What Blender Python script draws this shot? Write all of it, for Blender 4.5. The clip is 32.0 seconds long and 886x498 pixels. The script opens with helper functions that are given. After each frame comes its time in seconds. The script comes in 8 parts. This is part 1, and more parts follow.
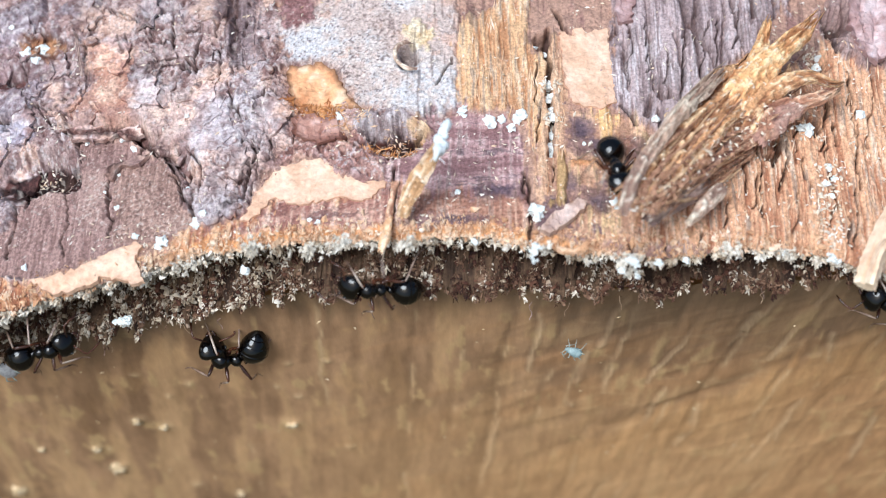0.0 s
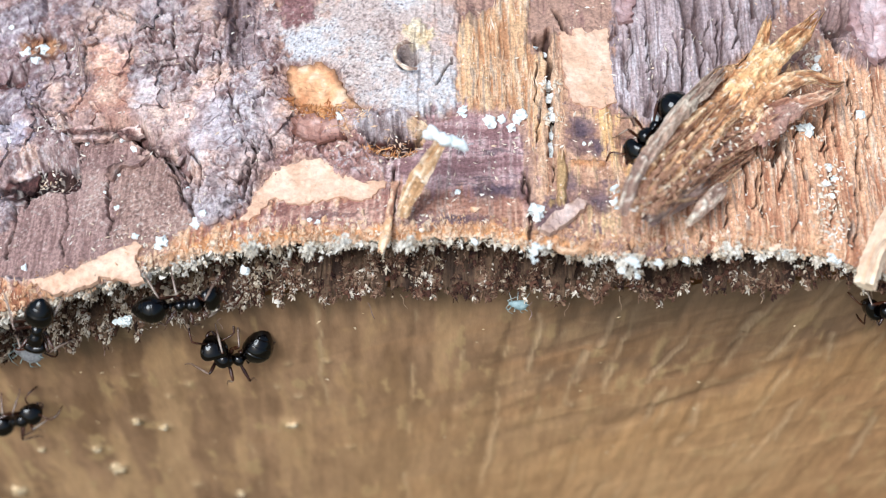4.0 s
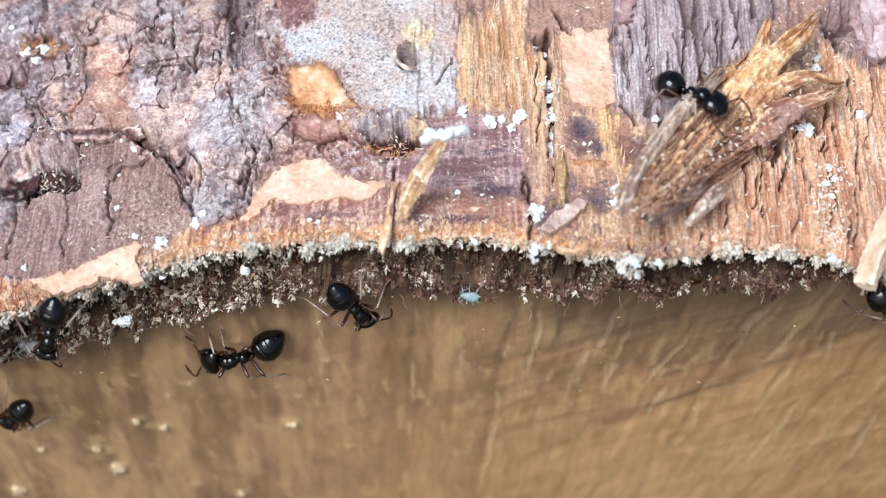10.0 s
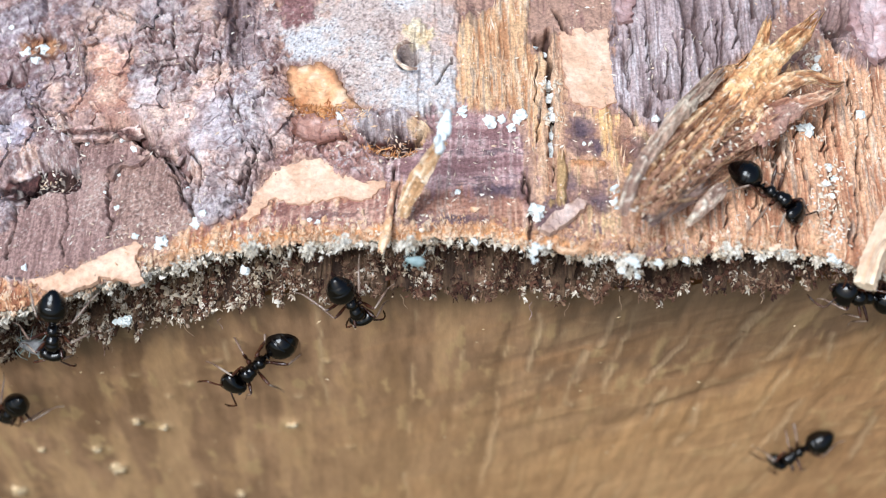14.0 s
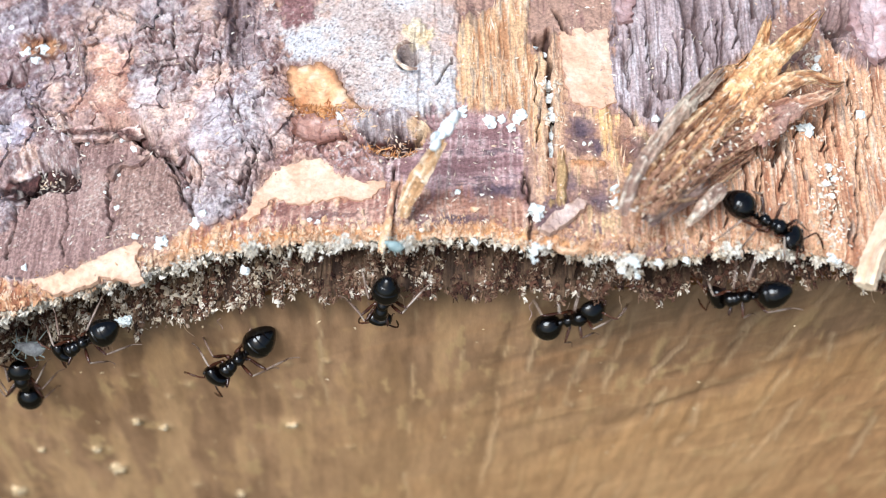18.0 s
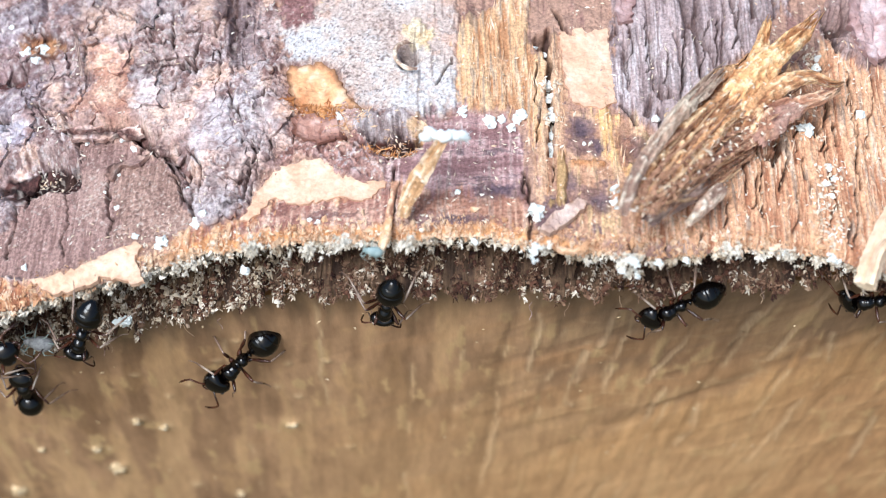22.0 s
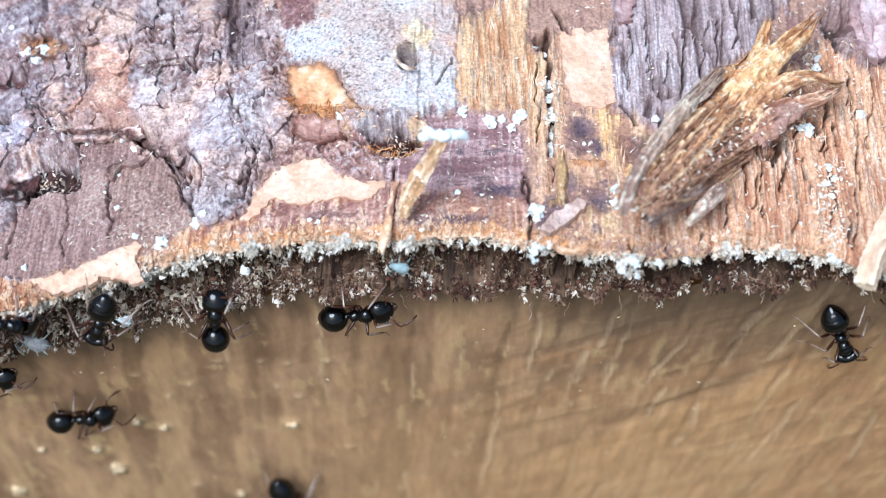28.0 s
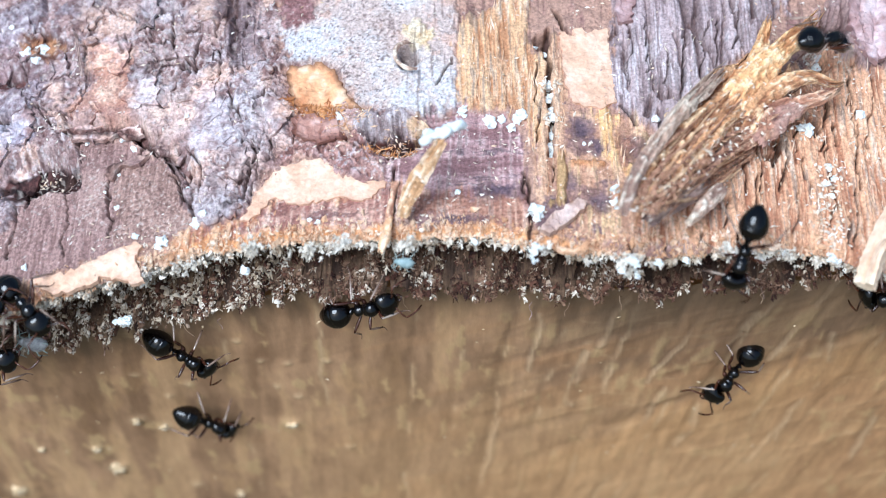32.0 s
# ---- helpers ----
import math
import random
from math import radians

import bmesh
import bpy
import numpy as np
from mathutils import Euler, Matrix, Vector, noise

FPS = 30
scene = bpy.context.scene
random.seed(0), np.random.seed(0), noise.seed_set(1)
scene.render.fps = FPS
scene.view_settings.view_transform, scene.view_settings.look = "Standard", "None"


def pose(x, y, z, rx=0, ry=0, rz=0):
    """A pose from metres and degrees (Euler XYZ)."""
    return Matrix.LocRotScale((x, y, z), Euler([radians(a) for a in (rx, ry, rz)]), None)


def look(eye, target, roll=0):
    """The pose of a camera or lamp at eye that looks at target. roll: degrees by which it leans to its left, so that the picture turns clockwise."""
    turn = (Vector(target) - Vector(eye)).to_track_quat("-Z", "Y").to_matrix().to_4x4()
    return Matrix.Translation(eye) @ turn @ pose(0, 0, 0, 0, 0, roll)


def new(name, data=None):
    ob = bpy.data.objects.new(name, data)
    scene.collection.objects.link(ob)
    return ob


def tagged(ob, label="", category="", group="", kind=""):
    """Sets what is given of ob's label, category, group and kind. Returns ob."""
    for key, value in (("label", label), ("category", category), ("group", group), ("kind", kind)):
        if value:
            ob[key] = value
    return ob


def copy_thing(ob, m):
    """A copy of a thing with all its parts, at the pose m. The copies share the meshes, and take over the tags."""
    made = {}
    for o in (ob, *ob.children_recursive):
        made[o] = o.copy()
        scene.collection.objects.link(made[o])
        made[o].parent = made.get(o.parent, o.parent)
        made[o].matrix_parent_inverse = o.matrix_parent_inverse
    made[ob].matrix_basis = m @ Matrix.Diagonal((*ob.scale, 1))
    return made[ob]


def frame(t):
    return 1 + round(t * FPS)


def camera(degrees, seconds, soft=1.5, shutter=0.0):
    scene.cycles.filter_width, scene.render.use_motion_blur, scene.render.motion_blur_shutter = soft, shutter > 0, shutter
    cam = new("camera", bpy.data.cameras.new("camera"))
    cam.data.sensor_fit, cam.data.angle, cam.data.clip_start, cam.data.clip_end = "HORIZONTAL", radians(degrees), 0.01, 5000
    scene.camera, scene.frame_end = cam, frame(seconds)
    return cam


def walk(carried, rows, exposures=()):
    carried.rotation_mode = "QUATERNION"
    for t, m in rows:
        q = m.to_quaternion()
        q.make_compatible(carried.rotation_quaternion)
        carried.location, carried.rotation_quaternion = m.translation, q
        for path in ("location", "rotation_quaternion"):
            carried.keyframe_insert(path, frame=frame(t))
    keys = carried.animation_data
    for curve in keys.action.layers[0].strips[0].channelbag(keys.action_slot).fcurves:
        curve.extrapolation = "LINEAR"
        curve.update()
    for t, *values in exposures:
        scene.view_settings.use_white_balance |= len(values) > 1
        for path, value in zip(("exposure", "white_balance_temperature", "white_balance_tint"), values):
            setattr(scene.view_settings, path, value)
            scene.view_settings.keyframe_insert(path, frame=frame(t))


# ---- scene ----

# Everything is laid out in millimetres and turned to metres when it is linked.
MM = 0.001
R = 150.0           # radius of the log
ZC = 150.0          # height of its axis over the ground
PITCH = 58.0        # downward view of the camera
FAR = 87.8          # from the lens to the edge of the log

# ---- camera ----
cam = camera(30.0, 32.0, soft=1.0, shutter=0.5)
AIM = Vector((-6.48, 0.0, 300.0)) * MM
EYE = AIM + Vector((0, -math.cos(radians(PITCH)), math.sin(radians(PITCH)))) * FAR * MM
walk(cam, [(0.0, look(EYE, AIM)), (32.0, look(EYE, AIM))], exposures=[(0.0, 0.15, 5740, 6), (14.5, 0.14, 5740, 6), (16.5, 0.28, 5780, 6), (25.5, 0.33, 5780, 6),
                                                               (27.5, 0.28, 5280, 5), (32.0, 0.28, 5280, 5)])
cam.data.dof.use_dof = True
cam.data.dof.focus_distance = 0.0935
cam.data.dof.aperture_fstop = 40.0

# ---- light: a bright overcast day, the brighter sky behind the log ----
world = bpy.data.worlds.new("sky")
scene.world = world
world.use_nodes = True
wn = world.node_tree
sky = wn.nodes.new("ShaderNodeTexSky")
sky.sky_type = "NISHITA"
sky.sun_disc = False
sky.sun_elevation = radians(56)
sky.sun_rotation = radians(205)
sky.dust_density = 4.0
sky.air_density = 1.6
wn.links.new(sky.outputs["Color"], wn.nodes["Background"].inputs["Color"])
wn.nodes["Background"].inputs["Strength"].default_value = 0.088
sun = new("sun", bpy.data.lights.new("sun", "SUN"))
sun.data.energy = 3.35
sun.data.angle = radians(33)
sun.data.color = (1.0, 0.985, 0.97)
sun.matrix_world = look((-0.22, -0.2, 1.0), (0, 0, 0.3))


# ---- small tools ----
def srgb(r, g, b):
    """A picture colour (0 to 255) as a linear reflectance."""
    return tuple(((c / 255 + 0.055) / 1.055) ** 2.4 if c > 10 else c / 255 / 12.92 for c in (r, g, b))


def bark_pt(s, v, h=0.0):
    a = s / R
    return Vector((math.sin(a) * (R + h), v, ZC + math.cos(a) * (R + h)))


def face_pt(x, d, h=0.0):
    return Vector((x, FY - h, ZC + R - d))


FY = 0.3            # how far the wood's cut face lies behind the bark's end


def part(name, bm, material, parent=None, label="", smooth=False, kind=""):
    """Link a bmesh (in mm) as one mesh object under a thing or a part."""
    me = bpy.data.meshes.new(name)
    bm.to_mesh(me)
    bm.free()
    return part_mesh(name, me, material, parent, label, smooth, kind)


def part_mesh(name, me, material, parent=None, label="", smooth=False, kind="", scale=True):
    if scale:
        me.transform(Matrix.Scale(MM, 4))
    me.materials.append(material)
    if smooth:
        me.polygons.foreach_set("use_smooth", [True] * len(me.polygons))
    ob = new(name, me)
    ob.parent = parent
    return tagged(ob, label, kind=kind)


def grid_mesh(name, X, Y, Z, col=None):
    """A sheet from three (rows x columns) arrays in mm, with a colour for each point."""
    n, m = X.shape
    co = np.stack([X, Y, Z], -1).reshape(-1, 3).astype(np.float32)
    i = (np.arange(n - 1)[:, None] * m + np.arange(m - 1)[None, :]).ravel()
    quads = np.stack([i, i + 1, i + m + 1, i + m], -1).astype(np.int32)
    me = bpy.data.meshes.new(name)
    me.vertices.add(len(co))
    me.vertices.foreach_set("co", co.ravel())
    me.loops.add(quads.size)
    me.loops.foreach_set("vertex_index", quads.ravel())
    me.polygons.add(len(quads))
    me.polygons.foreach_set("loop_start", np.arange(0, quads.size, 4, dtype=np.int32))
    me.polygons.foreach_set("loop_total", np.full(len(quads), 4, dtype=np.int32))
    me.update(calc_edges=True)
    if col is not None:
        at = me.attributes.new("tint", "FLOAT_COLOR", "POINT")
        rgba = np.concatenate([col.reshape(-1, 3), np.ones((n * m, 1))], 1).astype(np.float32)
        at.data.foreach_set("color", rgba.ravel())
    return me


# ---- noise on arrays ----
TABLES = np.random.RandomState(5).rand(24, 256, 256)


def vnoise(x, y, k):
    xi, yi = np.floor(x).astype(int), np.floor(y).astype(int)
    fx, fy = x - xi, y - yi
    fx, fy = fx * fx * (3 - 2 * fx), fy * fy * (3 - 2 * fy)
    T = TABLES[k % 24]
    x0, x1, y0, y1 = xi & 255, (xi + 1) & 255, yi & 255, (yi + 1) & 255
    return (T[x0, y0] * (1 - fx) + T[x1, y0] * fx) * (1 - fy) + (T[x0, y1] * (1 - fx) + T[x1, y1] * fx) * fy


def fbm(x, y, k, octaves=4, gain=0.5):
    """Fractal noise about 0, mostly within -0.5 to 0.5."""
    total, amp, norm = 0.0, 1.0, 0.0
    for o in range(octaves):
        total = total + amp * (vnoise(x * 2 ** o + 17.3 * o, y * 2 ** o + 9.1 * o, k + o) - 0.5)
        norm += amp
        amp *= gain
    return total / norm * 1.6


def cells(x, y, k):
    """Broken plates: the lean of each plate, the gap to the next one, and a random value for each."""
    xi, yi = np.floor(x).astype(int), np.floor(y).astype(int)
    tilt = np.zeros(x.shape)
    d1 = np.full(x.shape, 9.0)
    d2 = np.full(x.shape, 9.0)
    val = np.zeros(x.shape)
    for i in (-1, 0, 1):
        for j in (-1, 0, 1):
            a, b = (xi + i) & 255, (yi + j) & 255
            dx = xi + i + TABLES[k % 24][a, b] - x
            dy = yi + j + TABLES[(k + 1) % 24][a, b] - y
            d = np.sqrt(dx * dx + dy * dy)
            near = d < d1
            d2 = np.where(near, d1, np.minimum(d2, d))
            val = np.where(near, TABLES[(k + 2) % 24][a, b], val)
            gx, gy = TABLES[(k + 3) % 24][a, b] - 0.5, TABLES[(k + 4) % 24][a, b] - 0.5
            tilt = np.where(near, gx * dx + gy * dy, tilt)
            d1 = np.where(near, d, d1)
    return tilt, d2 - d1, val


def inside(x, y, poly):
    """Signed distance in mm to the edge of a patch, positive within it."""
    best = np.full(x.shape, 1e9)
    within = np.zeros(x.shape, bool)
    n = len(poly)
    for i in range(n):
        (ax, ay), (bx, by) = poly[i], poly[(i + 1) % n]
        ex, ey = bx - ax, by - ay
        t = np.clip(((x - ax) * ex + (y - ay) * ey) / (ex * ex + ey * ey + 1e-9), 0, 1)
        best = np.minimum(best, (x - ax - t * ex) ** 2 + (y - ay - t * ey) ** 2)
        if abs(ey) > 1e-9:
            within ^= ((ay > y) != (by > y)) & (x < ex * (y - ay) / ey + ax)
    return np.where(within, 1, -1) * np.sqrt(best)


def step(x, a, b):
    t = np.clip((x - a) / (b - a), 0, 1)
    return t * t * (3 - 2 * t)


def blend(a, b, m):
    m = np.asarray(m)[..., None]
    return np.asarray(a) * (1 - m) + np.asarray(b) * m


# ---- materials ----
def material(name, rough=0.8):
    mat = bpy.data.materials.new(name)
    mat.use_nodes = True
    nt = mat.node_tree
    return mat, nt, nt.nodes["Principled BSDF"]


def add(nt, kind, **values):
    node = nt.nodes.new(kind)
    for key, value in values.items():
        node.inputs[key.replace("_", " ")].default_value = value
    return node


def grain(nt, bsdf, scale, strength, distance, detail=6.0, stretch=(1, 1, 1)):
    """Fine relief in the material, at real size."""
    co = nt.nodes.new("ShaderNodeTexCoord")
    mp = add(nt, "ShaderNodeMapping", Scale=stretch)
    nz = add(nt, "ShaderNodeTexNoise", Scale=scale, Detail=detail, Roughness=0.65)
    bp = add(nt, "ShaderNodeBump", Strength=strength, Distance=distance)
    nt.links.new(co.outputs["Object"], mp.inputs["Vector"])
    nt.links.new(mp.outputs["Vector"], nz.inputs["Vector"])
    nt.links.new(nz.outputs["Fac"], bp.inputs["Height"])
    nt.links.new(bp.outputs["Normal"], bsdf.inputs["Normal"])
    return nz, mp


def ramp(nt, fac, stops):
    r = nt.nodes.new("ShaderNodeValToRGB")
    while len(r.color_ramp.elements) < len(stops):
        r.color_ramp.elements.new(0.5)
    for e, (p, c) in zip(r.color_ramp.elements, stops):
        e.position, e.color = p, (*c, 1)
    nt.links.new(fac, r.inputs["Fac"])
    return r


def tinted(name, rough, scale, strength, distance, spread=0.5, stretch=(1, 1, 1)):
    """A surface with its colours, any painted shade included, kept on the mesh, broken up by fine grain."""
    mat, nt, b = material(name)
    nz, mp = grain(nt, b, scale, strength, distance, stretch=stretch)
    at = nt.nodes.new("ShaderNodeAttribute")
    at.attribute_name = "tint"
    fine = add(nt, "ShaderNodeTexNoise", Scale=scale * 0.5, Detail=8.0, Roughness=0.7)
    nt.links.new(mp.outputs["Vector"], fine.inputs["Vector"])
    lo, hi = 1 - spread, 1 + spread
    rp = ramp(nt, fine.outputs["Fac"], [(0.34, (lo, lo * 0.97, lo * 0.95)), (0.66, (hi, hi, hi))])
    mx = nt.nodes.new("ShaderNodeMix")
    mx.data_type, mx.blend_type = "RGBA", "MULTIPLY"
    mx.inputs["Factor"].default_value = 1.0
    nt.links.new(at.outputs["Color"], mx.inputs["A"])
    nt.links.new(rp.outputs["Color"], mx.inputs["B"])
    nt.links.new(mx.outputs["Result"], b.inputs["Base Color"])
    b.inputs["Roughness"].default_value = rough
    b.inputs["Specular IOR Level"].default_value = 0.35
    return mat


def mottled(name, colours, rough, scale, strength=0.4, distance=0.0001, stretch=(1, 1, 1), by="noise", spec=0.35):
    """A material of two or three colours, mixed by noise, or with one colour for each loose piece."""
    mat, nt, b = material(name)
    nz, mp = grain(nt, b, scale * 2.5, strength, distance, stretch=stretch)
    if by == "island":
        isl = nt.nodes.new("ShaderNodeNewGeometry").outputs["Random Per Island"]
        zone = add(nt, "ShaderNodeTexNoise", Scale=620.0, Detail=3.0, Roughness=0.6)
        zr = nt.nodes.new("ShaderNodeMapRange")
        zr.inputs["From Min"].default_value, zr.inputs["From Max"].default_value = 0.32, 0.68
        zm = nt.nodes.new("ShaderNodeMix")
        zm.inputs["Factor"].default_value = 0.55
        nt.links.new(mp.outputs["Vector"], zone.inputs["Vector"])
        nt.links.new(zone.outputs["Fac"], zr.inputs["Value"])
        nt.links.new(isl, zm.inputs["A"])
        nt.links.new(zr.outputs["Result"], zm.inputs["B"])
        src = zm.outputs["Result"]
    elif by == "object":
        src = nt.nodes.new("ShaderNodeObjectInfo").outputs["Random"]
    else:
        n2 = add(nt, "ShaderNodeTexNoise", Scale=scale, Detail=8.0, Roughness=0.65)
        nt.links.new(mp.outputs["Vector"], n2.inputs["Vector"])
        src = n2.outputs["Fac"]
    if by == "object":
        n4 = add(nt, "ShaderNodeTexNoise", Scale=scale * 0.6, Detail=8.0, Roughness=0.7)
        nt.links.new(mp.outputs["Vector"], n4.inputs["Vector"])
        sm = nt.nodes.new("ShaderNodeMath")
        sm.operation = "MULTIPLY_ADD"
        nt.links.new(src, sm.inputs[0])
        sm.inputs[1].default_value = 0.55
        nt.links.new(n4.outputs["Fac"], sm.inputs[2])
        sb = nt.nodes.new("ShaderNodeMath")
        sb.operation = "SUBTRACT"
        nt.links.new(sm.outputs[0], sb.inputs[0])
        sb.inputs[1].default_value = 0.27
        src = sb.outputs[0]
    k = len(colours) - 1
    lo, hi = (0.32, 0.68) if by == "noise" else (0.0, 1.0)
    rp = ramp(nt, src, [(lo + (hi - lo) * i / k, c) for i, c in enumerate(colours)])
    if by != "noise":
        n3 = add(nt, "ShaderNodeTexNoise", Scale=scale, Detail=6.0)
        nt.links.new(mp.outputs["Vector"], n3.inputs["Vector"])
        r3 = ramp(nt, n3.outputs["Fac"], [(0.3, (0.7, 0.68, 0.66)), (0.7, (1.15, 1.15, 1.15))])
        mx = nt.nodes.new("ShaderNodeMix")
        mx.data_type, mx.blend_type = "RGBA", "MULTIPLY"
        mx.inputs["Factor"].default_value = 1.0
        nt.links.new(rp.outputs["Color"], mx.inputs["A"])
        nt.links.new(r3.outputs["Color"], mx.inputs["B"])
        nt.links.new(mx.outputs["Result"], b.inputs["Base Color"])
    else:
        nt.links.new(rp.outputs["Color"], b.inputs["Base Color"])
    b.inputs["Roughness"].default_value = rough
    b.inputs["Specular IOR Level"].default_value = spec
    return mat


M_BARK = tinted("weathered_bark", 0.8, 11000, 0.7, 0.00009, 0.4)
M_FLAKE = tinted("bark_flake", 0.85, 6000, 0.6, 0.00006, 0.2)
M_WOOD = tinted("sawn_wood", 0.5, 2600, 0.3, 0.0001, 0.14, (1.0, 1.0, 0.22))
M_END = tinted("torn_bark_end", 0.9, 7000, 0.6, 0.00012, 0.4)
M_FAR_BARK = mottled("far_bark", [srgb(84, 66, 62), srgb(140, 116, 112), srgb(176, 158, 158)], 0.9, 160, 0.8, 0.001)
M_FAR_WOOD = mottled("far_wood", [srgb(150, 112, 70), srgb(178, 138, 92)], 0.7, 200, 0.3, 0.0003)
M_GROUND = mottled("forest_soil", [srgb(70, 58, 44), srgb(98, 84, 62), srgb(86, 92, 58)], 0.95, 30, 0.8, 0.004)
M_CHIP = mottled("grey_bark_chip", [srgb(112, 88, 80), srgb(164, 138, 128), srgb(190, 168, 158)], 0.85, 1600, 0.5, 0.0001)
M_PALE = mottled("pale_torn_fibre", [srgb(112, 92, 72), srgb(178, 160, 136), srgb(222, 210, 192), srgb(246, 241, 234)], 0.9, 3000, 0.4, 0.00005, by="island")
M_BROWN = mottled("brown_torn_fibre", [srgb(36, 20, 15), srgb(84, 55, 41), srgb(140, 110, 88), srgb(206, 188, 166)], 0.9, 3000, 0.4, 0.00005, by="island")
M_RUST = mottled("orange_torn_fibre", [srgb(168, 118, 88), srgb(206, 160, 122), srgb(232, 202, 172), srgb(242, 230, 216)], 0.8, 3000, 0.4, 0.00005, by="island")
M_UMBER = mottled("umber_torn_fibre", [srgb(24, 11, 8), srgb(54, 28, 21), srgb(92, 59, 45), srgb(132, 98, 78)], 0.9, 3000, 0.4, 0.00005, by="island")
M_AMBER = mottled("amber_fibre", [srgb(112, 66, 40), srgb(178, 114, 66), srgb(224, 164, 104), srgb(240, 206, 160)], 0.7, 3000, 0.4, 0.00005, by="island")
M_STRAND = mottled("splinter_fibre", [srgb(120, 88, 68), srgb(178, 138, 106), srgb(216, 180, 142), srgb(240, 216, 184)], 0.75, 1800, 0.6, 0.00008, by="object")
M_SPLINT = tinted("splinter_body", 0.85, 7000, 0.8, 0.00009, 0.38)
M_REDDISH = mottled("reddish_fibre", [srgb(104, 72, 60), srgb(168, 124, 98), srgb(212, 176, 144)], 0.8, 2600, 0.6, 0.00008)
M_GREYTAN = mottled("grey_tan_splinter", [srgb(136, 112, 94), srgb(180, 152, 126), srgb(212, 186, 156)], 0.8, 1500, 0.5, 0.00008, (1.0, 0.4, 0.6))
M_STICK = mottled("pale_stick", [srgb(206, 160, 126), srgb(236, 206, 176), srgb(246, 228, 200)], 0.6, 900, 0.3, 0.00005)
M_WHITE = mottled("white_crumb", [srgb(196, 206, 202), srgb(232, 236, 234), srgb(244, 244, 242)], 0.7, 2500, 0.5, 0.00005)
M_CHALK = mottled("whitish_torn_fibre", [srgb(196, 186, 168), srgb(228, 220, 206), srgb(244, 240, 232)], 0.9, 3000, 0.4, 0.00005, by="island")
M_FLUFF = mottled("white_fluff", [srgb(214, 222, 224), srgb(240, 244, 246)], 0.8, 3000, 0.5, 0.00005)
M_DUST = mottled("sawdust", [srgb(196, 160, 120), srgb(230, 216, 196), srgb(244, 242, 238)], 0.8, 3000, 0.3, 0.00003, by="island")
M_TAN = mottled("tan_wood_crumb", [srgb(176, 146, 104), srgb(216, 190, 150), srgb(230, 214, 186)], 0.8, 1500, 0.3, 0.00003)
M_ANT = mottled("black_chitin", [srgb(2, 2, 2), srgb(9, 5, 5)], 0.1, 900, 0.1, 0.00002, spec=0.4)
M_ANT.node_tree.nodes["Principled BSDF"].inputs["Coat Weight"].default_value = 0.12
M_ANT.node_tree.nodes["Principled BSDF"].inputs["Coat Roughness"].default_value = 0.04
M_LEG = mottled("dark_brown_chitin", [srgb(24, 13, 10), srgb(56, 30, 20), srgb(92, 54, 36)], 0.22, 700, 0.1, 0.00002, spec=0.5)
M_SHIN = mottled("tan_chitin", [srgb(82, 60, 50), srgb(138, 116, 102), srgb(182, 168, 154)], 0.22, 700, 0.1, 0.00002, spec=0.6)
M_EYE = mottled("ant_eye", [srgb(10, 9, 9), srgb(20, 18, 18)], 0.35, 9000, 0.5, 0.00001, spec=0.5)
M_APHID = mottled("blue_green_aphid", [srgb(126, 146, 148), srgb(170, 188, 188)], 0.5, 3000, 0.3, 0.00002)
M_GREY_APHID = mottled("grey_aphid", [srgb(126, 124, 126), srgb(186, 186, 186)], 0.5, 3000, 0.3, 0.00002)
M_PALE_LEG = mottled("pale_aphid_leg", [srgb(130, 150, 146), srgb(180, 186, 178)], 0.5, 3000, 0.1, 0.00001)

# ---- ground ----
bm = bmesh.new()
bmesh.ops.create_grid(bm, x_segments=40, y_segments=40, size=200000)
for p in bm.verts:
    p.co.z = 0.0
tagged(part("ground", bm, M_GROUND), "brown forest soil under the log", kind="structure")

# ---- the log ----
log = tagged(new("log"), "sawn log with flaking mauve bark and brown cut face", "log")

# where the bark ends along its rim, and where the wood begins below it (mm across, mm)
EDGE = [(-32.43, -3.17), (-30.67, -1.8), (-27.54, -0.98), (-25.04, -0.46), (-22.87, 0.04), (-20.41, 0.72), (-17.62, 0.97), (-14.54, 1.27), (-11.47, 1.1), (-8.42, 1.18), (-4.48, 1.22), (-1.78, 0.57), (0.9, 0.04), (4.5, -0.21), (9.1, 0.49), (12.77, 0.45), (15.19, -0.02), (17.25, -0.41), (19.48, -0.6)]
RIM = [(-35.08, 13.21), (-32.73, 11.79), (-29.91, 11.09), (-27.45, 10.4), (-24.61, 9.19), (-22.21, 8.39), (-18.78, 6.76), (-15.49, 5.69), (-10.7, 5.06), (-5.98, 4.94), (0.35, 5.44), (5.07, 5.19), (9.71, 4.57), (14.34, 4.14), (18.06, 4.26), (20.39, 4.57)]
EDGE_S, EDGE_V = [p[0] for p in EDGE], [p[1] for p in EDGE]
RIM_X, RIM_D = [p[0] for p in RIM], [p[1] for p in RIM]
S0, S1, V1 = -38.0, 26.0, 23.5


REGIONS = []


def region(poly, height, edge, kind, colours, amount=1.0):
    REGIONS.append(dict(poly=poly, h=height, edge=edge, kind=kind, col=[srgb(*c) for c in colours], amount=amount))


MAUVE = [(148, 120, 117), (190, 165, 161), (196, 188, 194), (224, 188, 168), (98, 58, 54)]
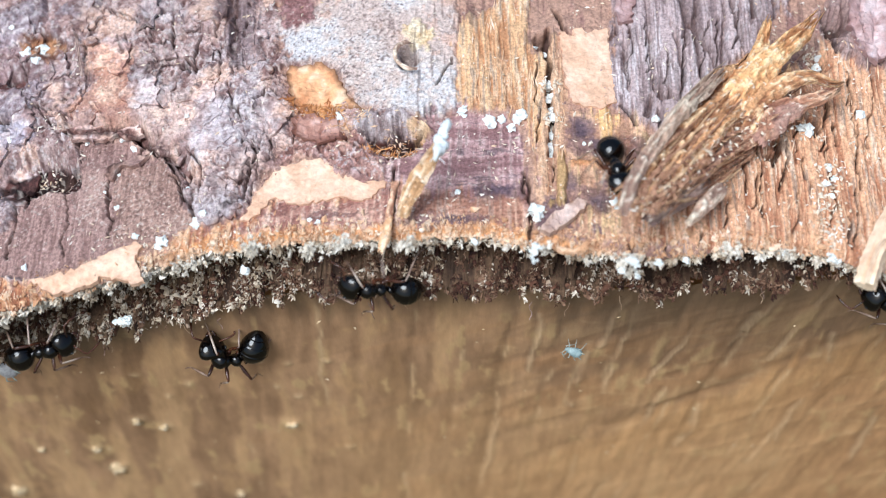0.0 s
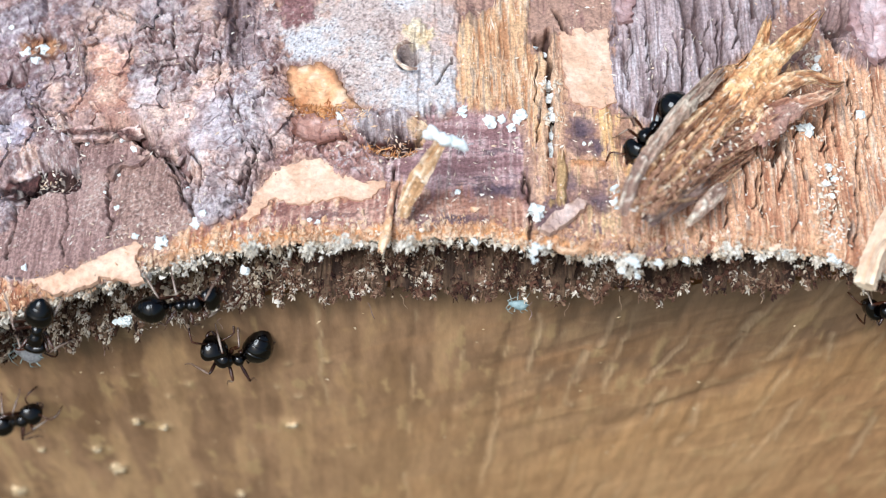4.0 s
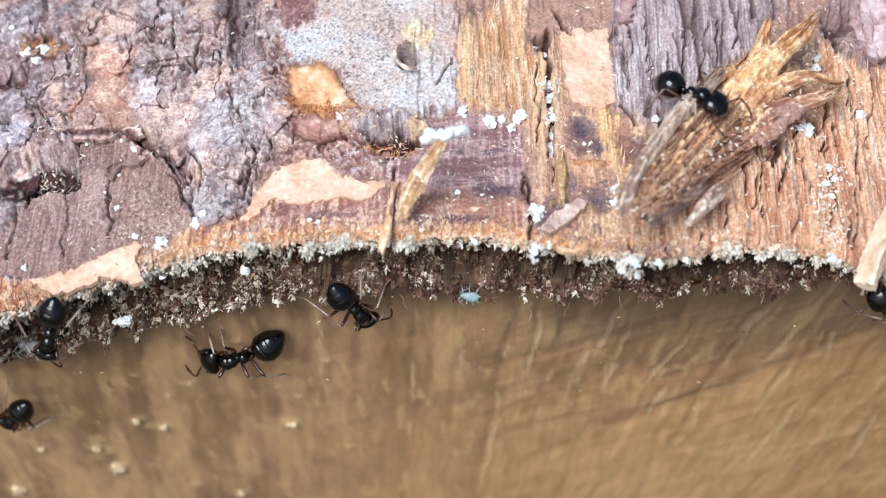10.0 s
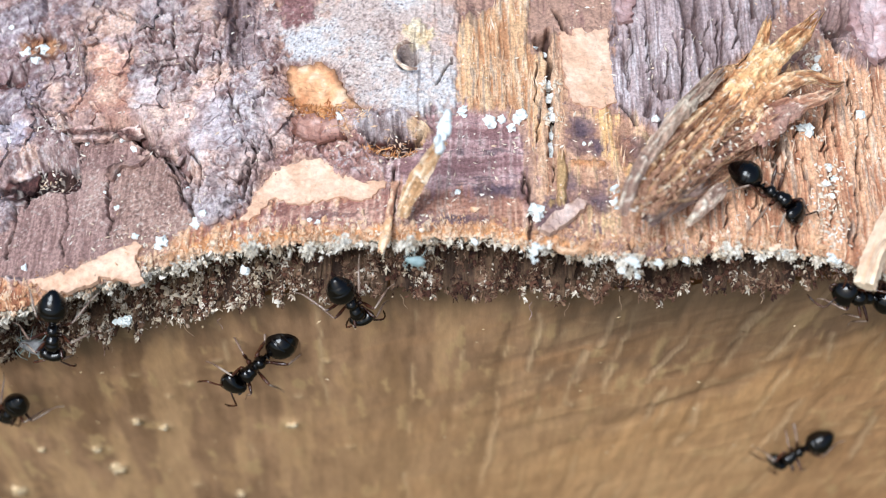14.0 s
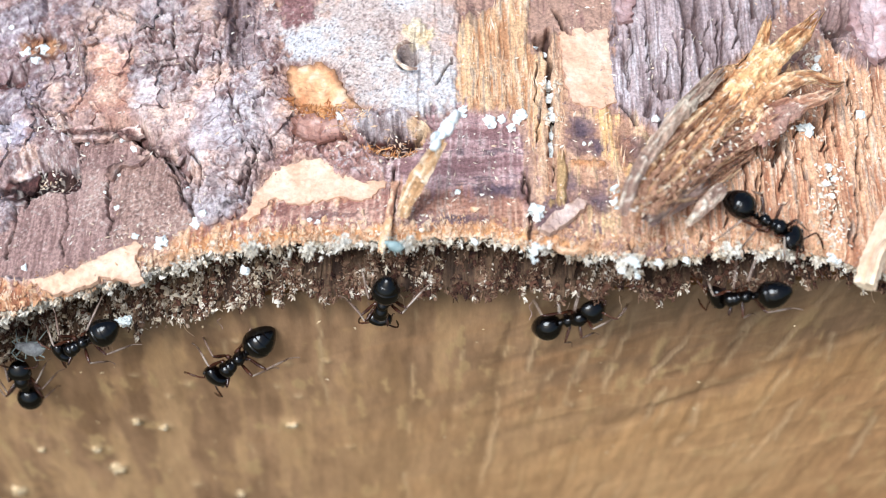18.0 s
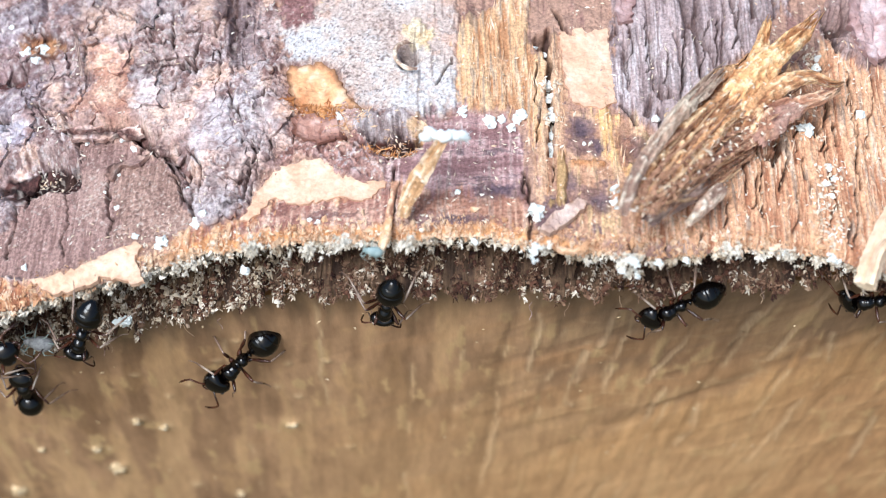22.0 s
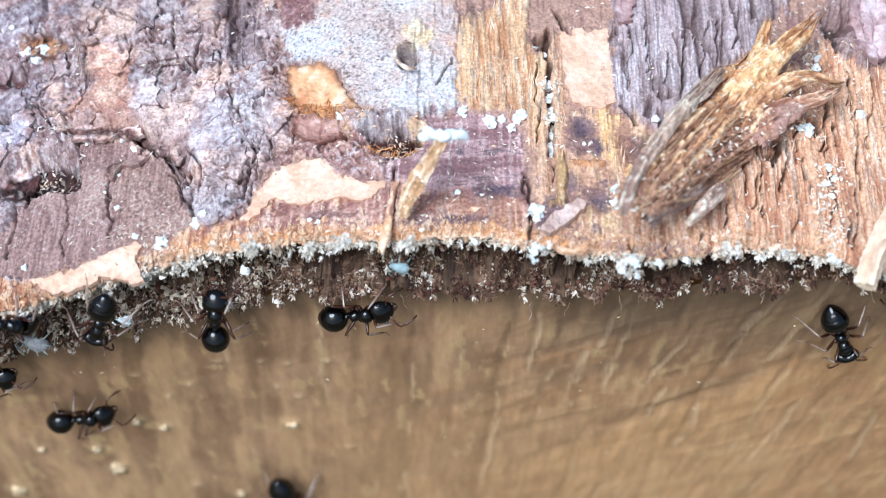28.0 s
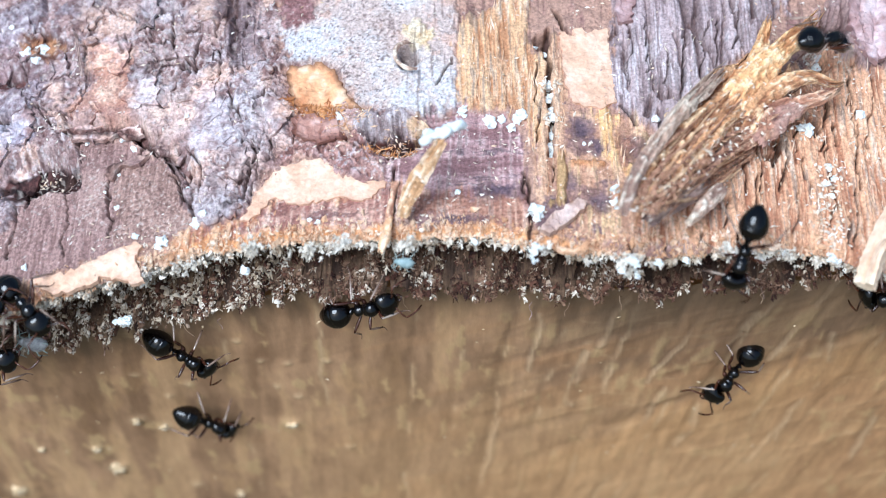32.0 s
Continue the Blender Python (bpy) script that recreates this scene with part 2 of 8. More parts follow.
# the scaly outer bark
region([(-39.11, 24.03), (-16.07, 20.26), (-15.86, 15.04), (-15.44, 11.29), (-14.85, 9.24), (-16.03, 7.18), (-16.5, 5.5), (-17.09, 3.85), (-17.81, 2.91), (-20.42, 2.1), (-23.04, 1.43), (-25.05, 0.91), (-27.52, 0.1), (-29.07, -0.44), (-34.66, -0.63)], 0.4, 0.25, "scaly", MAUVE)
region([(-15.36, 9.68), (-13.6, 9.95), (-11.03, 9.39), (-7.53, 7.47), (-8.73, 3.92), (-9.36, 4.62), (-12.16, 5.21), (-13.47, 6.62), (-15.95, 5.84), (-16.5, 5.5), (-14.84, 8.85)], 0.25, 0.2, "scaly", [(150, 108, 100), (190, 150, 140), (206, 186, 188), (216, 180, 160), (112, 74, 66)])
region([(-39.11, 24.03), (-27.8, 21.79), (-28.3, 16.97), (-29.0, 14.09), (-30.33, 10.98), (-36.79, 11.22)], 0.5, 0.6, "scaly", [(118, 93, 93), (154, 130, 132), (168, 162, 172), (178, 146, 140), (86, 52, 50)], 0.9)
region([(-20.83, 10.98), (-15.56, 10.49), (-15.26, 7.7), (-16.11, 5.85), (-17.09, 3.85), (-17.97, 2.92), (-19.96, 2.36), (-20.54, 4.33), (-19.95, 6.17), (-20.27, 8.14)], 0.55, 0.5, "scaly", [(172, 152, 150), (208, 190, 190), (212, 208, 216), (230, 202, 192), (112, 74, 70)], 0.8)
# the bare hollow in it, where a plate has come off
region([(-30.45, 4.63), (-29.02, 6.43), (-27.39, 6.79), (-27.46, 8.76), (-24.09, 8.54), (-21.76, 6.54), (-20.73, 3.98), (-19.96, 2.24), (-22.88, 1.42), (-25.05, 0.91), (-27.52, 0.1), (-29.42, -0.22), (-31.49, 0.39), (-31.84, 2.64)], -0.14, 0.14, "ribbed", [(140, 110, 104), (174, 142, 134), (192, 162, 150)])
region([(-25.22, 6.72), (-24.62, 7.35), (-21.76, 6.54), (-20.73, 3.98), (-19.96, 2.24), (-22.88, 1.42), (-24.67, 1.78)], -0.08, 0.08, "ribbed", [(142, 112, 102), (172, 140, 128), (192, 160, 146)])
region([(-19.97, 18.9), (-18.1, 18.7), (-17.74, 15.21), (-17.98, 12.73), (-19.01, 13.24), (-19.71, 15.84)], 0.6, 0.2, "groove", [(96, 76, 78), (132, 112, 114), (160, 142, 144)], 0.8)
region([(-31.64, 17.26), (-30.62, 16.91), (-29.29, 15.83), (-29.43, 15.21), (-30.27, 15.65), (-31.26, 16.33)], 0.1, 0.1, "rough", [(96, 62, 44), (134, 92, 64), (160, 118, 84)])
region([(-27.4, 15.33), (-25.45, 15.06), (-24.47, 12.21), (-24.15, 10.75), (-25.83, 10.76), (-27.09, 9.91), (-27.86, 10.62), (-27.24, 12.58)], 0.6, 0.3, "rough", [(176, 128, 108), (206, 158, 134), (220, 178, 152)], 0.8)
region([(-24.17, 10.95), (-20.77, 10.16), (-20.27, 8.14), (-21.81, 7.12), (-23.94, 8.72), (-27.05, 9.51), (-27.49, 10.37)], 0.62, 0.5, "rough", [(178, 146, 138), (210, 180, 172), (222, 196, 186)], 0.8)
# smooth grey skin with specks of lichen
region([(-16.07, 20.26), (-5.43, 19.58), (-5.94, 15.71), (-5.56, 13.19), (-5.49, 9.55), (-7.22, 8.63), (-9.12, 9.21), (-11.03, 9.47), (-12.05, 11.45), (-13.73, 12.99), (-15.55, 13.34), (-16.01, 15.9)], 0.3, 0.3, "speck", [(202, 182, 174), (216, 203, 197), (210, 206, 208), (112, 98, 102)])
region([(-16.41, 20.3), (-14.19, 20.09), (-14.02, 16.16), (-14.96, 14.96), (-15.84, 15.88)], 0.4, 0.15, "rough", [(126, 86, 84), (158, 118, 116), (170, 132, 130)])
region([(-8.88, 15.32), (-7.74, 15.56), (-6.92, 14.48), (-7.24, 13.66), (-8.38, 14.04)], 0.42, 0.12, "rough", [(212, 180, 136), (228, 206, 172), (236, 220, 194)])
# bare inner bark with its fibres along the log
region([(-5.45, 15.27), (-3.63, 17.14), (-1.81, 17.76), (-1.57, 14.35), (-0.65, 12.7), (-0.44, 9.48), (-0.86, 6.38), (-1.94, 6.39), (-2.19, 8.9), (-4.07, 9.13), (-5.33, 9.35), (-5.63, 12.37)], 0.1, 0.2, "fibre", [(190, 140, 102), (226, 184, 142), (240, 212, 180)])
region([(-0.27, 14.35), (0.37, 14.35), (0.35, 9.48), (0.38, 6.38), (0.11, 3.38), (-1.71, 3.76), (-1.79, 6.38), (-0.68, 7.14)], 0.05, 0.2, "fibre", [(168, 126, 102), (214, 174, 142), (232, 202, 174)])
region([(-10.98, 7.63), (-9.09, 7.34), (-7.22, 8.63), (-5.49, 9.16), (-2.04, 8.51), (-1.67, 4.87), (-1.92, 1.39), (-4.48, 1.07), (-8.85, 1.3), (-9.04, 3.94)], -0.1, 0.25, "cross", [(142, 106, 106), (190, 154, 152), (216, 188, 184), (104, 84, 92)])
region([(-9.04, 4.12), (-2.01, 3.76), (-1.78, 1.14), (-4.48, 1.07), (-8.85, 1.3)], -0.1, 0.3, "cross", [(150, 104, 84), (200, 152, 124), (226, 188, 162), (96, 76, 80)], 0.85)
region([(-21.29, 1.27), (-20.42, 2.1), (-17.64, 2.6), (-15.82, 3.58), (-9.34, 3.58), (-9.0, 1.38), (-4.48, 1.14), (-1.78, 1.21), (-1.82, -0.21), (2.93, -0.55), (2.88, -1.42), (-3.0, 0.16), (-11.39, 0.34), (-15.04, 0.54), (-19.92, -0.1)], -0.05, 0.25, "fringe", [(158, 106, 84), (206, 154, 116), (232, 192, 156)])
# hollow under the flap: red-brown inner bark, deepened with painted shade
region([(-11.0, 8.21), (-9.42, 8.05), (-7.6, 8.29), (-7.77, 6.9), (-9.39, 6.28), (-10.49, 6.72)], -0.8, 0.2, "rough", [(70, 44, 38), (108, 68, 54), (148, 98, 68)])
region([(-17.27, 1.77), (-16.7, 2.53), (-15.82, 3.58), (-9.34, 3.65), (-9.09, 1.46), (-13.26, 1.51)], -0.05, 0.25, "cross", [(148, 102, 92), (190, 146, 130), (216, 180, 162), (122, 86, 84)])
region([(3.41, 19.53), (16.02, 20.26), (11.84, 14.73), (10.11, 12.15), (6.53, 7.63), (4.37, 8.15), (3.03, 9.5), (3.34, 15.22)], 0.25, 0.2, "groove", [(144, 124, 124), (192, 172, 172), (214, 202, 204)])
region([(0.35, 9.48), (3.02, 9.3), (4.37, 8.15), (6.5, 7.24), (4.1, 3.79), (3.27, 0.16), (-0.0, 0.49), (-1.78, 1.21), (-1.55, 3.76), (0.12, 3.75)], 0.0, 0.3, "stain", [(186, 144, 118), (224, 184, 152), (124, 98, 100), (226, 192, 146)])
region([(4.1, 3.79), (6.53, 7.63), (11.09, 12.2), (15.06, 12.48), (16.06, 15.05), (19.11, 13.25), (23.79, 14.2), (21.2, -0.7), (13.72, -0.88), (8.96, -0.05), (3.21, -0.89)], 0.1, 0.3, "fibre", [(178, 124, 94), (226, 178, 142), (246, 216, 188)])
region([(-7.65, 2.42), (-5.98, 2.18), (-4.01, 2.32), (-3.42, 1.52), (-5.38, 1.27), (-7.79, 1.44)], -0.1, 0.2, "rough", [(84, 68, 76), (116, 94, 100), (150, 122, 120)], 0.8)
region([(-5.06, 4.11), (-2.16, 4.06), (-2.27, 3.32), (-4.76, 3.43)], -0.1, 0.15, "rough", [(90, 74, 84), (122, 98, 104), (150, 122, 120)], 0.75)
region([(1.76, 9.29), (3.01, 9.11), (3.35, 6.78), (4.08, 4.53), (3.45, 4.22), (2.73, 6.78)], 0.05, 0.2, "fibre", [(190, 142, 90), (222, 180, 124), (236, 204, 156)], 0.9)
region([(0.57, 8.69), (1.72, 8.5), (2.14, 6.31), (1.13, 5.92), (0.5, 6.95)], -0.05, 0.25, "rough", [(92, 70, 76), (130, 100, 102), (170, 132, 118)], 0.8)
region([(3.23, 7.36), (5.43, 7.52), (4.98, 5.49), (3.73, 5.35)], -0.05, 0.25, "rough", [(92, 70, 76), (136, 106, 106), (176, 138, 124)], 0.75)
region([(0.14, 4.12), (1.99, 4.5), (2.69, 3.22), (1.28, 2.47), (0.25, 3.02)], -0.05, 0.25, "rough", [(88, 68, 76), (126, 96, 100), (166, 128, 116)], 0.7)
region([(0.6, 0.56), (3.88, 0.38), (8.99, 0.24), (8.91, -0.54), (3.8, -0.89), (0.55, -0.5)], 0.0, 0.2, "rough", [(108, 82, 80), (150, 120, 116), (182, 156, 148)], 0.8)
region([(-32.73, -0.17), (-29.07, -0.41), (-28.52, -1.57), (-30.4, -2.41), (-32.16, -3.59)], 0.0, 0.2, "fringe", [(160, 106, 78), (206, 152, 112), (234, 202, 172)])
region([(16.02, 20.26), (25.05, 21.36), (23.72, 13.78), (17.79, 12.92), (16.57, 13.84), (16.06, 15.05)], 0.5, 0.2, "groove", [(126, 100, 98), (166, 138, 132), (190, 168, 164)])
# stains, bared spots and hollows
region([(-4.88, 4.1), (-3.83, 4.3), (-2.61, 4.13), (-2.68, 3.54), (-3.85, 3.34), (-4.76, 3.5)], -0.08, 0.25, "blot", [(70, 60, 76), (104, 86, 96), (148, 120, 116)], 0.8)
region([(-6.71, 2.31), (-5.98, 2.5), (-5.32, 2.05), (-5.44, 1.41), (-6.29, 1.28)], -0.08, 0.25, "blot", [(70, 60, 76), (104, 86, 96), (148, 120, 116)], 0.8)
region([(1.7, 7.22), (2.21, 7.38), (2.61, 6.77), (2.39, 6.0), (1.83, 6.15)], -0.08, 0.25, "blot", [(70, 60, 76), (104, 86, 96), (148, 120, 116)], 0.8)
region([(0.05, 4.79), (0.55, 5.01), (0.9, 4.56), (0.68, 3.75), (0.2, 3.89)], -0.08, 0.25, "blot", [(70, 60, 76), (104, 86, 96), (148, 120, 116)], 0.8)
region([(1.52, 3.38), (2.26, 3.54), (2.72, 3.03), (2.37, 2.22), (1.65, 2.36)], -0.08, 0.25, "blot", [(70, 60, 76), (104, 86, 96), (148, 120, 116)], 0.8)
region([(0.7, 8.61), (1.4, 8.85), (1.81, 8.23), (1.51, 7.22), (0.83, 7.37)], -0.08, 0.25, "blot", [(70, 60, 76), (104, 86, 96), (148, 120, 116)], 0.8)
region([(3.1, 7.62), (3.67, 7.86), (4.07, 7.1), (3.92, 5.72), (3.4, 5.34), (3.07, 6.09)], -0.05, 0.2, "blot", [(112, 76, 70), (150, 104, 88), (188, 140, 112)], 0.75)
region([(1.93, 9.33), (2.81, 9.34), (3.14, 8.4), (2.95, 7.23), (3.15, 5.33), (3.59, 4.29), (3.14, 4.06), (2.65, 5.25), (2.43, 6.84)], 0.05, 0.15, "fibre", [(214, 166, 110), (236, 194, 140), (244, 212, 170)], 0.95)
region([(-0.4, 5.99), (0.16, 6.07), (0.16, 4.56), (-0.02, 3.01), (-0.39, 3.01), (-0.33, 4.56)], 0.25, 0.12, "fibre", [(150, 116, 76), (186, 152, 106), (210, 180, 136)], 0.9)
region([(0.58, 5.84), (2.43, 5.7), (2.47, 5.25), (0.56, 5.31)], 0.25, 0.1, "blot", [(190, 132, 88), (222, 168, 122), (236, 192, 150)], 0.9)
region([(-24.4, 12.28), (-22.3, 12.19), (-20.33, 11.0), (-20.35, 8.77), (-22.32, 8.73), (-23.7, 9.36), (-24.51, 10.66)], 0.5, 0.5, "scaly", [(186, 158, 150), (222, 196, 188), (222, 214, 218), (236, 206, 186), (130, 92, 84)], 0.85)
region([(-27.57, 15.91), (-26.47, 16.09), (-24.73, 14.83), (-24.27, 12.26), (-24.2, 9.66), (-25.74, 9.61), (-26.92, 10.97), (-27.0, 13.45)], 0.45, 0.35, "rough", [(172, 124, 106), (206, 160, 138), (224, 186, 164)], 0.75)
region([(-31.53, 17.15), (-30.36, 17.13), (-28.98, 15.87), (-28.9, 14.66), (-30.06, 14.84), (-31.08, 16.03)], 0.0, 0.2, "blot", [(92, 58, 44), (138, 94, 66), (178, 130, 94)], 0.9)
region([(-32.46, 10.81), (-31.28, 10.95), (-30.28, 10.31), (-30.19, 8.69), (-31.44, 8.72), (-32.23, 9.32)], 0.55, 0.2, "scaly", [(160, 148, 158), (196, 190, 204), (214, 214, 228), (206, 190, 190), (104, 74, 76)], 0.9)
# deep holes coloured near black: the shade inside them is painted
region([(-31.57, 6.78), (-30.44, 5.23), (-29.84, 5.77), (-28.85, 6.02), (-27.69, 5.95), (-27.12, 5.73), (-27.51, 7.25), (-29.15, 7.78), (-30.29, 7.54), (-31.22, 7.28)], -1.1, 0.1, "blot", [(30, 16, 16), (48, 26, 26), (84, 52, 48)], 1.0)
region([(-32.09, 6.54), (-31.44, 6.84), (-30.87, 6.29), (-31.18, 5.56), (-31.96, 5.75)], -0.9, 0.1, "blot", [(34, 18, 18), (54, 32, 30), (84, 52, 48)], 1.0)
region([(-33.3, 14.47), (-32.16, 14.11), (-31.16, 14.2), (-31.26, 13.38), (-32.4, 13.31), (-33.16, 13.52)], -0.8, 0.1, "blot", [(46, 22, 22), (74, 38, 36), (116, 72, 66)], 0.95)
# dark strips along the ledges: the shadow below them, put into colour
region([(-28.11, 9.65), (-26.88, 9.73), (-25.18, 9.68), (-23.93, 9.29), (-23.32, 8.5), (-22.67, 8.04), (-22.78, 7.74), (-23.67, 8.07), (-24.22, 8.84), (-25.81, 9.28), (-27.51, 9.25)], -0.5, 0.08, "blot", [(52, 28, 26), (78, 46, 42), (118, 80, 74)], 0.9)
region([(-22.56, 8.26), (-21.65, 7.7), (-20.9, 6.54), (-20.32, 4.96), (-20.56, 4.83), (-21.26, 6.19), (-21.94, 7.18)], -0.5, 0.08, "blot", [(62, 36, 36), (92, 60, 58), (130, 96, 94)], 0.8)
# more holes with their shade painted, the first one over red-brown bark
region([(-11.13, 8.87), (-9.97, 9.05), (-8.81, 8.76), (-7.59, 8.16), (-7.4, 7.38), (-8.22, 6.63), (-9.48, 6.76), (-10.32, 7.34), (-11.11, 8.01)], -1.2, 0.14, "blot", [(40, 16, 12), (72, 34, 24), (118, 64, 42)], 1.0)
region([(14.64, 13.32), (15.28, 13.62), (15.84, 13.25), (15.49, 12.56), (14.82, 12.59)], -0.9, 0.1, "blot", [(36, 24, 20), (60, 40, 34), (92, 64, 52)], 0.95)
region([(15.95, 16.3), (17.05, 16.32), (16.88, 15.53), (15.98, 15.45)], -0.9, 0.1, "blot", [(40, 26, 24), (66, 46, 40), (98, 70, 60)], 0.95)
region([(-11.56, 8.88), (-11.0, 9.32), (-10.11, 9.19), (-9.1, 9.3), (-8.28, 9.03), (-7.9, 8.46), (-8.27, 8.01), (-8.9, 8.19), (-9.4, 7.91), (-10.22, 8.18), (-10.78, 7.9), (-11.28, 8.08)], 0.4, 0.2, "blot", [(136, 116, 116), (178, 162, 162), (206, 196, 198)])
region([(-8.4, 8.48), (-7.9, 8.78), (-7.46, 8.37), (-7.14, 7.74), (-7.58, 7.44), (-8.02, 7.69)], 0.4, 0.15, "blot", [(184, 144, 110), (214, 180, 144), (232, 206, 176)])
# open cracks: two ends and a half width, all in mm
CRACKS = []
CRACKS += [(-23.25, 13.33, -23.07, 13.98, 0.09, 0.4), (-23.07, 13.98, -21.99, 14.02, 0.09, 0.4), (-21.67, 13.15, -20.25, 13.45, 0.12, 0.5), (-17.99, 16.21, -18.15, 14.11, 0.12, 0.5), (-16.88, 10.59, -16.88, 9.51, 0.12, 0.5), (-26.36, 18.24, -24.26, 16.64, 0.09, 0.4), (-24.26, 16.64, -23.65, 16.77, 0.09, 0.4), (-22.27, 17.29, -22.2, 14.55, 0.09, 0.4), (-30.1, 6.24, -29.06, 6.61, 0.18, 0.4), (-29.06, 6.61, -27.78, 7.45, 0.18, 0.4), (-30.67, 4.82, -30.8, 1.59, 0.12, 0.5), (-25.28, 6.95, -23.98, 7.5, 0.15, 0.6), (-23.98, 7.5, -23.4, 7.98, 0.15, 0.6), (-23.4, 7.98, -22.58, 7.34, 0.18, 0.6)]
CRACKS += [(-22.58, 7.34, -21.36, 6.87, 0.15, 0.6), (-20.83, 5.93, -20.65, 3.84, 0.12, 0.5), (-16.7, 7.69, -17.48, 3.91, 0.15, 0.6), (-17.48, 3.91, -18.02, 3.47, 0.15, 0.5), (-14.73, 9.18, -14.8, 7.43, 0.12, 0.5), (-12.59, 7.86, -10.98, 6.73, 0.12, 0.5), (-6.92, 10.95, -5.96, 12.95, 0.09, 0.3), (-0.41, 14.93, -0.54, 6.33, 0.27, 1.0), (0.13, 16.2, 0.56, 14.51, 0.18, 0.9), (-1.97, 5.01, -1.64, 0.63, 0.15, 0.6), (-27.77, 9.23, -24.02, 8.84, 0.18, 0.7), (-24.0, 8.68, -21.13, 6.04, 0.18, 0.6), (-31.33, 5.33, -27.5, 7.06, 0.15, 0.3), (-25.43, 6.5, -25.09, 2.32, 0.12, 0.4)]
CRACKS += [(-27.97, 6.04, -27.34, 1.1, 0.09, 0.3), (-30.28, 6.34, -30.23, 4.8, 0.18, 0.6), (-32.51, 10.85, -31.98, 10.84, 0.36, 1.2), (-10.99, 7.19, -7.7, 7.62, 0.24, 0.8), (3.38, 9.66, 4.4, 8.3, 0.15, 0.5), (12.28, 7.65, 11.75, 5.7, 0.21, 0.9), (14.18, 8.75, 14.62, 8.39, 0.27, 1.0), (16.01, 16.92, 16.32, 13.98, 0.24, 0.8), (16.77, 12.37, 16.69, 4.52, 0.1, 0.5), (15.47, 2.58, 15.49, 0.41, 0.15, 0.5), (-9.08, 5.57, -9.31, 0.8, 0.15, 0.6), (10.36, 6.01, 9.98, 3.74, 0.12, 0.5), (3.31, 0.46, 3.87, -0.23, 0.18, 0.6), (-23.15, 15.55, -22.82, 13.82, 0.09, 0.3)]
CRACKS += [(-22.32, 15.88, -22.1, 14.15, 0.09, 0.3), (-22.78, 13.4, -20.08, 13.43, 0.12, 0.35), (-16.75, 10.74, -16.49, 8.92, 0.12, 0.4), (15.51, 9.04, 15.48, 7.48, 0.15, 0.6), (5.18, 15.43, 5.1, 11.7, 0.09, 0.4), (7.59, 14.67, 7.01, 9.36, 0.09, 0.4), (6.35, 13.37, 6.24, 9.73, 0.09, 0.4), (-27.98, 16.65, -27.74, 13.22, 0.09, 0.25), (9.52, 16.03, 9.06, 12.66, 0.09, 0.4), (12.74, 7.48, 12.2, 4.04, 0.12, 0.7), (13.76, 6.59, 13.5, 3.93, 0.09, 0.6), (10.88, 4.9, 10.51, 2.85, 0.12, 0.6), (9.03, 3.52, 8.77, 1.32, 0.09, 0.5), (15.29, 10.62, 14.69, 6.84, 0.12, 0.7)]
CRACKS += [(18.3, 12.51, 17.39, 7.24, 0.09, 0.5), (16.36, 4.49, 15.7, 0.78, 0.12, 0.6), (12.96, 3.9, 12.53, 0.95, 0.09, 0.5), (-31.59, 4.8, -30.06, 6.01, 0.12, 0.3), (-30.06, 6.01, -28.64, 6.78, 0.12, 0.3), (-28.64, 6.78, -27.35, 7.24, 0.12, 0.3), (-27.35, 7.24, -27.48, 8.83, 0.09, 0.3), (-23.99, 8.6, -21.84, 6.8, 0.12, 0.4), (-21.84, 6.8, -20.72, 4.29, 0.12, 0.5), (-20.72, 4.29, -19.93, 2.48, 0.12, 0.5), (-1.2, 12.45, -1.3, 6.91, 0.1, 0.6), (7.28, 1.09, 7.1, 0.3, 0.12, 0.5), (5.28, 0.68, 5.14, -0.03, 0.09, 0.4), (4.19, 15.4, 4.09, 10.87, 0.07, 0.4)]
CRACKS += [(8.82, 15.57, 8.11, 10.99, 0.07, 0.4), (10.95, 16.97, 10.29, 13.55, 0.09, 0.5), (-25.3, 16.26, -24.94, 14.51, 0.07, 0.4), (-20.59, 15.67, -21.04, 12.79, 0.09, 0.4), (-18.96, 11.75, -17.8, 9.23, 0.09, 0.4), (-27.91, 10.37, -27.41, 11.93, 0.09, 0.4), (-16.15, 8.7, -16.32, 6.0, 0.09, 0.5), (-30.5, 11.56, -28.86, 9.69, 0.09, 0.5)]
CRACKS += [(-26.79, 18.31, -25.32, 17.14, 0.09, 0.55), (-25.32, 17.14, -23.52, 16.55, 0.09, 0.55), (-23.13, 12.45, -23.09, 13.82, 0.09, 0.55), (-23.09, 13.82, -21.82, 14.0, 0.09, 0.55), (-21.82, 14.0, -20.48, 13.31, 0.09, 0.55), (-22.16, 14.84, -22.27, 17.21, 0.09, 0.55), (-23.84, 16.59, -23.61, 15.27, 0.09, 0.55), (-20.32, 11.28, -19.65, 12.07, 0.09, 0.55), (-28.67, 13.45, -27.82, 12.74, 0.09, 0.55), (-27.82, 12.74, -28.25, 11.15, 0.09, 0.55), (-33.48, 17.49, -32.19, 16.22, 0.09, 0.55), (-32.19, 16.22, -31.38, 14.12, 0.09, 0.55)]
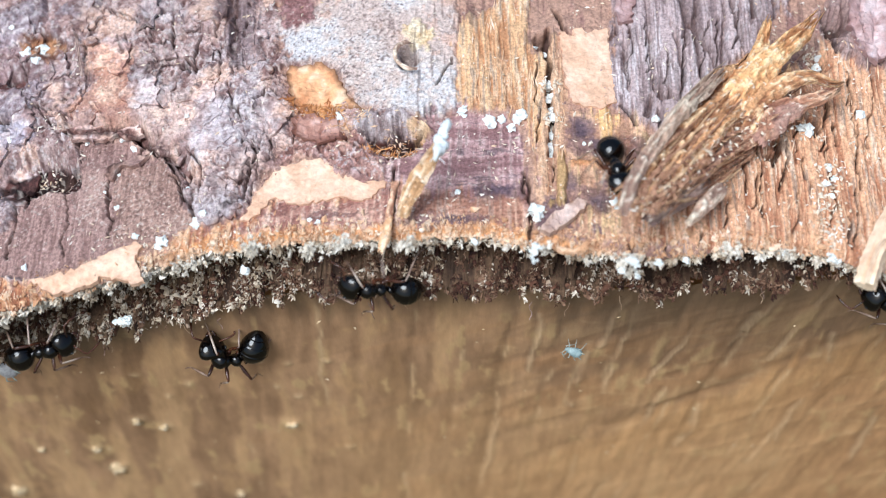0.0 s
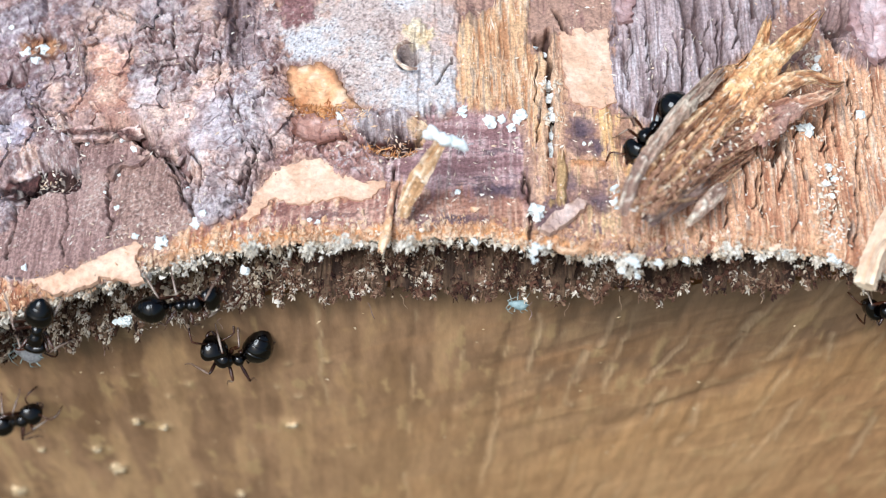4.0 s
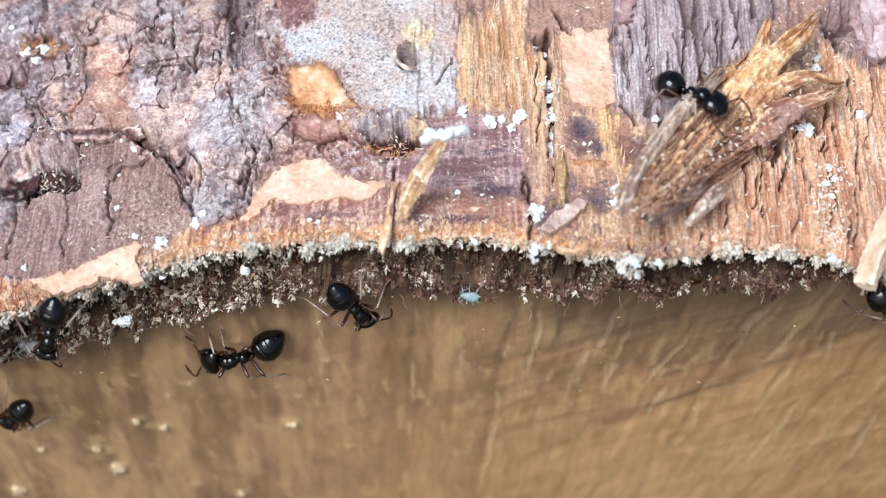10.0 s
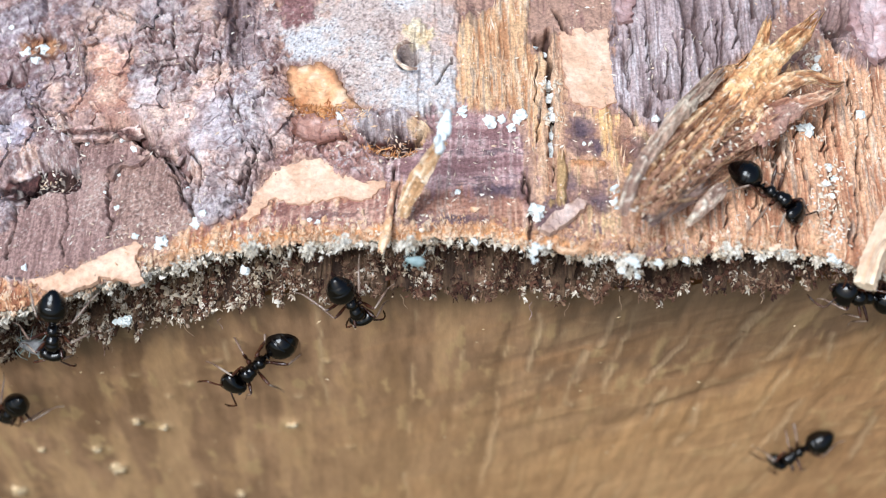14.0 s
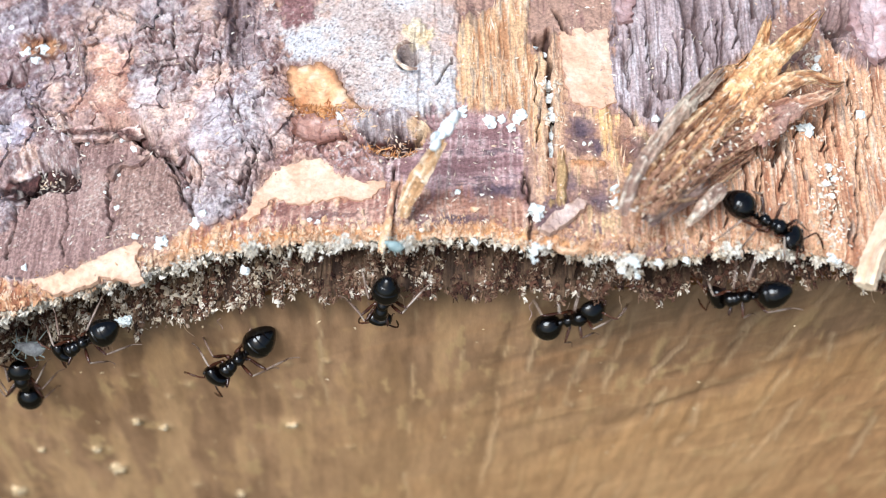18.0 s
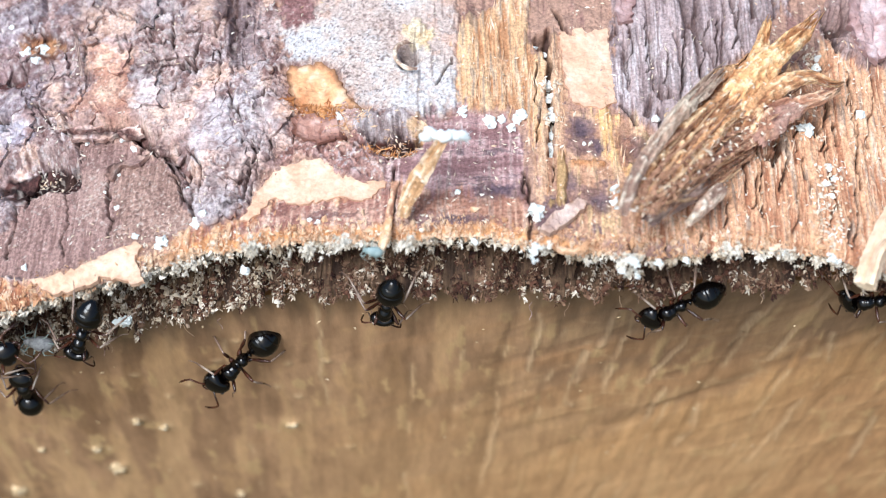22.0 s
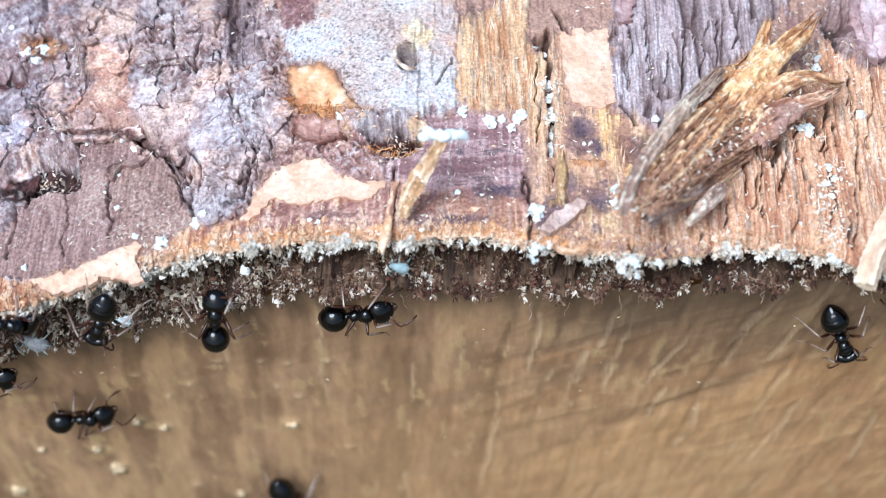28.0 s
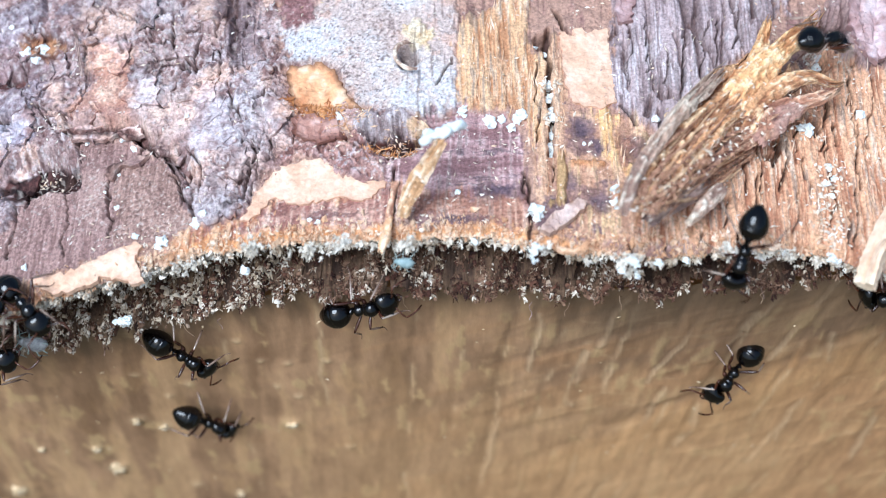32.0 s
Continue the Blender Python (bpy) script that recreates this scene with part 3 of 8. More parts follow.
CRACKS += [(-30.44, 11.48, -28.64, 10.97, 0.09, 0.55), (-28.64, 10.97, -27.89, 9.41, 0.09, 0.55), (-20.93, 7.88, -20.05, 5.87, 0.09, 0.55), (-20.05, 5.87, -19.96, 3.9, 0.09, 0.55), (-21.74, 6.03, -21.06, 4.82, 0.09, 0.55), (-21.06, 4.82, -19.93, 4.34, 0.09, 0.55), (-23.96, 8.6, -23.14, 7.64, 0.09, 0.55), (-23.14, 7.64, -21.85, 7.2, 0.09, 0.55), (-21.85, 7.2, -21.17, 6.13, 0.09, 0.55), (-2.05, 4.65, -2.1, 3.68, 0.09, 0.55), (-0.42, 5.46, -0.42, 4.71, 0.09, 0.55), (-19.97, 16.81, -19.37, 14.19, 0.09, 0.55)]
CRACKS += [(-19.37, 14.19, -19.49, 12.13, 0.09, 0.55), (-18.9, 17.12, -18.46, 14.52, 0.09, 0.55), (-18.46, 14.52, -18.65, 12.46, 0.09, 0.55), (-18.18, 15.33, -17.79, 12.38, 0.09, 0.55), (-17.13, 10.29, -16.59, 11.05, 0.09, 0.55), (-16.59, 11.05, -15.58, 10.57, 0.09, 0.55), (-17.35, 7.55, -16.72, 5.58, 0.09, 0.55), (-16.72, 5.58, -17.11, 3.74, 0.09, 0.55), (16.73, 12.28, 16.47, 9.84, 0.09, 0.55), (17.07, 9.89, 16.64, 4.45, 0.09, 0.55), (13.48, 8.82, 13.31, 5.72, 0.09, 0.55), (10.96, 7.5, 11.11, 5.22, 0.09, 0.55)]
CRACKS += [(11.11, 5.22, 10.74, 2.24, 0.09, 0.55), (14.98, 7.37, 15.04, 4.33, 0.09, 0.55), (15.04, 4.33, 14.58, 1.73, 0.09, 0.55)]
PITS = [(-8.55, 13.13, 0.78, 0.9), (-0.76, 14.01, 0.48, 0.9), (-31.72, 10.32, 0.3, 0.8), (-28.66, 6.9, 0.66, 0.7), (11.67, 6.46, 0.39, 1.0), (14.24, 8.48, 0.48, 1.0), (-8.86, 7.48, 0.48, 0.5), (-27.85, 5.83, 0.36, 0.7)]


def bark_sheet():
    """The bark seen from near: its relief (mm over the log's radius) and its colours, crack shade painted in."""
    cols = int((S1 - S0) / 0.056)
    rows = int(V1 / 0.056)
    s = np.linspace(S0, S1, cols)[None, :].repeat(rows, 0)
    w = np.linspace(0, 1, rows)[:, None].repeat(cols, 1)
    ve = np.interp(s[0], EDGE_S, EDGE_V) + 0.35 * fbm(s[0] * 1.3, s[0] * 0, 3, 5)
    v = ve[None, :] + (V1 - ve[None, :]) * w
    sw = s + 0.55 * fbm(s * 0.9, v * 0.9, 1, 4, 0.5)
    vw = v + 0.55 * fbm(s * 0.9 + 40, v * 0.9, 2, 4, 0.5)
    rough = fbm(s * 1.6, v * 1.6, 4, 5, 0.6)
    fine = fbm(s * 5, v * 5, 6, 3)
    tiny = fbm(s * 9, v * 9, 15, 2)
    straight = s + 0.3 * fbm(s * 0.2, v * 0.12, 19, 2)
    fib = fbm(straight * 2.4, v * 0.2, 8, 5, 0.6)
    fib2 = fbm(straight * 7.0, v * 0.55, 9, 3)
    cross = fbm(s * 0.25, vw * 2.4, 10, 4, 0.6)
    tone = fbm(s * 0.35, v * 0.35, 12, 4)
    tone2 = fbm(s * 0.5 + 30, v * 0.5, 21, 4)
    split = 1 - np.abs(2 * vnoise(sw * 1.1, vw * 0.42, 7) - 1)
    ws = s + 1.5 * fbm(s * 0.45, v * 0.45, 16, 4, 0.5)
    wv = v + 1.5 * fbm(s * 0.45, v * 0.45 + 50, 18, 4, 0.5)
    d1, gap, val = cells(ws * 0.36, wv * 0.3, 13)
    e1, gap2, val2 = cells(sw * 1.15, vw * 0.9, 17)
    f1, gap3, val3 = cells(sw * 2.6, vw * 1.9, 5)
    fib3 = fbm(straight * 15.0, v * 0.9, 14, 2)
    t1, tgap, tval = cells(straight * 0.72 + 0.08 * rough + 0.05 * fine, v * 0.13 + 0.3 * tone, 3)
    H = 0.25 * rough
    C = np.zeros(s.shape + (3,)) + np.array(srgb(180, 144, 126))
    C = blend(C, srgb(148, 110, 104), step(fib + tone, -0.2, 0.4))
    for r in REGIONS:
        poly = r["poly"]
        xs, ys = [p[0] for p in poly], [p[1] for p in poly]
        box = (s[0] > min(xs) - 1.5) & (s[0] < max(xs) + 1.5)
        i0, i1 = np.argmax(box), cols - np.argmax(box[::-1])
        sl = np.s_[:, i0:i1]
        ragged = 1.5 * fib[sl] + 0.6 * rough[sl] if r["kind"] in ("fibre", "groove", "cross", "stain") else 0.7 * rough[sl] + (0.12 if r["kind"] == "ribbed" else 0.3) * fine[sl]
        if r["kind"] == "blot":
            m = step(inside(s[sl], v[sl], poly) + 0.3 * rough[sl] + 0.25 * fine[sl], -r["edge"], r["edge"])
        else:
            m = step(inside(sw[sl], vw[sl], poly) + ragged, -r["edge"], r["edge"])
        c = r["col"]
        k = r["kind"]
        ro, fi, fb, fb2, fb3, cr, to = rough[sl], fine[sl], fib[sl], fib2[sl], fib3[sl], cross[sl], tone[sl]
        if k == "scaly":
            flaky = step(tone2[sl], -0.1, 0.2)
            opened = step(to + 0.3 * ro, -0.25, 0.05)
            part_open = step(vnoise(sw[sl] * 0.7, vw[sl] * 0.7, 11) + 0.2 * fi, 0.35, 0.55)
            chink = part_open * (1 - step(gap[sl] + 0.012 * fi, 0.004, 0.026))
            chink2 = flaky * (1 - part_open * 0.5) * (1 - step(gap2[sl] + 0.02 * fi, 0.006, 0.045))
            plate = 0.34 * (val[sl] - 0.5) + 0.32 * d1[sl] - 0.8 * opened * chink
            small = flaky * (0.14 * (val2[sl] - 0.5) + 0.18 * e1[sl]) - 0.22 * chink2
            small = small + 0.09 * f1[sl] + 0.05 * (val3[sl] - 0.5)
            fissure = step(split[sl] + 0.5 * fi, 0.86, 1.05)
            pock = step(fi - 0.5 * tiny[sl] + 0.3 * to, 0.24, 0.42)
            h = 0.75 * (plate + small) + 0.1 * ro + 0.04 * fb2 + 0.03 * fi + 0.04 * tiny[sl] - 0.2 * fissure - 0.08 * pock
            col = blend(c[0], c[1], step(ro + 0.45 * fi + 0.45 * (val2[sl] - 0.5) + 0.2 * (val3[sl] - 0.5), -0.45, 0.2))
            col = blend(col, c[2], 0.45 * step(to + 0.9 * (val[sl] - 0.5) + 0.3 * ro, 0.1, 0.3))
            col = blend(col, c[3], 0.75 * step(-to + 0.5 * (val2[sl] - 0.5) + 0.3 * ro, 0.12, 0.4))
            col = blend(col, c[4], 0.45 * step(tone2[sl] - 0.5 * ro + 0.3 * fi, 0.2, 0.42))
            # chinks, pocks and fissures: red-brown bark, with crevice shade painted in
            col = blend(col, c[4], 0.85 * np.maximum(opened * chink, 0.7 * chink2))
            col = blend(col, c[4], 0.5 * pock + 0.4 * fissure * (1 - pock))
            col = blend(col, srgb(230, 222, 222), 0.5 * step(-fi + 0.6 * tiny[sl], 0.22, 0.45))
        elif k == "ribbed":
            h = 0.07 * fb2 + 0.08 * ro + 0.04 * fi + 0.06 * fb3
            col = blend(c[0], c[1], step(fb2 + 0.6 * fi + 0.6 * fb3, -0.35, 0.35))
            col = blend(col, c[2], 0.5 * step(to, 0.0, 0.4))
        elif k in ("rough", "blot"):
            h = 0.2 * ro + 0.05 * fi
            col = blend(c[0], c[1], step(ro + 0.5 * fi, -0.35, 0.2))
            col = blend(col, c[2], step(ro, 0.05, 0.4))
        elif k == "speck":
            h = 0.16 * ro + 0.04 * fi
            col = blend(c[0], c[1], step(ro + to, -0.3, 0.25))
            col = blend(col, c[2], step(to + 0.5 * fi, -0.05, 0.35))
            col = blend(col, c[3], 0.7 * step(tiny[sl] + 0.5 * fi + 0.25 * to, 0.44, 0.56))
            col = blend(col, srgb(206, 166, 146), 0.6 * step(ro - to, 0.25, 0.5))
        elif k == "fibre":
            h = 0.36 * fb + 0.16 * fb2 + 0.07 * fb3 + 0.12 * ro
            col = blend(c[0], c[1], step(fb + 0.5 * fb2 + 0.4 * fb3, -0.35, 0.15))
            col = blend(col, c[2], step(fb2 + 0.5 * to, 0.0, 0.45))
        elif k == "cross":
            h = 0.1 * cr + 0.06 * fb2 + 0.04 * fi
            col = blend(c[0], c[1], step(cr + 0.5 * fb2, -0.3, 0.2))
            col = blend(col, c[2], step(fb2 + 0.4 * cr, 0.05, 0.4))
            col = blend(col, c[3], 0.8 * step(cr + 0.4 * ro, 0.22, 0.42))
        elif k == "fringe":
            h = 0.22 * fb2 + 0.15 * ro
            col = blend(c[0], c[1], step(fb2 + ro, -0.3, 0.2))
            col = blend(col, c[2], step(fb2, 0.05, 0.4))
        elif k == "groove":
            deep = step(tgap[sl] + 0.15 * fb + 0.1 * ro, 0.0, 0.08)
            h = 0.3 * (tval[sl] - 0.5) + 0.3 * t1[sl] + 0.14 * fb + 0.1 * fb2 + 0.05 * fb3 - 0.6 * (1 - deep) + 0.09 * ro + 0.06 * fi
            col = blend(c[0], c[1], step(fb + 0.6 * fb2 + 0.5 * fb3 + 0.5 * (tval[sl] - 0.5), -0.35, 0.2))
            col = blend(col, c[2], step(fb2 + to + 0.5 * fb3, 0.05, 0.4))
            # groove floors darkened in colour, standing in for shade
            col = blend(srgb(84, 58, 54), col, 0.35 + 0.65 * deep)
        else:
            h = 0.12 * ro + 0.08 * fb2
            col = blend(c[0], c[1], step(ro + fb2, -0.3, 0.2))
            col = blend(col, c[2], step(to + 0.6 * ro, 0.1, 0.3))
            col = blend(col, c[3], step(fb2, 0.15, 0.4))
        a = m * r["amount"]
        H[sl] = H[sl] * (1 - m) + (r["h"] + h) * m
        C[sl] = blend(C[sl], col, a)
    # no slope steeper than crumbling bark would hold
    for _ in range(14):
        for ax in (0, 1):
            for way in (1, -1):
                H = np.minimum(H, np.roll(H, way, ax) + (0.15 if ax else 0.1))
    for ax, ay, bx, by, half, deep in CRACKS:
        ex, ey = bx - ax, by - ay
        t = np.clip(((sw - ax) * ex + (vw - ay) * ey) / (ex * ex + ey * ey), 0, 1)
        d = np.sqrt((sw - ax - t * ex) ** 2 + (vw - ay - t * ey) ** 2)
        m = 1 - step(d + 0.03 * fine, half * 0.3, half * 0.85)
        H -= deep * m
        # dark crack colour, painted shade on top of the carved relief
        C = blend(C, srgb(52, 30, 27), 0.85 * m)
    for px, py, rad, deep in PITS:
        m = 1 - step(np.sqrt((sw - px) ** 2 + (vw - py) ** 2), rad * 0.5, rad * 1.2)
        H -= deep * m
        # pit shade put into the colour as well
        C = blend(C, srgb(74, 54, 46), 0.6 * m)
    # grime and pale dust
    right = step(s, -9.5, -7.5)
    C = blend(C, srgb(96, 68, 64), 0.55 * step((tiny + 0.6 * fine) * (1 - right) + 1.2 * fib2 * right + 0.5 * tone2, 0.22, 0.45))
    C = blend(C, srgb(226, 214, 204), 0.4 * step(-tiny - 0.8 * fine + 0.5 * tone - 0.2 * right, 0.4, 0.56))
    H += 0.05 * tiny
    lip = v - ve[None, :]
    # the freshly torn lip: orange cork, paler at its very edge
    torn = step(s, -23, -20) * (1 - step(s, 0, 4)) + (1 - step(s, -36, -34))
    C = blend(C, srgb(234, 172, 112), 0.75 * torn * (1 - step(lip + 0.5 * fine + 0.4 * rough, 0.15, 0.75)))
    C = blend(C, srgb(246, 226, 200), 0.8 * torn * (1 - step(lip + 0.25 * fine + 0.3 * rough, 0.02, 0.2)))
    H -= 0.6 * np.clip(1 - lip / 0.7, 0, 1) ** 2
    C *= 0.92
    a = s / R
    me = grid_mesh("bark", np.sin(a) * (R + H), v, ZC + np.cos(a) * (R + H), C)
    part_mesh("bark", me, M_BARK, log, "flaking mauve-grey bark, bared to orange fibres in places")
    return s[0], ve, H, C


SHEET_S, SHEET_E, SHEET_H, SHEET_C = bark_sheet()


def cell_of(s, v):
    i = int(np.clip((s - S0) / (S1 - S0) * (len(SHEET_S) - 1), 0, len(SHEET_S) - 1))
    e = SHEET_E[i]
    j = int(np.clip((v - e) / (V1 - e) * (len(SHEET_H) - 1), 0, len(SHEET_H) - 1))
    return j, i


def relief(s, v):
    """Height of the bark over the log's radius at one place."""
    return float(SHEET_H[cell_of(s, v)])


def bark_colour(s, v):
    return SHEET_C[cell_of(s, v)]


def edge_of(s):
    return float(np.interp(s, SHEET_S, SHEET_E))


def sag(x):
    return R - np.sqrt(np.maximum(R * R - x * x, 0))


END = {}
# the deepest hollows in the torn end: mm across and down, half width and half height
DEEP = [(-27.68, 3.87, 1.35, 0.6), (-30.22, 4.78, 1.05, 0.6), (-26.27, 3.37, 0.75, 0.4), (-28.9, 4.6, 0.75, 0.5), (-24.86, 3.74, 0.75, 0.45), (-21.71, 3.3, 1.05, 0.45), (-17.79, 2.41, 0.9, 0.45), (-13.43, 2.75, 0.9, 0.5), (-7.99, 2.42, 0.9, 0.45), (-11.55, 2.42, 0.9, 0.5), (-5.99, 2.63, 1.05, 0.45), (-4.14, 2.57, 0.75, 0.4), (0.5, 2.87, 1.35, 0.5), (4.85, 2.97, 1.2, 0.5), (7.62, 2.8, 1.35, 0.5), (10.37, 2.39, 1.2, 0.5), (13.17, 2.29, 1.2, 0.45), (15.4, 2.44, 0.9, 0.45)]


def bark_end():
    """The torn end of the bark, spongy and undercut towards the wood."""
    cols, rows = 1200, 90
    s = np.linspace(S0, S1, cols)[None, :].repeat(rows, 0)
    k = np.linspace(0, 1, rows)[:, None].repeat(cols, 1)
    x = np.sin(s / R) * R
    thick = np.interp(x[0], RIM_X, RIM_D)[None, :] - sag(x) - 1.0
    top = np.interp(s[0], SHEET_S, SHEET_E)[None, :]
    topz = np.interp(s[0], SHEET_S, SHEET_H[0])[None, :]
    depth = k * thick
    n1 = fbm(s * 1.8, depth * 1.8, 2, 5, 0.7)
    n2 = fbm(s * 4, depth * 4, 5, 3)
    n3 = fbm(s * 9, depth * 9, 7, 2)
    sw, dw = s + 0.25 * fbm(s * 2, depth * 2, 8, 3), depth + 0.25 * fbm(s * 2 + 9, depth * 2, 11, 3)
    _, g1, w1 = cells(sw * 1.25, dw * 1.5, 3)
    _, g2, w2 = cells(sw * 3.6, dw * 4.2, 9)
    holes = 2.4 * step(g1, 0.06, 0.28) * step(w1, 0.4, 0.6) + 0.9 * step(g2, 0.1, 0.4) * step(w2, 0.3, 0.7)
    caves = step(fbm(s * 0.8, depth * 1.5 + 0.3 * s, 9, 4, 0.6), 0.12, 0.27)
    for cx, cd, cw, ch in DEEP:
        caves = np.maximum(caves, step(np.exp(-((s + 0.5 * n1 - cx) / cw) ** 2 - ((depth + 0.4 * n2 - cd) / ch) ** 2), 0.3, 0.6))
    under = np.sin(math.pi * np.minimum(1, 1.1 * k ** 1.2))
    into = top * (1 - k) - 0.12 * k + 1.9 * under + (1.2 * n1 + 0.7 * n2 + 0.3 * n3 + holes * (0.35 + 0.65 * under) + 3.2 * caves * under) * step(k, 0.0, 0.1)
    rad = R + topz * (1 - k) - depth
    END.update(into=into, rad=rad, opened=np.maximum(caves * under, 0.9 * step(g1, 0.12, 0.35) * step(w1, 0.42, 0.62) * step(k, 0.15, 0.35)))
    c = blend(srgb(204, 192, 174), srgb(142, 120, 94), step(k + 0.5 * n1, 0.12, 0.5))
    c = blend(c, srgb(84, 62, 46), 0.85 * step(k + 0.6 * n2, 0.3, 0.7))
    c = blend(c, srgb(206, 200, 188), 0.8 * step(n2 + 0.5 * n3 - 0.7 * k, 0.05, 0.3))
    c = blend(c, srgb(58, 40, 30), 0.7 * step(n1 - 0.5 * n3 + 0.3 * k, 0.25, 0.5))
    # caves and holes get painted shade: near-black colour where the end is hollow
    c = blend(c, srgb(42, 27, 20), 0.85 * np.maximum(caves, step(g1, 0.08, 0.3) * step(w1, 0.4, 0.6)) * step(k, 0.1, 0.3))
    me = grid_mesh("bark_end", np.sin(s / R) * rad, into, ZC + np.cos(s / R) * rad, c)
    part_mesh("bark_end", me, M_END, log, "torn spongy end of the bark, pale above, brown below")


bark_end()


# pale soft lumps on the cut face: mm across and down, and their size
PALE_SPOTS = [(-28.49, 28.37, 0.68), (-29.37, 25.32, 0.4), (-26.06, 21.18, 0.47), (-24.44, 22.0, 0.43), (-16.18, 21.59, 0.5), (-35.99, 32.04, 0.79), (-20.58, 32.52, 0.43), (-23.44, 31.08, 0.36), (-33.07, 25.32, 0.36), (-25.19, 14.95, 0.22), (-22.09, 16.22, 0.32), (-18.61, 10.61, 0.25), (-16.71, 16.38, 0.25), (-17.46, 13.21, 0.22), (-15.88, 13.42, 0.22), (-15.42, 17.68, 0.29), (-13.39, 13.21, 0.22), (-12.6, 25.06, 0.32), (-20.0, 13.21, 0.22), (-23.51, 17.68, 0.25)]


# short raised saw slashes on the cut face: their two ends, mm across and down
SLASHES = [(2.78, 11.23, 3.27, 8.06), (3.27, 8.06, 3.87, 5.81), (6.25, 16.3, 6.59, 14.29), (6.59, 14.29, 7.53, 11.09), (7.53, 11.09, 8.46, 8.13), (-1.21, 14.29, -0.96, 11.09), (-0.96, 11.09, -0.79, 7.73), (10.9, 9.86, 11.48, 7.73), (11.48, 7.73, 12.08, 5.56), (12.77, 13.21, 14.19, 8.39), (14.19, 8.39, 15.24, 3.95), (15.36, 23.77, 16.18, 16.91), (16.18, 16.91, 16.47, 9.73), (13.87, 27.28, 14.84, 23.51)]
SLASHES += [(14.84, 23.51, 15.88, 20.69), (8.9, 25.06, 9.49, 21.26), (9.49, 21.26, 9.81, 16.91), (1.57, 19.24, 2.01, 15.4), (2.01, 15.4, 2.16, 11.79), (-3.01, 21.02, -3.55, 25.94), (-3.55, 25.94, -3.91, 30.51), (3.97, 10.4, 4.02, 13.93), (4.02, 13.93, 3.58, 17.68), (20.8, 27.73, 20.81, 22.5), (20.81, 22.5, 21.03, 19.24), (6.1, 22.5, 6.56, 19.24), (6.56, 19.24, 7.37, 16.91), (9.31, 13.21, 10.36, 11.09), (10.36, 11.09, 11.16, 7.73)]


def wood_face():
    """The sawn face, with saw marks, weathered streaks and a raised diagonal ridge."""
    cols, rows = 480, 220
    x = np.linspace(-44, 34, cols)[None, :].repeat(rows, 0)
    k = np.linspace(0, 1, rows)[:, None].repeat(cols, 1)
    top = np.interp(x[0], RIM_X, RIM_D)[None, :]
    d = top - 0.6 + 36 * k ** 1.15
    xw = x + 0.8 * fbm(x * 0.25, d * 0.2, 3, 4)
    dw = d + 0.8 * fbm(x * 0.2, d * 0.25, 6, 4)
    # saw marks lean to the right as they rise; the steepest are at the right
    lean = np.clip(0.1 + 0.0075 * x, -0.02, 0.4)
    u = xw + dw * lean
    marks = fbm(u * 0.55, dw * 0.06, 8, 4, 0.6)
    fine = fbm(u * 2.2, dw * 0.25, 10, 4)
    q = dw + 0.9 * xw
    q2 = dw + 0.5 * xw
    diag = fbm(q2 * 0.45, xw * 0.05, 12, 4, 0.55)
    spots = fbm(x * 1.1, d * 0.5, 14, 4)
    hatch = fbm((dw + 0.62 * xw) * 1.1 + 0.5 * marks, (xw - 0.5 * dw) * 0.09, 20, 3)
    on_right = step(x, -6, 4)
    groove = np.exp(-((q - 26.1 + 0.5 * marks) / 0.85) ** 2) * on_right * step(fbm(x * 0.3, d * 0.3, 21, 2) + 0.3, -0.15, 0.1)
    lines = sum(np.exp(-((u - c0) / 0.16) ** 2) * step(fbm(u * 0.3, dw * 0.25, 16, 2), -0.35, 0.1)
                for c0 in (-8.2, -2.0, 1.4, 5.2, 8.4, 12.6, 17.0, 21.5))
    ridge, ditch = np.zeros(x.shape), np.zeros(x.shape)
    for ax, ad, bx, bd in SLASHES:
        ex, ed = bx - ax, bd - ad
        t = np.clip(((xw - ax) * ex + (dw - ad) * ed) / (ex * ex + ed * ed), 0, 1)
        px, pd = xw - ax - t * ex, dw - ad - t * ed
        off = np.sqrt(px * px + pd * pd) * np.sign(px)
        broken = step(fbm(x * 0.7, d * 0.4, 5, 2), -0.3, 0.0)
        ridge = np.maximum(ridge, broken * np.exp(-((off - 0.08) / 0.14) ** 2))
        ditch = np.maximum(ditch, broken * np.exp(-((off + 0.16) / 0.15) ** 2))
    blobs = sum(np.exp(-((x + 0.3 * fine - bx) / br) ** 2 - ((d + 0.3 * spots - bd) / (br * 1.15)) ** 2) for bx, bd, br in PALE_SPOTS)
    y = FY - 0.13 * marks - 0.06 * fine - 0.02 * diag + 0.1 * groove - 0.06 * hatch * step(x, -12, 0) + 0.07 * lines - 0.05 * spots - blobs * 0.1 - 0.085 * ridge + 0.07 * ditch
    c = blend(srgb(160, 126, 95), srgb(188, 150, 114), step(marks + 0.7 * diag + 0.3 * fine, -0.35, 0.35))
    c = blend(c, srgb(182, 138, 96), 0.7 * step(diag + 0.03 * (x + 4) + 0.02 * (d - 12), 0.0, 0.6))
    c = blend(c, srgb(120, 92, 66), 0.4 * step(fbm(xw * 0.6, dw * 0.05, 18, 3) - 0.014 * (x + 8), 0.1, 0.5))
    cloud = fbm(xw * 0.75, dw * 0.32, 17, 4, 0.6)
    ticks = fbm(xw * 0.9, dw * 2.6, 19, 3)
    c = blend(c, srgb(204, 164, 118), 0.5 * step(cloud + 0.25 * fine, 0.05, 0.4))
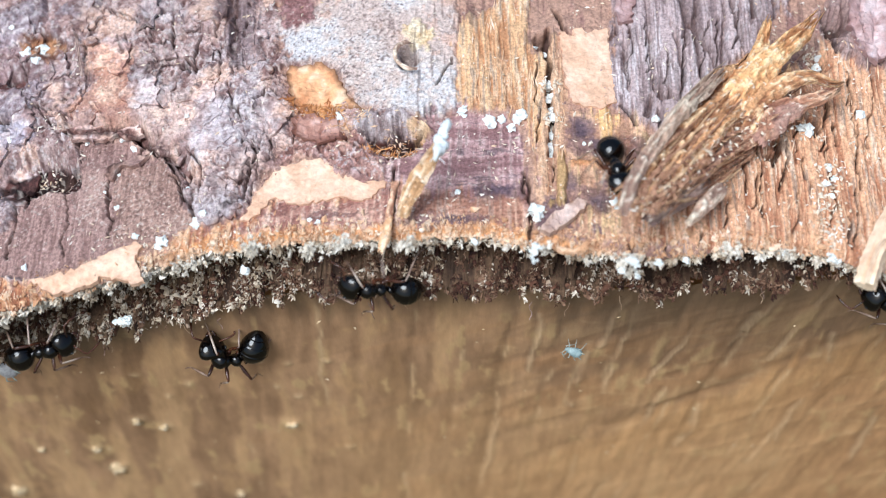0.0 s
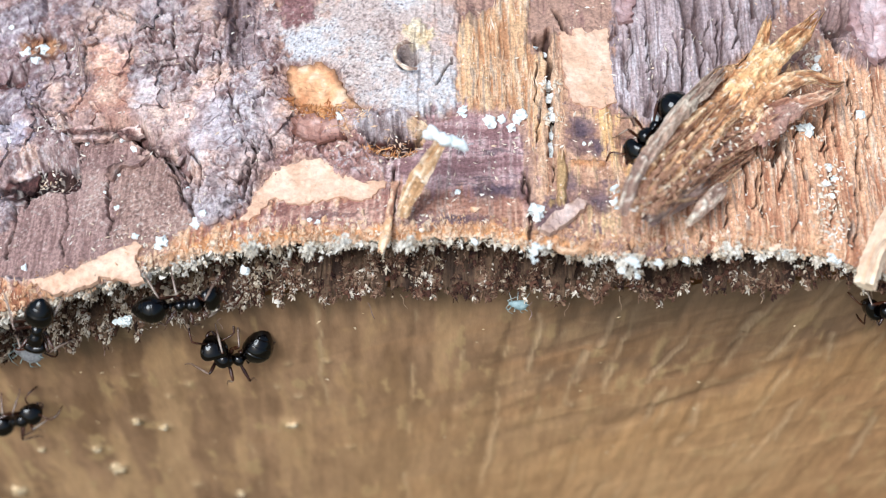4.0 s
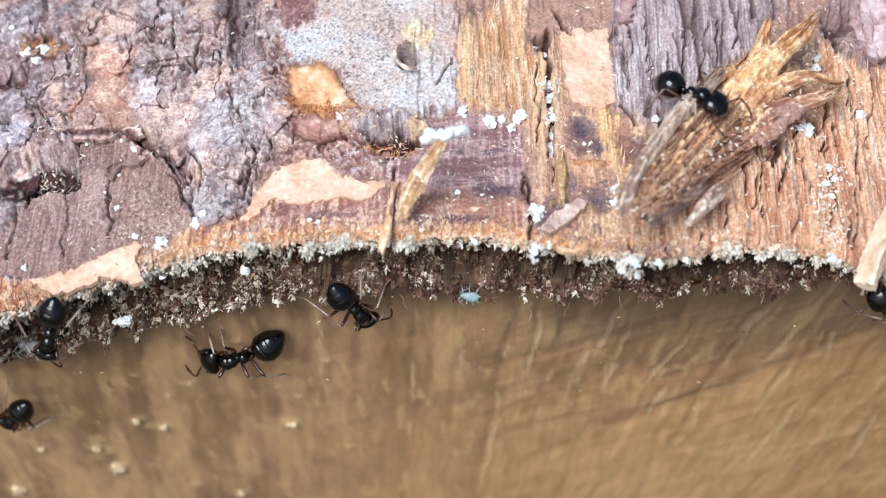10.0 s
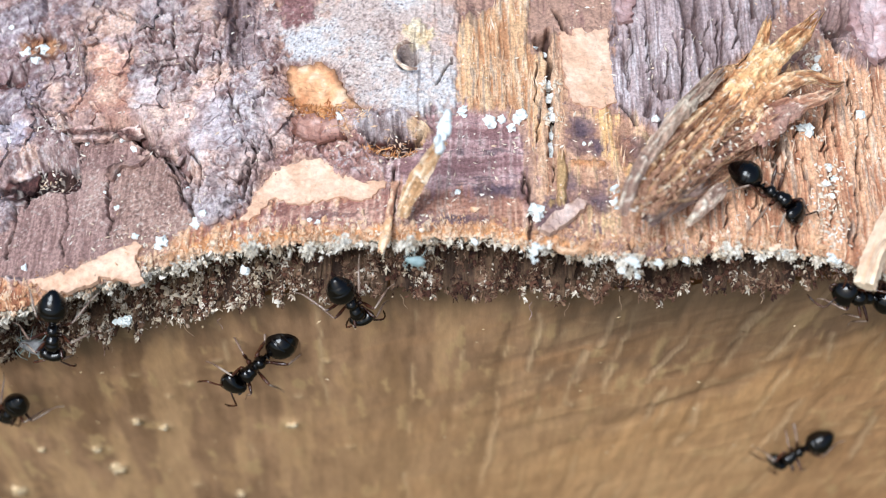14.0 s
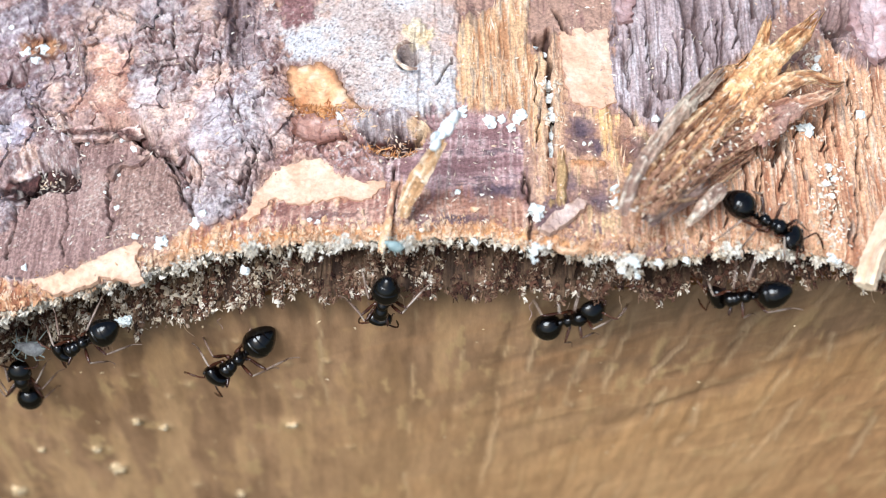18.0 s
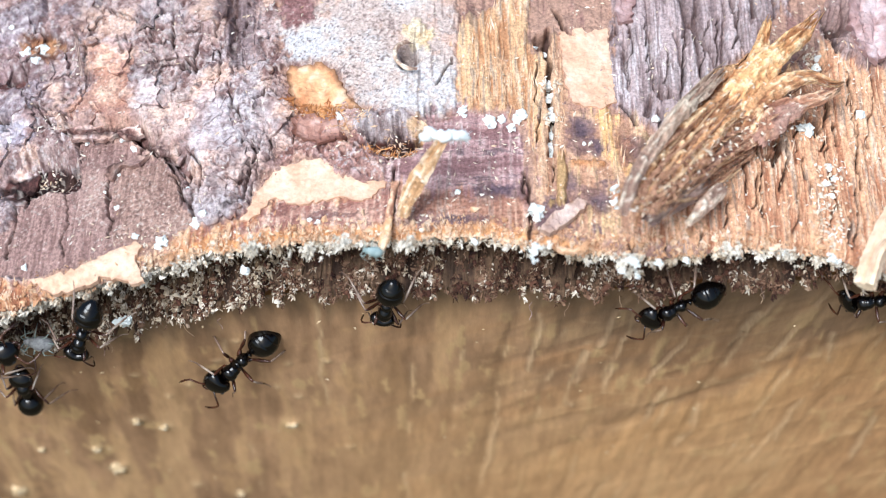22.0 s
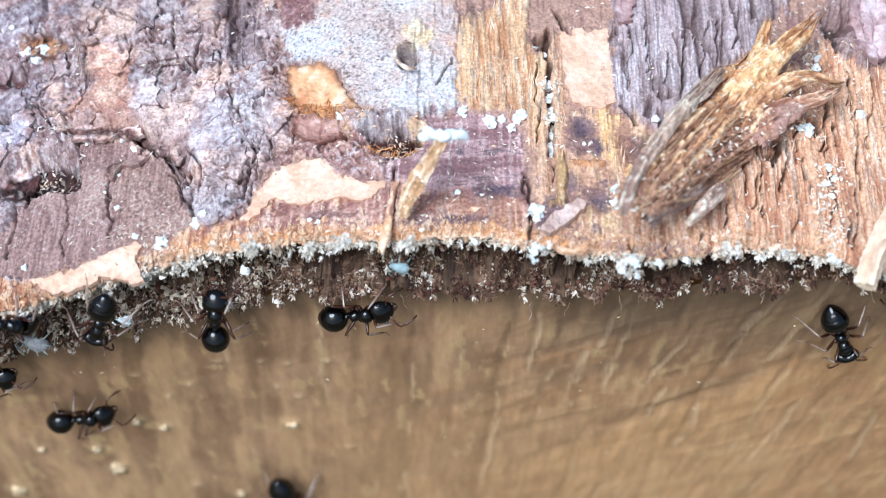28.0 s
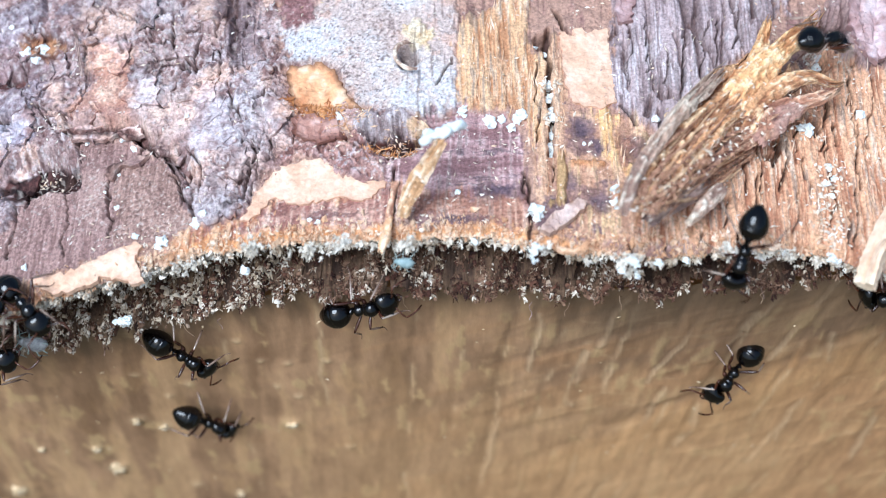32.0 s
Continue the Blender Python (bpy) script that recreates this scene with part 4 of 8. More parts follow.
    c = blend(c, srgb(126, 96, 72), 0.35 * step(-cloud + 0.25 * marks, 0.1, 0.42))
    mid = 0.7 * step(x, -8, 4) * (1 - 0.5 * step(x, 14, 22))
    streak = fbm(xw * 0.55 + 0.05 * dw, dw * 0.045, 22, 3)
    left = 1 - step(x, -8, 6)
    c = blend(c, srgb(204, 166, 122), 0.6 * left * step(streak + 0.3 * cloud, 0.05, 0.35))
    c = blend(c, srgb(120, 90, 64), 0.5 * left * step(-streak + 0.3 * cloud, 0.08, 0.36))
    c = blend(c, srgb(214, 178, 134), 0.5 * mid * step(hatch + 0.3 * cloud, 0.1, 0.4))
    c = blend(c, srgb(128, 98, 74), 0.28 * mid * step(-hatch + 0.2 * cloud, 0.15, 0.4))
    c = blend(c, srgb(208, 176, 134), 0.35 * step(ticks + 0.4 * cloud, 0.3, 0.5) * step(x, -8, 2))
    c = blend(c, srgb(198, 166, 120), 0.8 * step(spots + 0.4 * fine, 0.25, 0.45))
    # saw lines darkened in colour, like shade in their grooves
    c = blend(c, srgb(116, 92, 70), 0.4 * np.clip(lines, 0, 1))
    c = blend(c, srgb(220, 194, 152), 0.5 * np.clip(blobs, 0, 1))
    # soft shadow of the diagonal groove, painted
    c = blend(c, srgb(112, 86, 64), 0.3 * groove)
    # painted highlights on the flank beside each saw line
    pale = sum(np.exp(-((u - c0 - 0.3) / 0.12) ** 2) * step(fbm(u * 0.5, dw * 0.4, 11, 3), 0.0, 0.25)
               for c0 in (-20.0, -14.2, -8.2, -5.0, -2.0, 1.4, 3.1, 5.2, 8.4, 10.2, 12.6, 17.0, 21.5))
    c = blend(c, srgb(206, 158, 106), 0.6 * step(q + 2.5 * fine + 2 * marks, 26.1 - 0.5, 26.1 + 2.5) * on_right * (1 - 0.7 * step(q, 26.1 + 2, 26.1 + 9)))
    c = blend(c, srgb(212, 182, 142), 0.7 * np.clip(pale, 0, 1))
    # each slash has a shadow side and a lit crest painted in
    c = blend(c, srgb(116, 92, 72), 0.4 * ditch)
    c = blend(c, srgb(216, 188, 150), 0.55 * ridge)
    c = blend(c, srgb(212, 170, 122), 0.42 * step(d + 4 * cloud, 11, 26) * step(x, -22, -10) * (1 - step(x, 14, 22)))
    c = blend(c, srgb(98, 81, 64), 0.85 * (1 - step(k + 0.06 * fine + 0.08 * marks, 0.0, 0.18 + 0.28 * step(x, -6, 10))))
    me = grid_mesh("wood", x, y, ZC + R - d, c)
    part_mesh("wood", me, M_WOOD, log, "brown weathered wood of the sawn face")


wood_face()


def rest_of_log():
    """The log beyond the near part, coarser."""
    n = 200
    a = np.linspace(0, 2 * math.pi, n + 1)
    v = np.concatenate([[V1 - 0.4], np.linspace(V1 + 6, 620, 60)])
    A, V = np.meshgrid(a, v)
    H = 0.9 * fbm(np.sin(A) * 12, V * 0.05 + np.cos(A) * 12, 4, 4)
    H[0] = 0.0
    H[:, -1] = H[:, 0]
    me = grid_mesh("bark_rest", np.sin(A) * (R + H), V, ZC + np.cos(A) * (R + H))
    part_mesh("bark", me, M_FAR_BARK, log)
    a = np.linspace(S1 / R, 2 * math.pi + S0 / R, 180)
    v = np.linspace(0, V1 - 0.4, 12)
    A, V = np.meshgrid(a, v)
    H = 0.9 * fbm(np.sin(A) * 12, V * 0.05 + np.cos(A) * 12, 4, 4) * np.minimum(1, (V1 - V) / 6)
    me = grid_mesh("bark_rest", np.sin(A) * (R + H), V, ZC + np.cos(A) * (R + H))
    part_mesh("bark", me, M_FAR_BARK, log)
    for y, rad in ((16.0, R - 1.5), (620.0, R)):
        bm = bmesh.new()
        ring = [bm.verts.new((math.sin(t) * rad, y, ZC + math.cos(t) * rad)) for t in np.linspace(0, 2 * math.pi, 120, endpoint=False)]
        bm.faces.new(ring)
        part("wood", bm, M_FAR_WOOD, log)


rest_of_log()

# ---- torn fibres along the bark's end ----
rnd = random.Random(11)


def shards(name, mat, count, place, size, label):
    """Many loose shreds in one mesh: stretched, bent splinters of six corners each."""
    verts, faces = [], []
    for _ in range(count):
        at, along, out = place()
        along, out = along.normalized(), out.normalized()
        side = along.cross(out)
        if side.length < 1e-4:
            continue
        side.normalize()
        L, W, T = size()
        b = len(verts)
        bend = out * L * rnd.uniform(-0.25, 0.35)
        tip = side * W * rnd.uniform(-0.8, 0.8)
        verts += [at - along * L * 0.5, at - side * W + out * T * 0.2, at + out * T, at + side * W * rnd.uniform(0.6, 1.2),
                  at - out * T * 0.6, at + along * L * 0.5 + bend + tip]
        faces += [(b, b + 2, b + 1), (b, b + 3, b + 2), (b, b + 4, b + 3), (b, b + 1, b + 4),
                  (b + 5, b + 1, b + 2), (b + 5, b + 2, b + 3), (b + 5, b + 3, b + 4), (b + 5, b + 4, b + 1)]
    me = bpy.data.meshes.new(name)
    me.from_pydata([tuple(p) for p in verts], [], faces)
    return part_mesh(name, me, mat, log, label, kind="stuff")


def wild(k=1.0):
    return Vector((rnd.uniform(-k, k), rnd.uniform(-k, k), rnd.uniform(-k, k)))


def end_place(k0, k1, clump, right=1.0, shun=0.95):
    """Places on the torn end, in clumps, away from its open hollows, and with their own share on the right."""
    def place():
        while True:
            s = rnd.uniform(S0 + 1, S1 - 1)
            k = rnd.uniform(k0, k1)
            row, col = int(k * 89 + 0.5), int((s - S0) / (S1 - S0) * 1199 + 0.5)
            want = (0.03 + 0.97 * step(noise.noise((s * clump * 1.5, k * 4.5, 3.0)) + 0.4 * noise.noise((s * 4.0, k * 12, 5.0)), -0.12, 0.2)) * (1 - shun * END["opened"][row, col])
            want *= 1 + (right - 1) * step(s, 0.0, 7.0)
            if rnd.random() < want:
                break
        into, rad = END["into"][row, col], END["rad"][row, col]
        at = bark_pt(s, into + rnd.uniform(-0.4, 0.05), rad - R)
        return at, Vector((rnd.uniform(-0.8, 0.8), -0.6, rnd.uniform(-1.0, 0.4))) + wild(0.8), Vector((0, -0.4, 1)) + wild(0.8)
    return place


def rim_place():
    while True:
        s = rnd.uniform(S0 + 1, S1 - 1)
        low = rnd.gauss(-0.1, 0.28)
        if rnd.random() < step(noise.noise((s * 1.1, low * 1.2, 7.0)) + 0.4 * noise.noise((s * 4, low * 4, 2.0)), -0.1, 0.25):
            break
    x = math.sin(s / R) * R
    d = float(np.interp(x, RIM_X, RIM_D)) - 0.5 + low + 0.6 * noise.noise((s * 0.8, 0, 4.0))
    return face_pt(x, d, rnd.uniform(-0.1, 0.35)), Vector((rnd.uniform(-0.8, 0.8), -0.25, -1)) + wild(0.5), Vector((0, -1, 0.3)) + wild(0.5)


def left_place():
    while True:
        at, along, out = mixed()
        if at.x < -13 - rnd.uniform(0, 5):
            return at, along, out


mixed = end_place(0.25, 1.0, 1.1)


def lip_place():
    s = rnd.uniform(-31.76, 14.47)
    e = edge_of(s)
    back = abs(rnd.gauss(0, 0.55))
    v = e + back
    at = bark_pt(s, v - 0.1, relief(s, v) + 0.03)
    return at, Vector((rnd.uniform(-0.3, 0.3), -1, -0.25)) + wild(0.2), Vector((0, 0, 1)) + wild(0.3)


def shred(l0, l1, w0, w1):
    """Mostly small shreds, a few large."""
    def size():
        k = rnd.random() ** 2.2
        return l0 + (l1 - l0) * k, (w0 + (w1 - w0) * k) * rnd.uniform(0.6, 1.3), (w0 + (w1 - w0) * k) * rnd.uniform(0.25, 0.7)
    return size


shards("pale_fibre", M_PALE, 1500, end_place(0.0, 0.42, 0.9, 0.5), shred(0.12, 0.6, 0.012, 0.04), "pale grey torn bark fibres along the edge")
shards("brown_fibre", M_BROWN, 2200, end_place(0.2, 1.0, 0.9), shred(0.12, 0.5, 0.012, 0.04), "brown torn bark fibres under the edge")
shards("pale_fibre", M_PALE, 900, end_place(0.3, 0.95, 1.3, 0.4), shred(0.1, 0.45, 0.012, 0.04), "pale bits caught under the edge")
shards("brown_fibre", M_BROWN, 110, rim_place, shred(0.1, 0.5, 0.01, 0.035), "brown shreds hanging over the wood")
shards("pale_fibre", M_PALE, 60, rim_place, shred(0.12, 0.5, 0.01, 0.035), "pale shreds hanging over the wood")
shards("pale_fibre", M_PALE, 700, left_place, shred(0.12, 0.6, 0.015, 0.06), "pale bits in the thicker bark end")
shards("orange_fibre", M_RUST, 1500, lip_place, shred(0.12, 0.6, 0.015, 0.05), "orange frayed fibres on the bark's lip")


def lumps(name, mat, count, place, small, large, label):
    """Spongy crumbs of torn bark in one mesh, each a crumpled ball of its own."""
    bm = bmesh.new()
    bmesh.ops.create_icosphere(bm, subdivisions=1, radius=1.0)
    ball = [p.co.copy() for p in bm.verts]
    tris = [[p.index for p in f.verts] for f in bm.faces]
    bm.free()
    verts, faces = [], []
    for _ in range(count):
        at, _, _ = place()
        r = small + (large - small) * rnd.random() ** 2.5
        off = Vector((rnd.uniform(0, 50), rnd.uniform(0, 50), 0))
        st = Vector((rnd.uniform(0.7, 1.4), rnd.uniform(0.7, 1.3), rnd.uniform(0.6, 1.2)))
        b = len(verts)
        for p in ball:
            k = r * (1 + 1.1 * noise.noise(p * 1.7 + off) + rnd.uniform(-0.45, 0.45))
            verts.append((at.x + p.x * st.x * k, at.y + p.y * st.y * k, at.z + p.z * st.z * k))
        faces += [(b + f[0], b + f[1], b + f[2]) for f in tris]
    me = bpy.data.meshes.new(name)
    me.from_pydata(verts, [], faces)
    return part_mesh(name, me, mat, log, label, kind="stuff")


def tufts(name, mat, count, place, long, wide, label):
    """Torn tufts: each a spray of tapered flakes from one root, hanging out and down."""
    verts, faces = [], []
    for _ in range(count):
        at, _, _ = place()
        base = Vector((rnd.uniform(-0.5, 0.5), -0.7, rnd.uniform(-0.9, 0.3)))
        size = 0.35 + 0.65 * rnd.random() ** 1.5
        for _ in range(rnd.randint(4, 7)):
            d = (base + wild(0.65)).normalized()
            root = at + wild(0.09 * size)
            side = d.cross(wild()).normalized()
            over = d.cross(side)
            L, W = long * size * rnd.uniform(0.4, 1.1), wide * size * rnd.uniform(0.5, 1.2)
            mid = root + d * L * rnd.uniform(0.3, 0.6) + wild(0.12 * L)
            b = len(verts)
            verts += [root - d * 0.1 * L, mid + side * W, mid + over * W * 0.35, mid - side * W * rnd.uniform(0.5, 1.1), mid - over * W * 0.35,
                      root + d * L + wild(0.15 * L) + side * W * 0.3, root + d * L * rnd.uniform(0.7, 1.0) - side * W * rnd.uniform(0.2, 0.9)]
            faces += [(b, b + 1, b + 2), (b, b + 2, b + 3), (b, b + 3, b + 4), (b, b + 4, b + 1), (b + 1, b + 5, b + 2), (b + 2, b + 5, b + 6), (b + 2, b + 6, b + 3),
                      (b + 3, b + 6, b + 4), (b + 4, b + 6, b + 5), (b + 4, b + 5, b + 1)]
    me = bpy.data.meshes.new(name)
    me.from_pydata([tuple(p) for p in verts], [], faces)
    return part_mesh(name, me, mat, log, label, kind="stuff")


tufts("pale_tuft", M_PALE, 3600, end_place(0.0, 0.6, 1.0, 1.7), 0.48, 0.12, "pale torn tufts of bark along the edge")
tufts("pale_tuft", M_PALE, 2200, end_place(0.35, 0.95, 1.4, 1.3), 0.42, 0.1, "pale torn tufts under the edge")
tufts("pale_tuft", M_PALE, 2000, left_place, 0.46, 0.11, "pale torn tufts in the thicker bark end")
# red-brown pieces kept near black, their colour adding shade to the hollows
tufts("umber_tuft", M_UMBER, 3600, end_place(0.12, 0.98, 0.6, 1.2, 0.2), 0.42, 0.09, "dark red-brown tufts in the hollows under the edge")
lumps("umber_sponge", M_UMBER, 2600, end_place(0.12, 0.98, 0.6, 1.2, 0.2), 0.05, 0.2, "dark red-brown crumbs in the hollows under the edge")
tufts("white_tuft", M_CHALK, 2000, end_place(0.0, 0.45, 1.3, 0.7), 0.46, 0.13, "whitish torn tufts along the lip of the bark")
tufts("brown_tuft", M_BROWN, 4800, end_place(0.25, 1.0, 1.0, 1.5), 0.42, 0.09, "brown torn tufts under the edge")
tufts("orange_tuft", M_RUST, 520, lip_place, 0.4, 0.09, "cream and orange tufts frayed from the lip")
tufts("brown_tuft", M_BROWN, 1800, end_place(0.72, 0.96, 1.2, 1.5), 0.36, 0.085, "brown torn tufts along the lower lip of the bark")
lumps("pale_sponge", M_PALE, 4600, end_place(0.0, 0.55, 1.0, 1.4), 0.04, 0.17, "pale spongy crumbs of torn bark")
lumps("brown_sponge", M_BROWN, 2600, end_place(0.25, 1.0, 1.0), 0.04, 0.16, "brown spongy crumbs of torn bark")
lumps("brown_sponge", M_BROWN, 1200, end_place(0.7, 1.0, 1.2), 0.04, 0.15, "brown crumbs along the lower lip of the bark")
lumps("brown_sponge", M_BROWN, 160, rim_place, 0.02, 0.09, "brown crumbs along the rim of the wood")
lumps("pale_sponge", M_PALE, 40, rim_place, 0.02, 0.08, "pale crumbs along the rim of the wood")
lumps("pale_sponge", M_PALE, 900, left_place, 0.03, 0.18, "pale crumbs in the thicker bark end")
lumps("orange_sponge", M_RUST, 420, lip_place, 0.05, 0.2, "orange crumbs on the lip of the bark")

def cluster_place(spots):
    def place():
        x, d, out, w = rnd.choice(spots)
        return face_pt(rnd.gauss(x, w), rnd.gauss(d, 0.7 * w), out + rnd.gauss(0, 0.2)), None, None
    return place


CHALKY = [(-16.6, -0.3, 0.3, 0.4), (-12.0, -0.7, 0.2, 0.4), (-13.6, 0.3, 0.2, 0.35), (-8.4, -0.5, 0.3, 0.3), (3.1, -1.2, 1.7, 0.4), (3.4, -0.4, 1.7, 0.3), (-1.7, -1.9, 1.4, 0.35), (8.6, -0.6, 0.6, 0.35), (11.8, 0.1, 0.6, 0.35), (-20.4, 1.6, 0.3, 0.4), (-22.5, 2.4, 0.3, 0.35)]
tufts("white_tuft", M_CHALK, 260, cluster_place(CHALKY), 0.42, 0.13, "white chalky tufts stuck to the lip of the bark")

# ---- flakes of bark ----
def flake(name, outline, lift, thick, mat, label="", curl=0.0, jag=0.14, seed=0, on=log, shade=1.0, palette=None, rim=0.5, warp=0.1, level=None):
    """A thin plate with a ragged outline (mm along the bark), bedded on the relief, its rim curled up."""
    from mathutils.geometry import delaunay_2d_cdt
    rr = random.Random(seed)
    ring = []
    n = len(outline)
    for i in range(n):
        a, b = Vector(outline[i]), Vector(outline[(i + 1) % n])
        m = max(1, int((b - a).length / 0.22))
        for j in range(m):
            p = a.lerp(b, j / m)
            ring.append(p + Vector((rr.gauss(0, jag), rr.gauss(0, jag))) * 0.6)
    xs, ys = [p.x for p in ring], [p.y for p in ring]
    pts = list(ring)
    step_in = max(0.17, math.sqrt((max(xs) - min(xs)) * (max(ys) - min(ys))) / 40)
    y = min(ys)
    while y < max(ys):
        x = min(xs)
        while x < max(xs):
            pts.append(Vector((x + rr.uniform(-0.08, 0.08), y + rr.uniform(-0.08, 0.08))))
            x += step_in
        y += step_in
    loop = [list(range(len(ring)))]
    out, _, tris, _, _, _ = delaunay_2d_cdt(pts, [], loop, 1, 1e-4)
    gx = np.array([p.x for p in out])
    gy = np.array([p.y for p in out])
    dist = np.maximum(inside(gx, gy, [(p.x, p.y) for p in ring]), 0)
    smooth_h = float(np.mean([relief(px, py) for px, py in zip(gx, gy)]))
    bm = bmesh.new()
    top, low = [], []
    for i in range(len(out)):
        h = (0.5 * relief(gx[i], gy[i]) + 0.5 * smooth_h if level is None else level) + lift
        h += curl * math.exp(-dist[i] / 0.5) + warp * noise.noise((gx[i] * 0.8, gy[i] * 0.8, seed))
        h += 0.6 * warp * noise.noise((gx[i] * 3.5, gy[i] * 3.5, seed + 2)) + warp * 0.5 * noise.noise((gx[i] * 7, gy[i] * 5, seed))
        top.append(bm.verts.new(bark_pt(gx[i], gy[i], h)))
        low.append(bm.verts.new(bark_pt(gx[i], gy[i], h - thick)))
    count = {}
    for t in tris:
        if len(t) != 3:
            continue
        try:
            bm.faces.new([top[i] for i in t])
            bm.faces.new([low[i] for i in reversed(t)])
        except ValueError:
            continue
        for a, b in ((t[0], t[1]), (t[1], t[2]), (t[2], t[0])):
            count[(a, b)] = 1
    for a, b in list(count):
        if (b, a) not in count:
            bm.faces.new([top[b], top[a], low[a], low[b]])
    bmesh.ops.recalc_face_normals(bm, faces=bm.faces)
    ob = part(name, bm, mat, on, label)
    at = ob.data.attributes.new("tint", "FLOAT_COLOR", "POINT")
    rgba = np.ones((len(out), 2, 4), np.float32)
    n1, n2 = fbm(gx * 0.9 + seed, gy * 0.7, 5, 4), fbm(gx * 3 + seed, gy * 2, 9, 3)
    for i in range(len(out)):
        if palette:
            c = blend(srgb(*palette[0]), srgb(*palette[1]), step(n1[i] + 0.4 * n2[i], -0.35, 0.1))
            c = blend(c, srgb(*palette[2]), step(n1[i] + 0.6 * n2[i], 0.05, 0.45))
            c = blend(c, srgb(*palette[3]), rim * math.exp(-((dist[i] + 0.1 * n2[i]) / 0.16) ** 2))
        else:
            c = bark_colour(gx[i] + 0.4, gy[i] + 0.3) * shade
        rgba[i, :, :3] = c
    at.data.foreach_set("color", rgba.ravel())
    return ob


PEACH = [(216, 176, 148), (226, 190, 164), (232, 200, 176), (194, 148, 118)]
AMBER = [(196, 134, 92), (224, 172, 128), (236, 204, 172), (120, 84, 62)]
PINKISH = [(150, 116, 112), (188, 158, 156), (212, 192, 192), (120, 86, 82)]
GREYISH = [(150, 120, 112), (192, 166, 156), (216, 196, 188), (206, 176, 156)]
flake("bark_flake", [(-17.57, 2.29), (-17.03, 3.53), (-16.41, 4.68), (-15.89, 5.5), (-14.97, 5.89), (-13.42, 6.36), (-12.62, 5.66), (-12.13, 4.99), (-10.88, 4.55), (-9.34, 4.48), (-10.24, 3.67), (-10.84, 3.22), (-12.08, 3.65), (-13.31, 3.46), (-14.22, 3.11), (-15.17, 3.58), (-15.86, 3.74), (-16.67, 2.69)], 0.06, 0.25, M_FLAKE, "smooth peach cork flake", 0.04, seed=3, palette=PEACH, rim=0.3, warp=0.035)
flake("bark_flake", [(-28.98, -0.46), (-27.4, -0.21), (-25.87, 0.34), (-24.82, 0.95), (-23.13, 1.43), (-22.91, 1.12), (-23.17, 0.24), (-22.7, -0.97), (-23.84, -0.79), (-24.82, -0.48), (-25.73, -0.82), (-27.25, -1.36), (-28.42, -0.99)], 0.35, 0.3, M_FLAKE, "long smooth peach cork flake", 0.04, seed=4, palette=PEACH, rim=0.3, warp=0.035)
flake("bark_flake", [(0.28, 14.77), (1.52, 15.02), (1.83, 14.61), (2.99, 15.04), (3.08, 12.56), (3.18, 9.67), (2.52, 9.15), (1.74, 9.33), (0.81, 9.64), (0.48, 10.92), (0.31, 12.13)], 0.12, 0.3, M_FLAKE, "squarish peach cork flake", 0.03, jag=0.08, seed=5, palette=PEACH, rim=0.3, warp=0.035)
flake("bark_flake", [(-15.39, 12.92), (-14.66, 12.61), (-14.14, 12.66), (-13.69, 12.99), (-13.1, 12.66), (-12.62, 12.06), (-12.14, 11.06), (-11.6, 10.14), (-10.84, 9.23), (-11.38, 9.18), (-12.09, 9.46), (-12.58, 9.1), (-13.07, 9.52), (-13.54, 9.08), (-14.04, 9.59), (-14.51, 9.46), (-15.01, 10.45), (-15.35, 11.53)], 0.08, 0.3, M_FLAKE, "bright orange bark flake with a dark rim", 0.05, seed=6, palette=AMBER, rim=0.9)
flake("bark_flake", [(17.28, 17.14), (18.79, 18.16), (20.91, 18.4), (20.18, 13.62), (18.25, 13.09), (17.47, 13.56), (17.16, 14.99)], 0.3, 0.4, M_FLAKE, "pinkish bark plate", 0.1, seed=7, palette=PINKISH)
flake("bark_flake", [(-14.96, 8.9), (-13.54, 9.2), (-12.24, 8.33), (-11.89, 7.34), (-13.45, 7.05), (-14.59, 7.71)], 0.15, 0.25, M_FLAKE, "pinkish bark flap", 0.12, jag=0.18, seed=9, palette=[(142, 98, 86), (182, 140, 126), (208, 176, 166), (110, 74, 64)], warp=0.25)
flake("bark_chip", [(-1.25, 1.01), (-1.03, 1.51), (-0.25, 2.23), (0.68, 2.88), (1.28, 2.81), (0.95, 2.09), (0.01, 1.26), (-0.75, 0.79)], 0.35, 0.4, M_FLAKE, "small grey bark chip", 0.1, jag=0.1, seed=10, palette=GREYISH, rim=0.5, warp=0.22)
flake("bark_flake", [(3.59, 17.18), (4.75, 17.21), (4.3, 15.28), (3.8, 15.06), (3.51, 15.68)], 0.25, 0.3, M_FLAKE, "pinkish bark flake", 0.1, seed=12, palette=PINKISH)

flake("bark_ledge", [(-28.16, 9.51), (-27.0, 9.75), (-25.25, 9.13), (-23.94, 9.37), (-23.53, 8.53), (-24.32, 8.19), (-25.19, 8.61), (-26.5, 8.42), (-27.52, 8.51)], 0.55, 0.3, M_BARK, "overhanging bark ledge", 0.1, seed=13, shade=1.25)
flake("bark_ledge", [(-25.59, 6.24), (-25.01, 6.95), (-23.89, 7.28), (-22.99, 7.11), (-23.66, 6.6), (-24.8, 6.54), (-25.14, 5.81)], 0.3, 0.3, M_BARK, "overhanging bark ledge", 0.1, seed=16, shade=0.9)
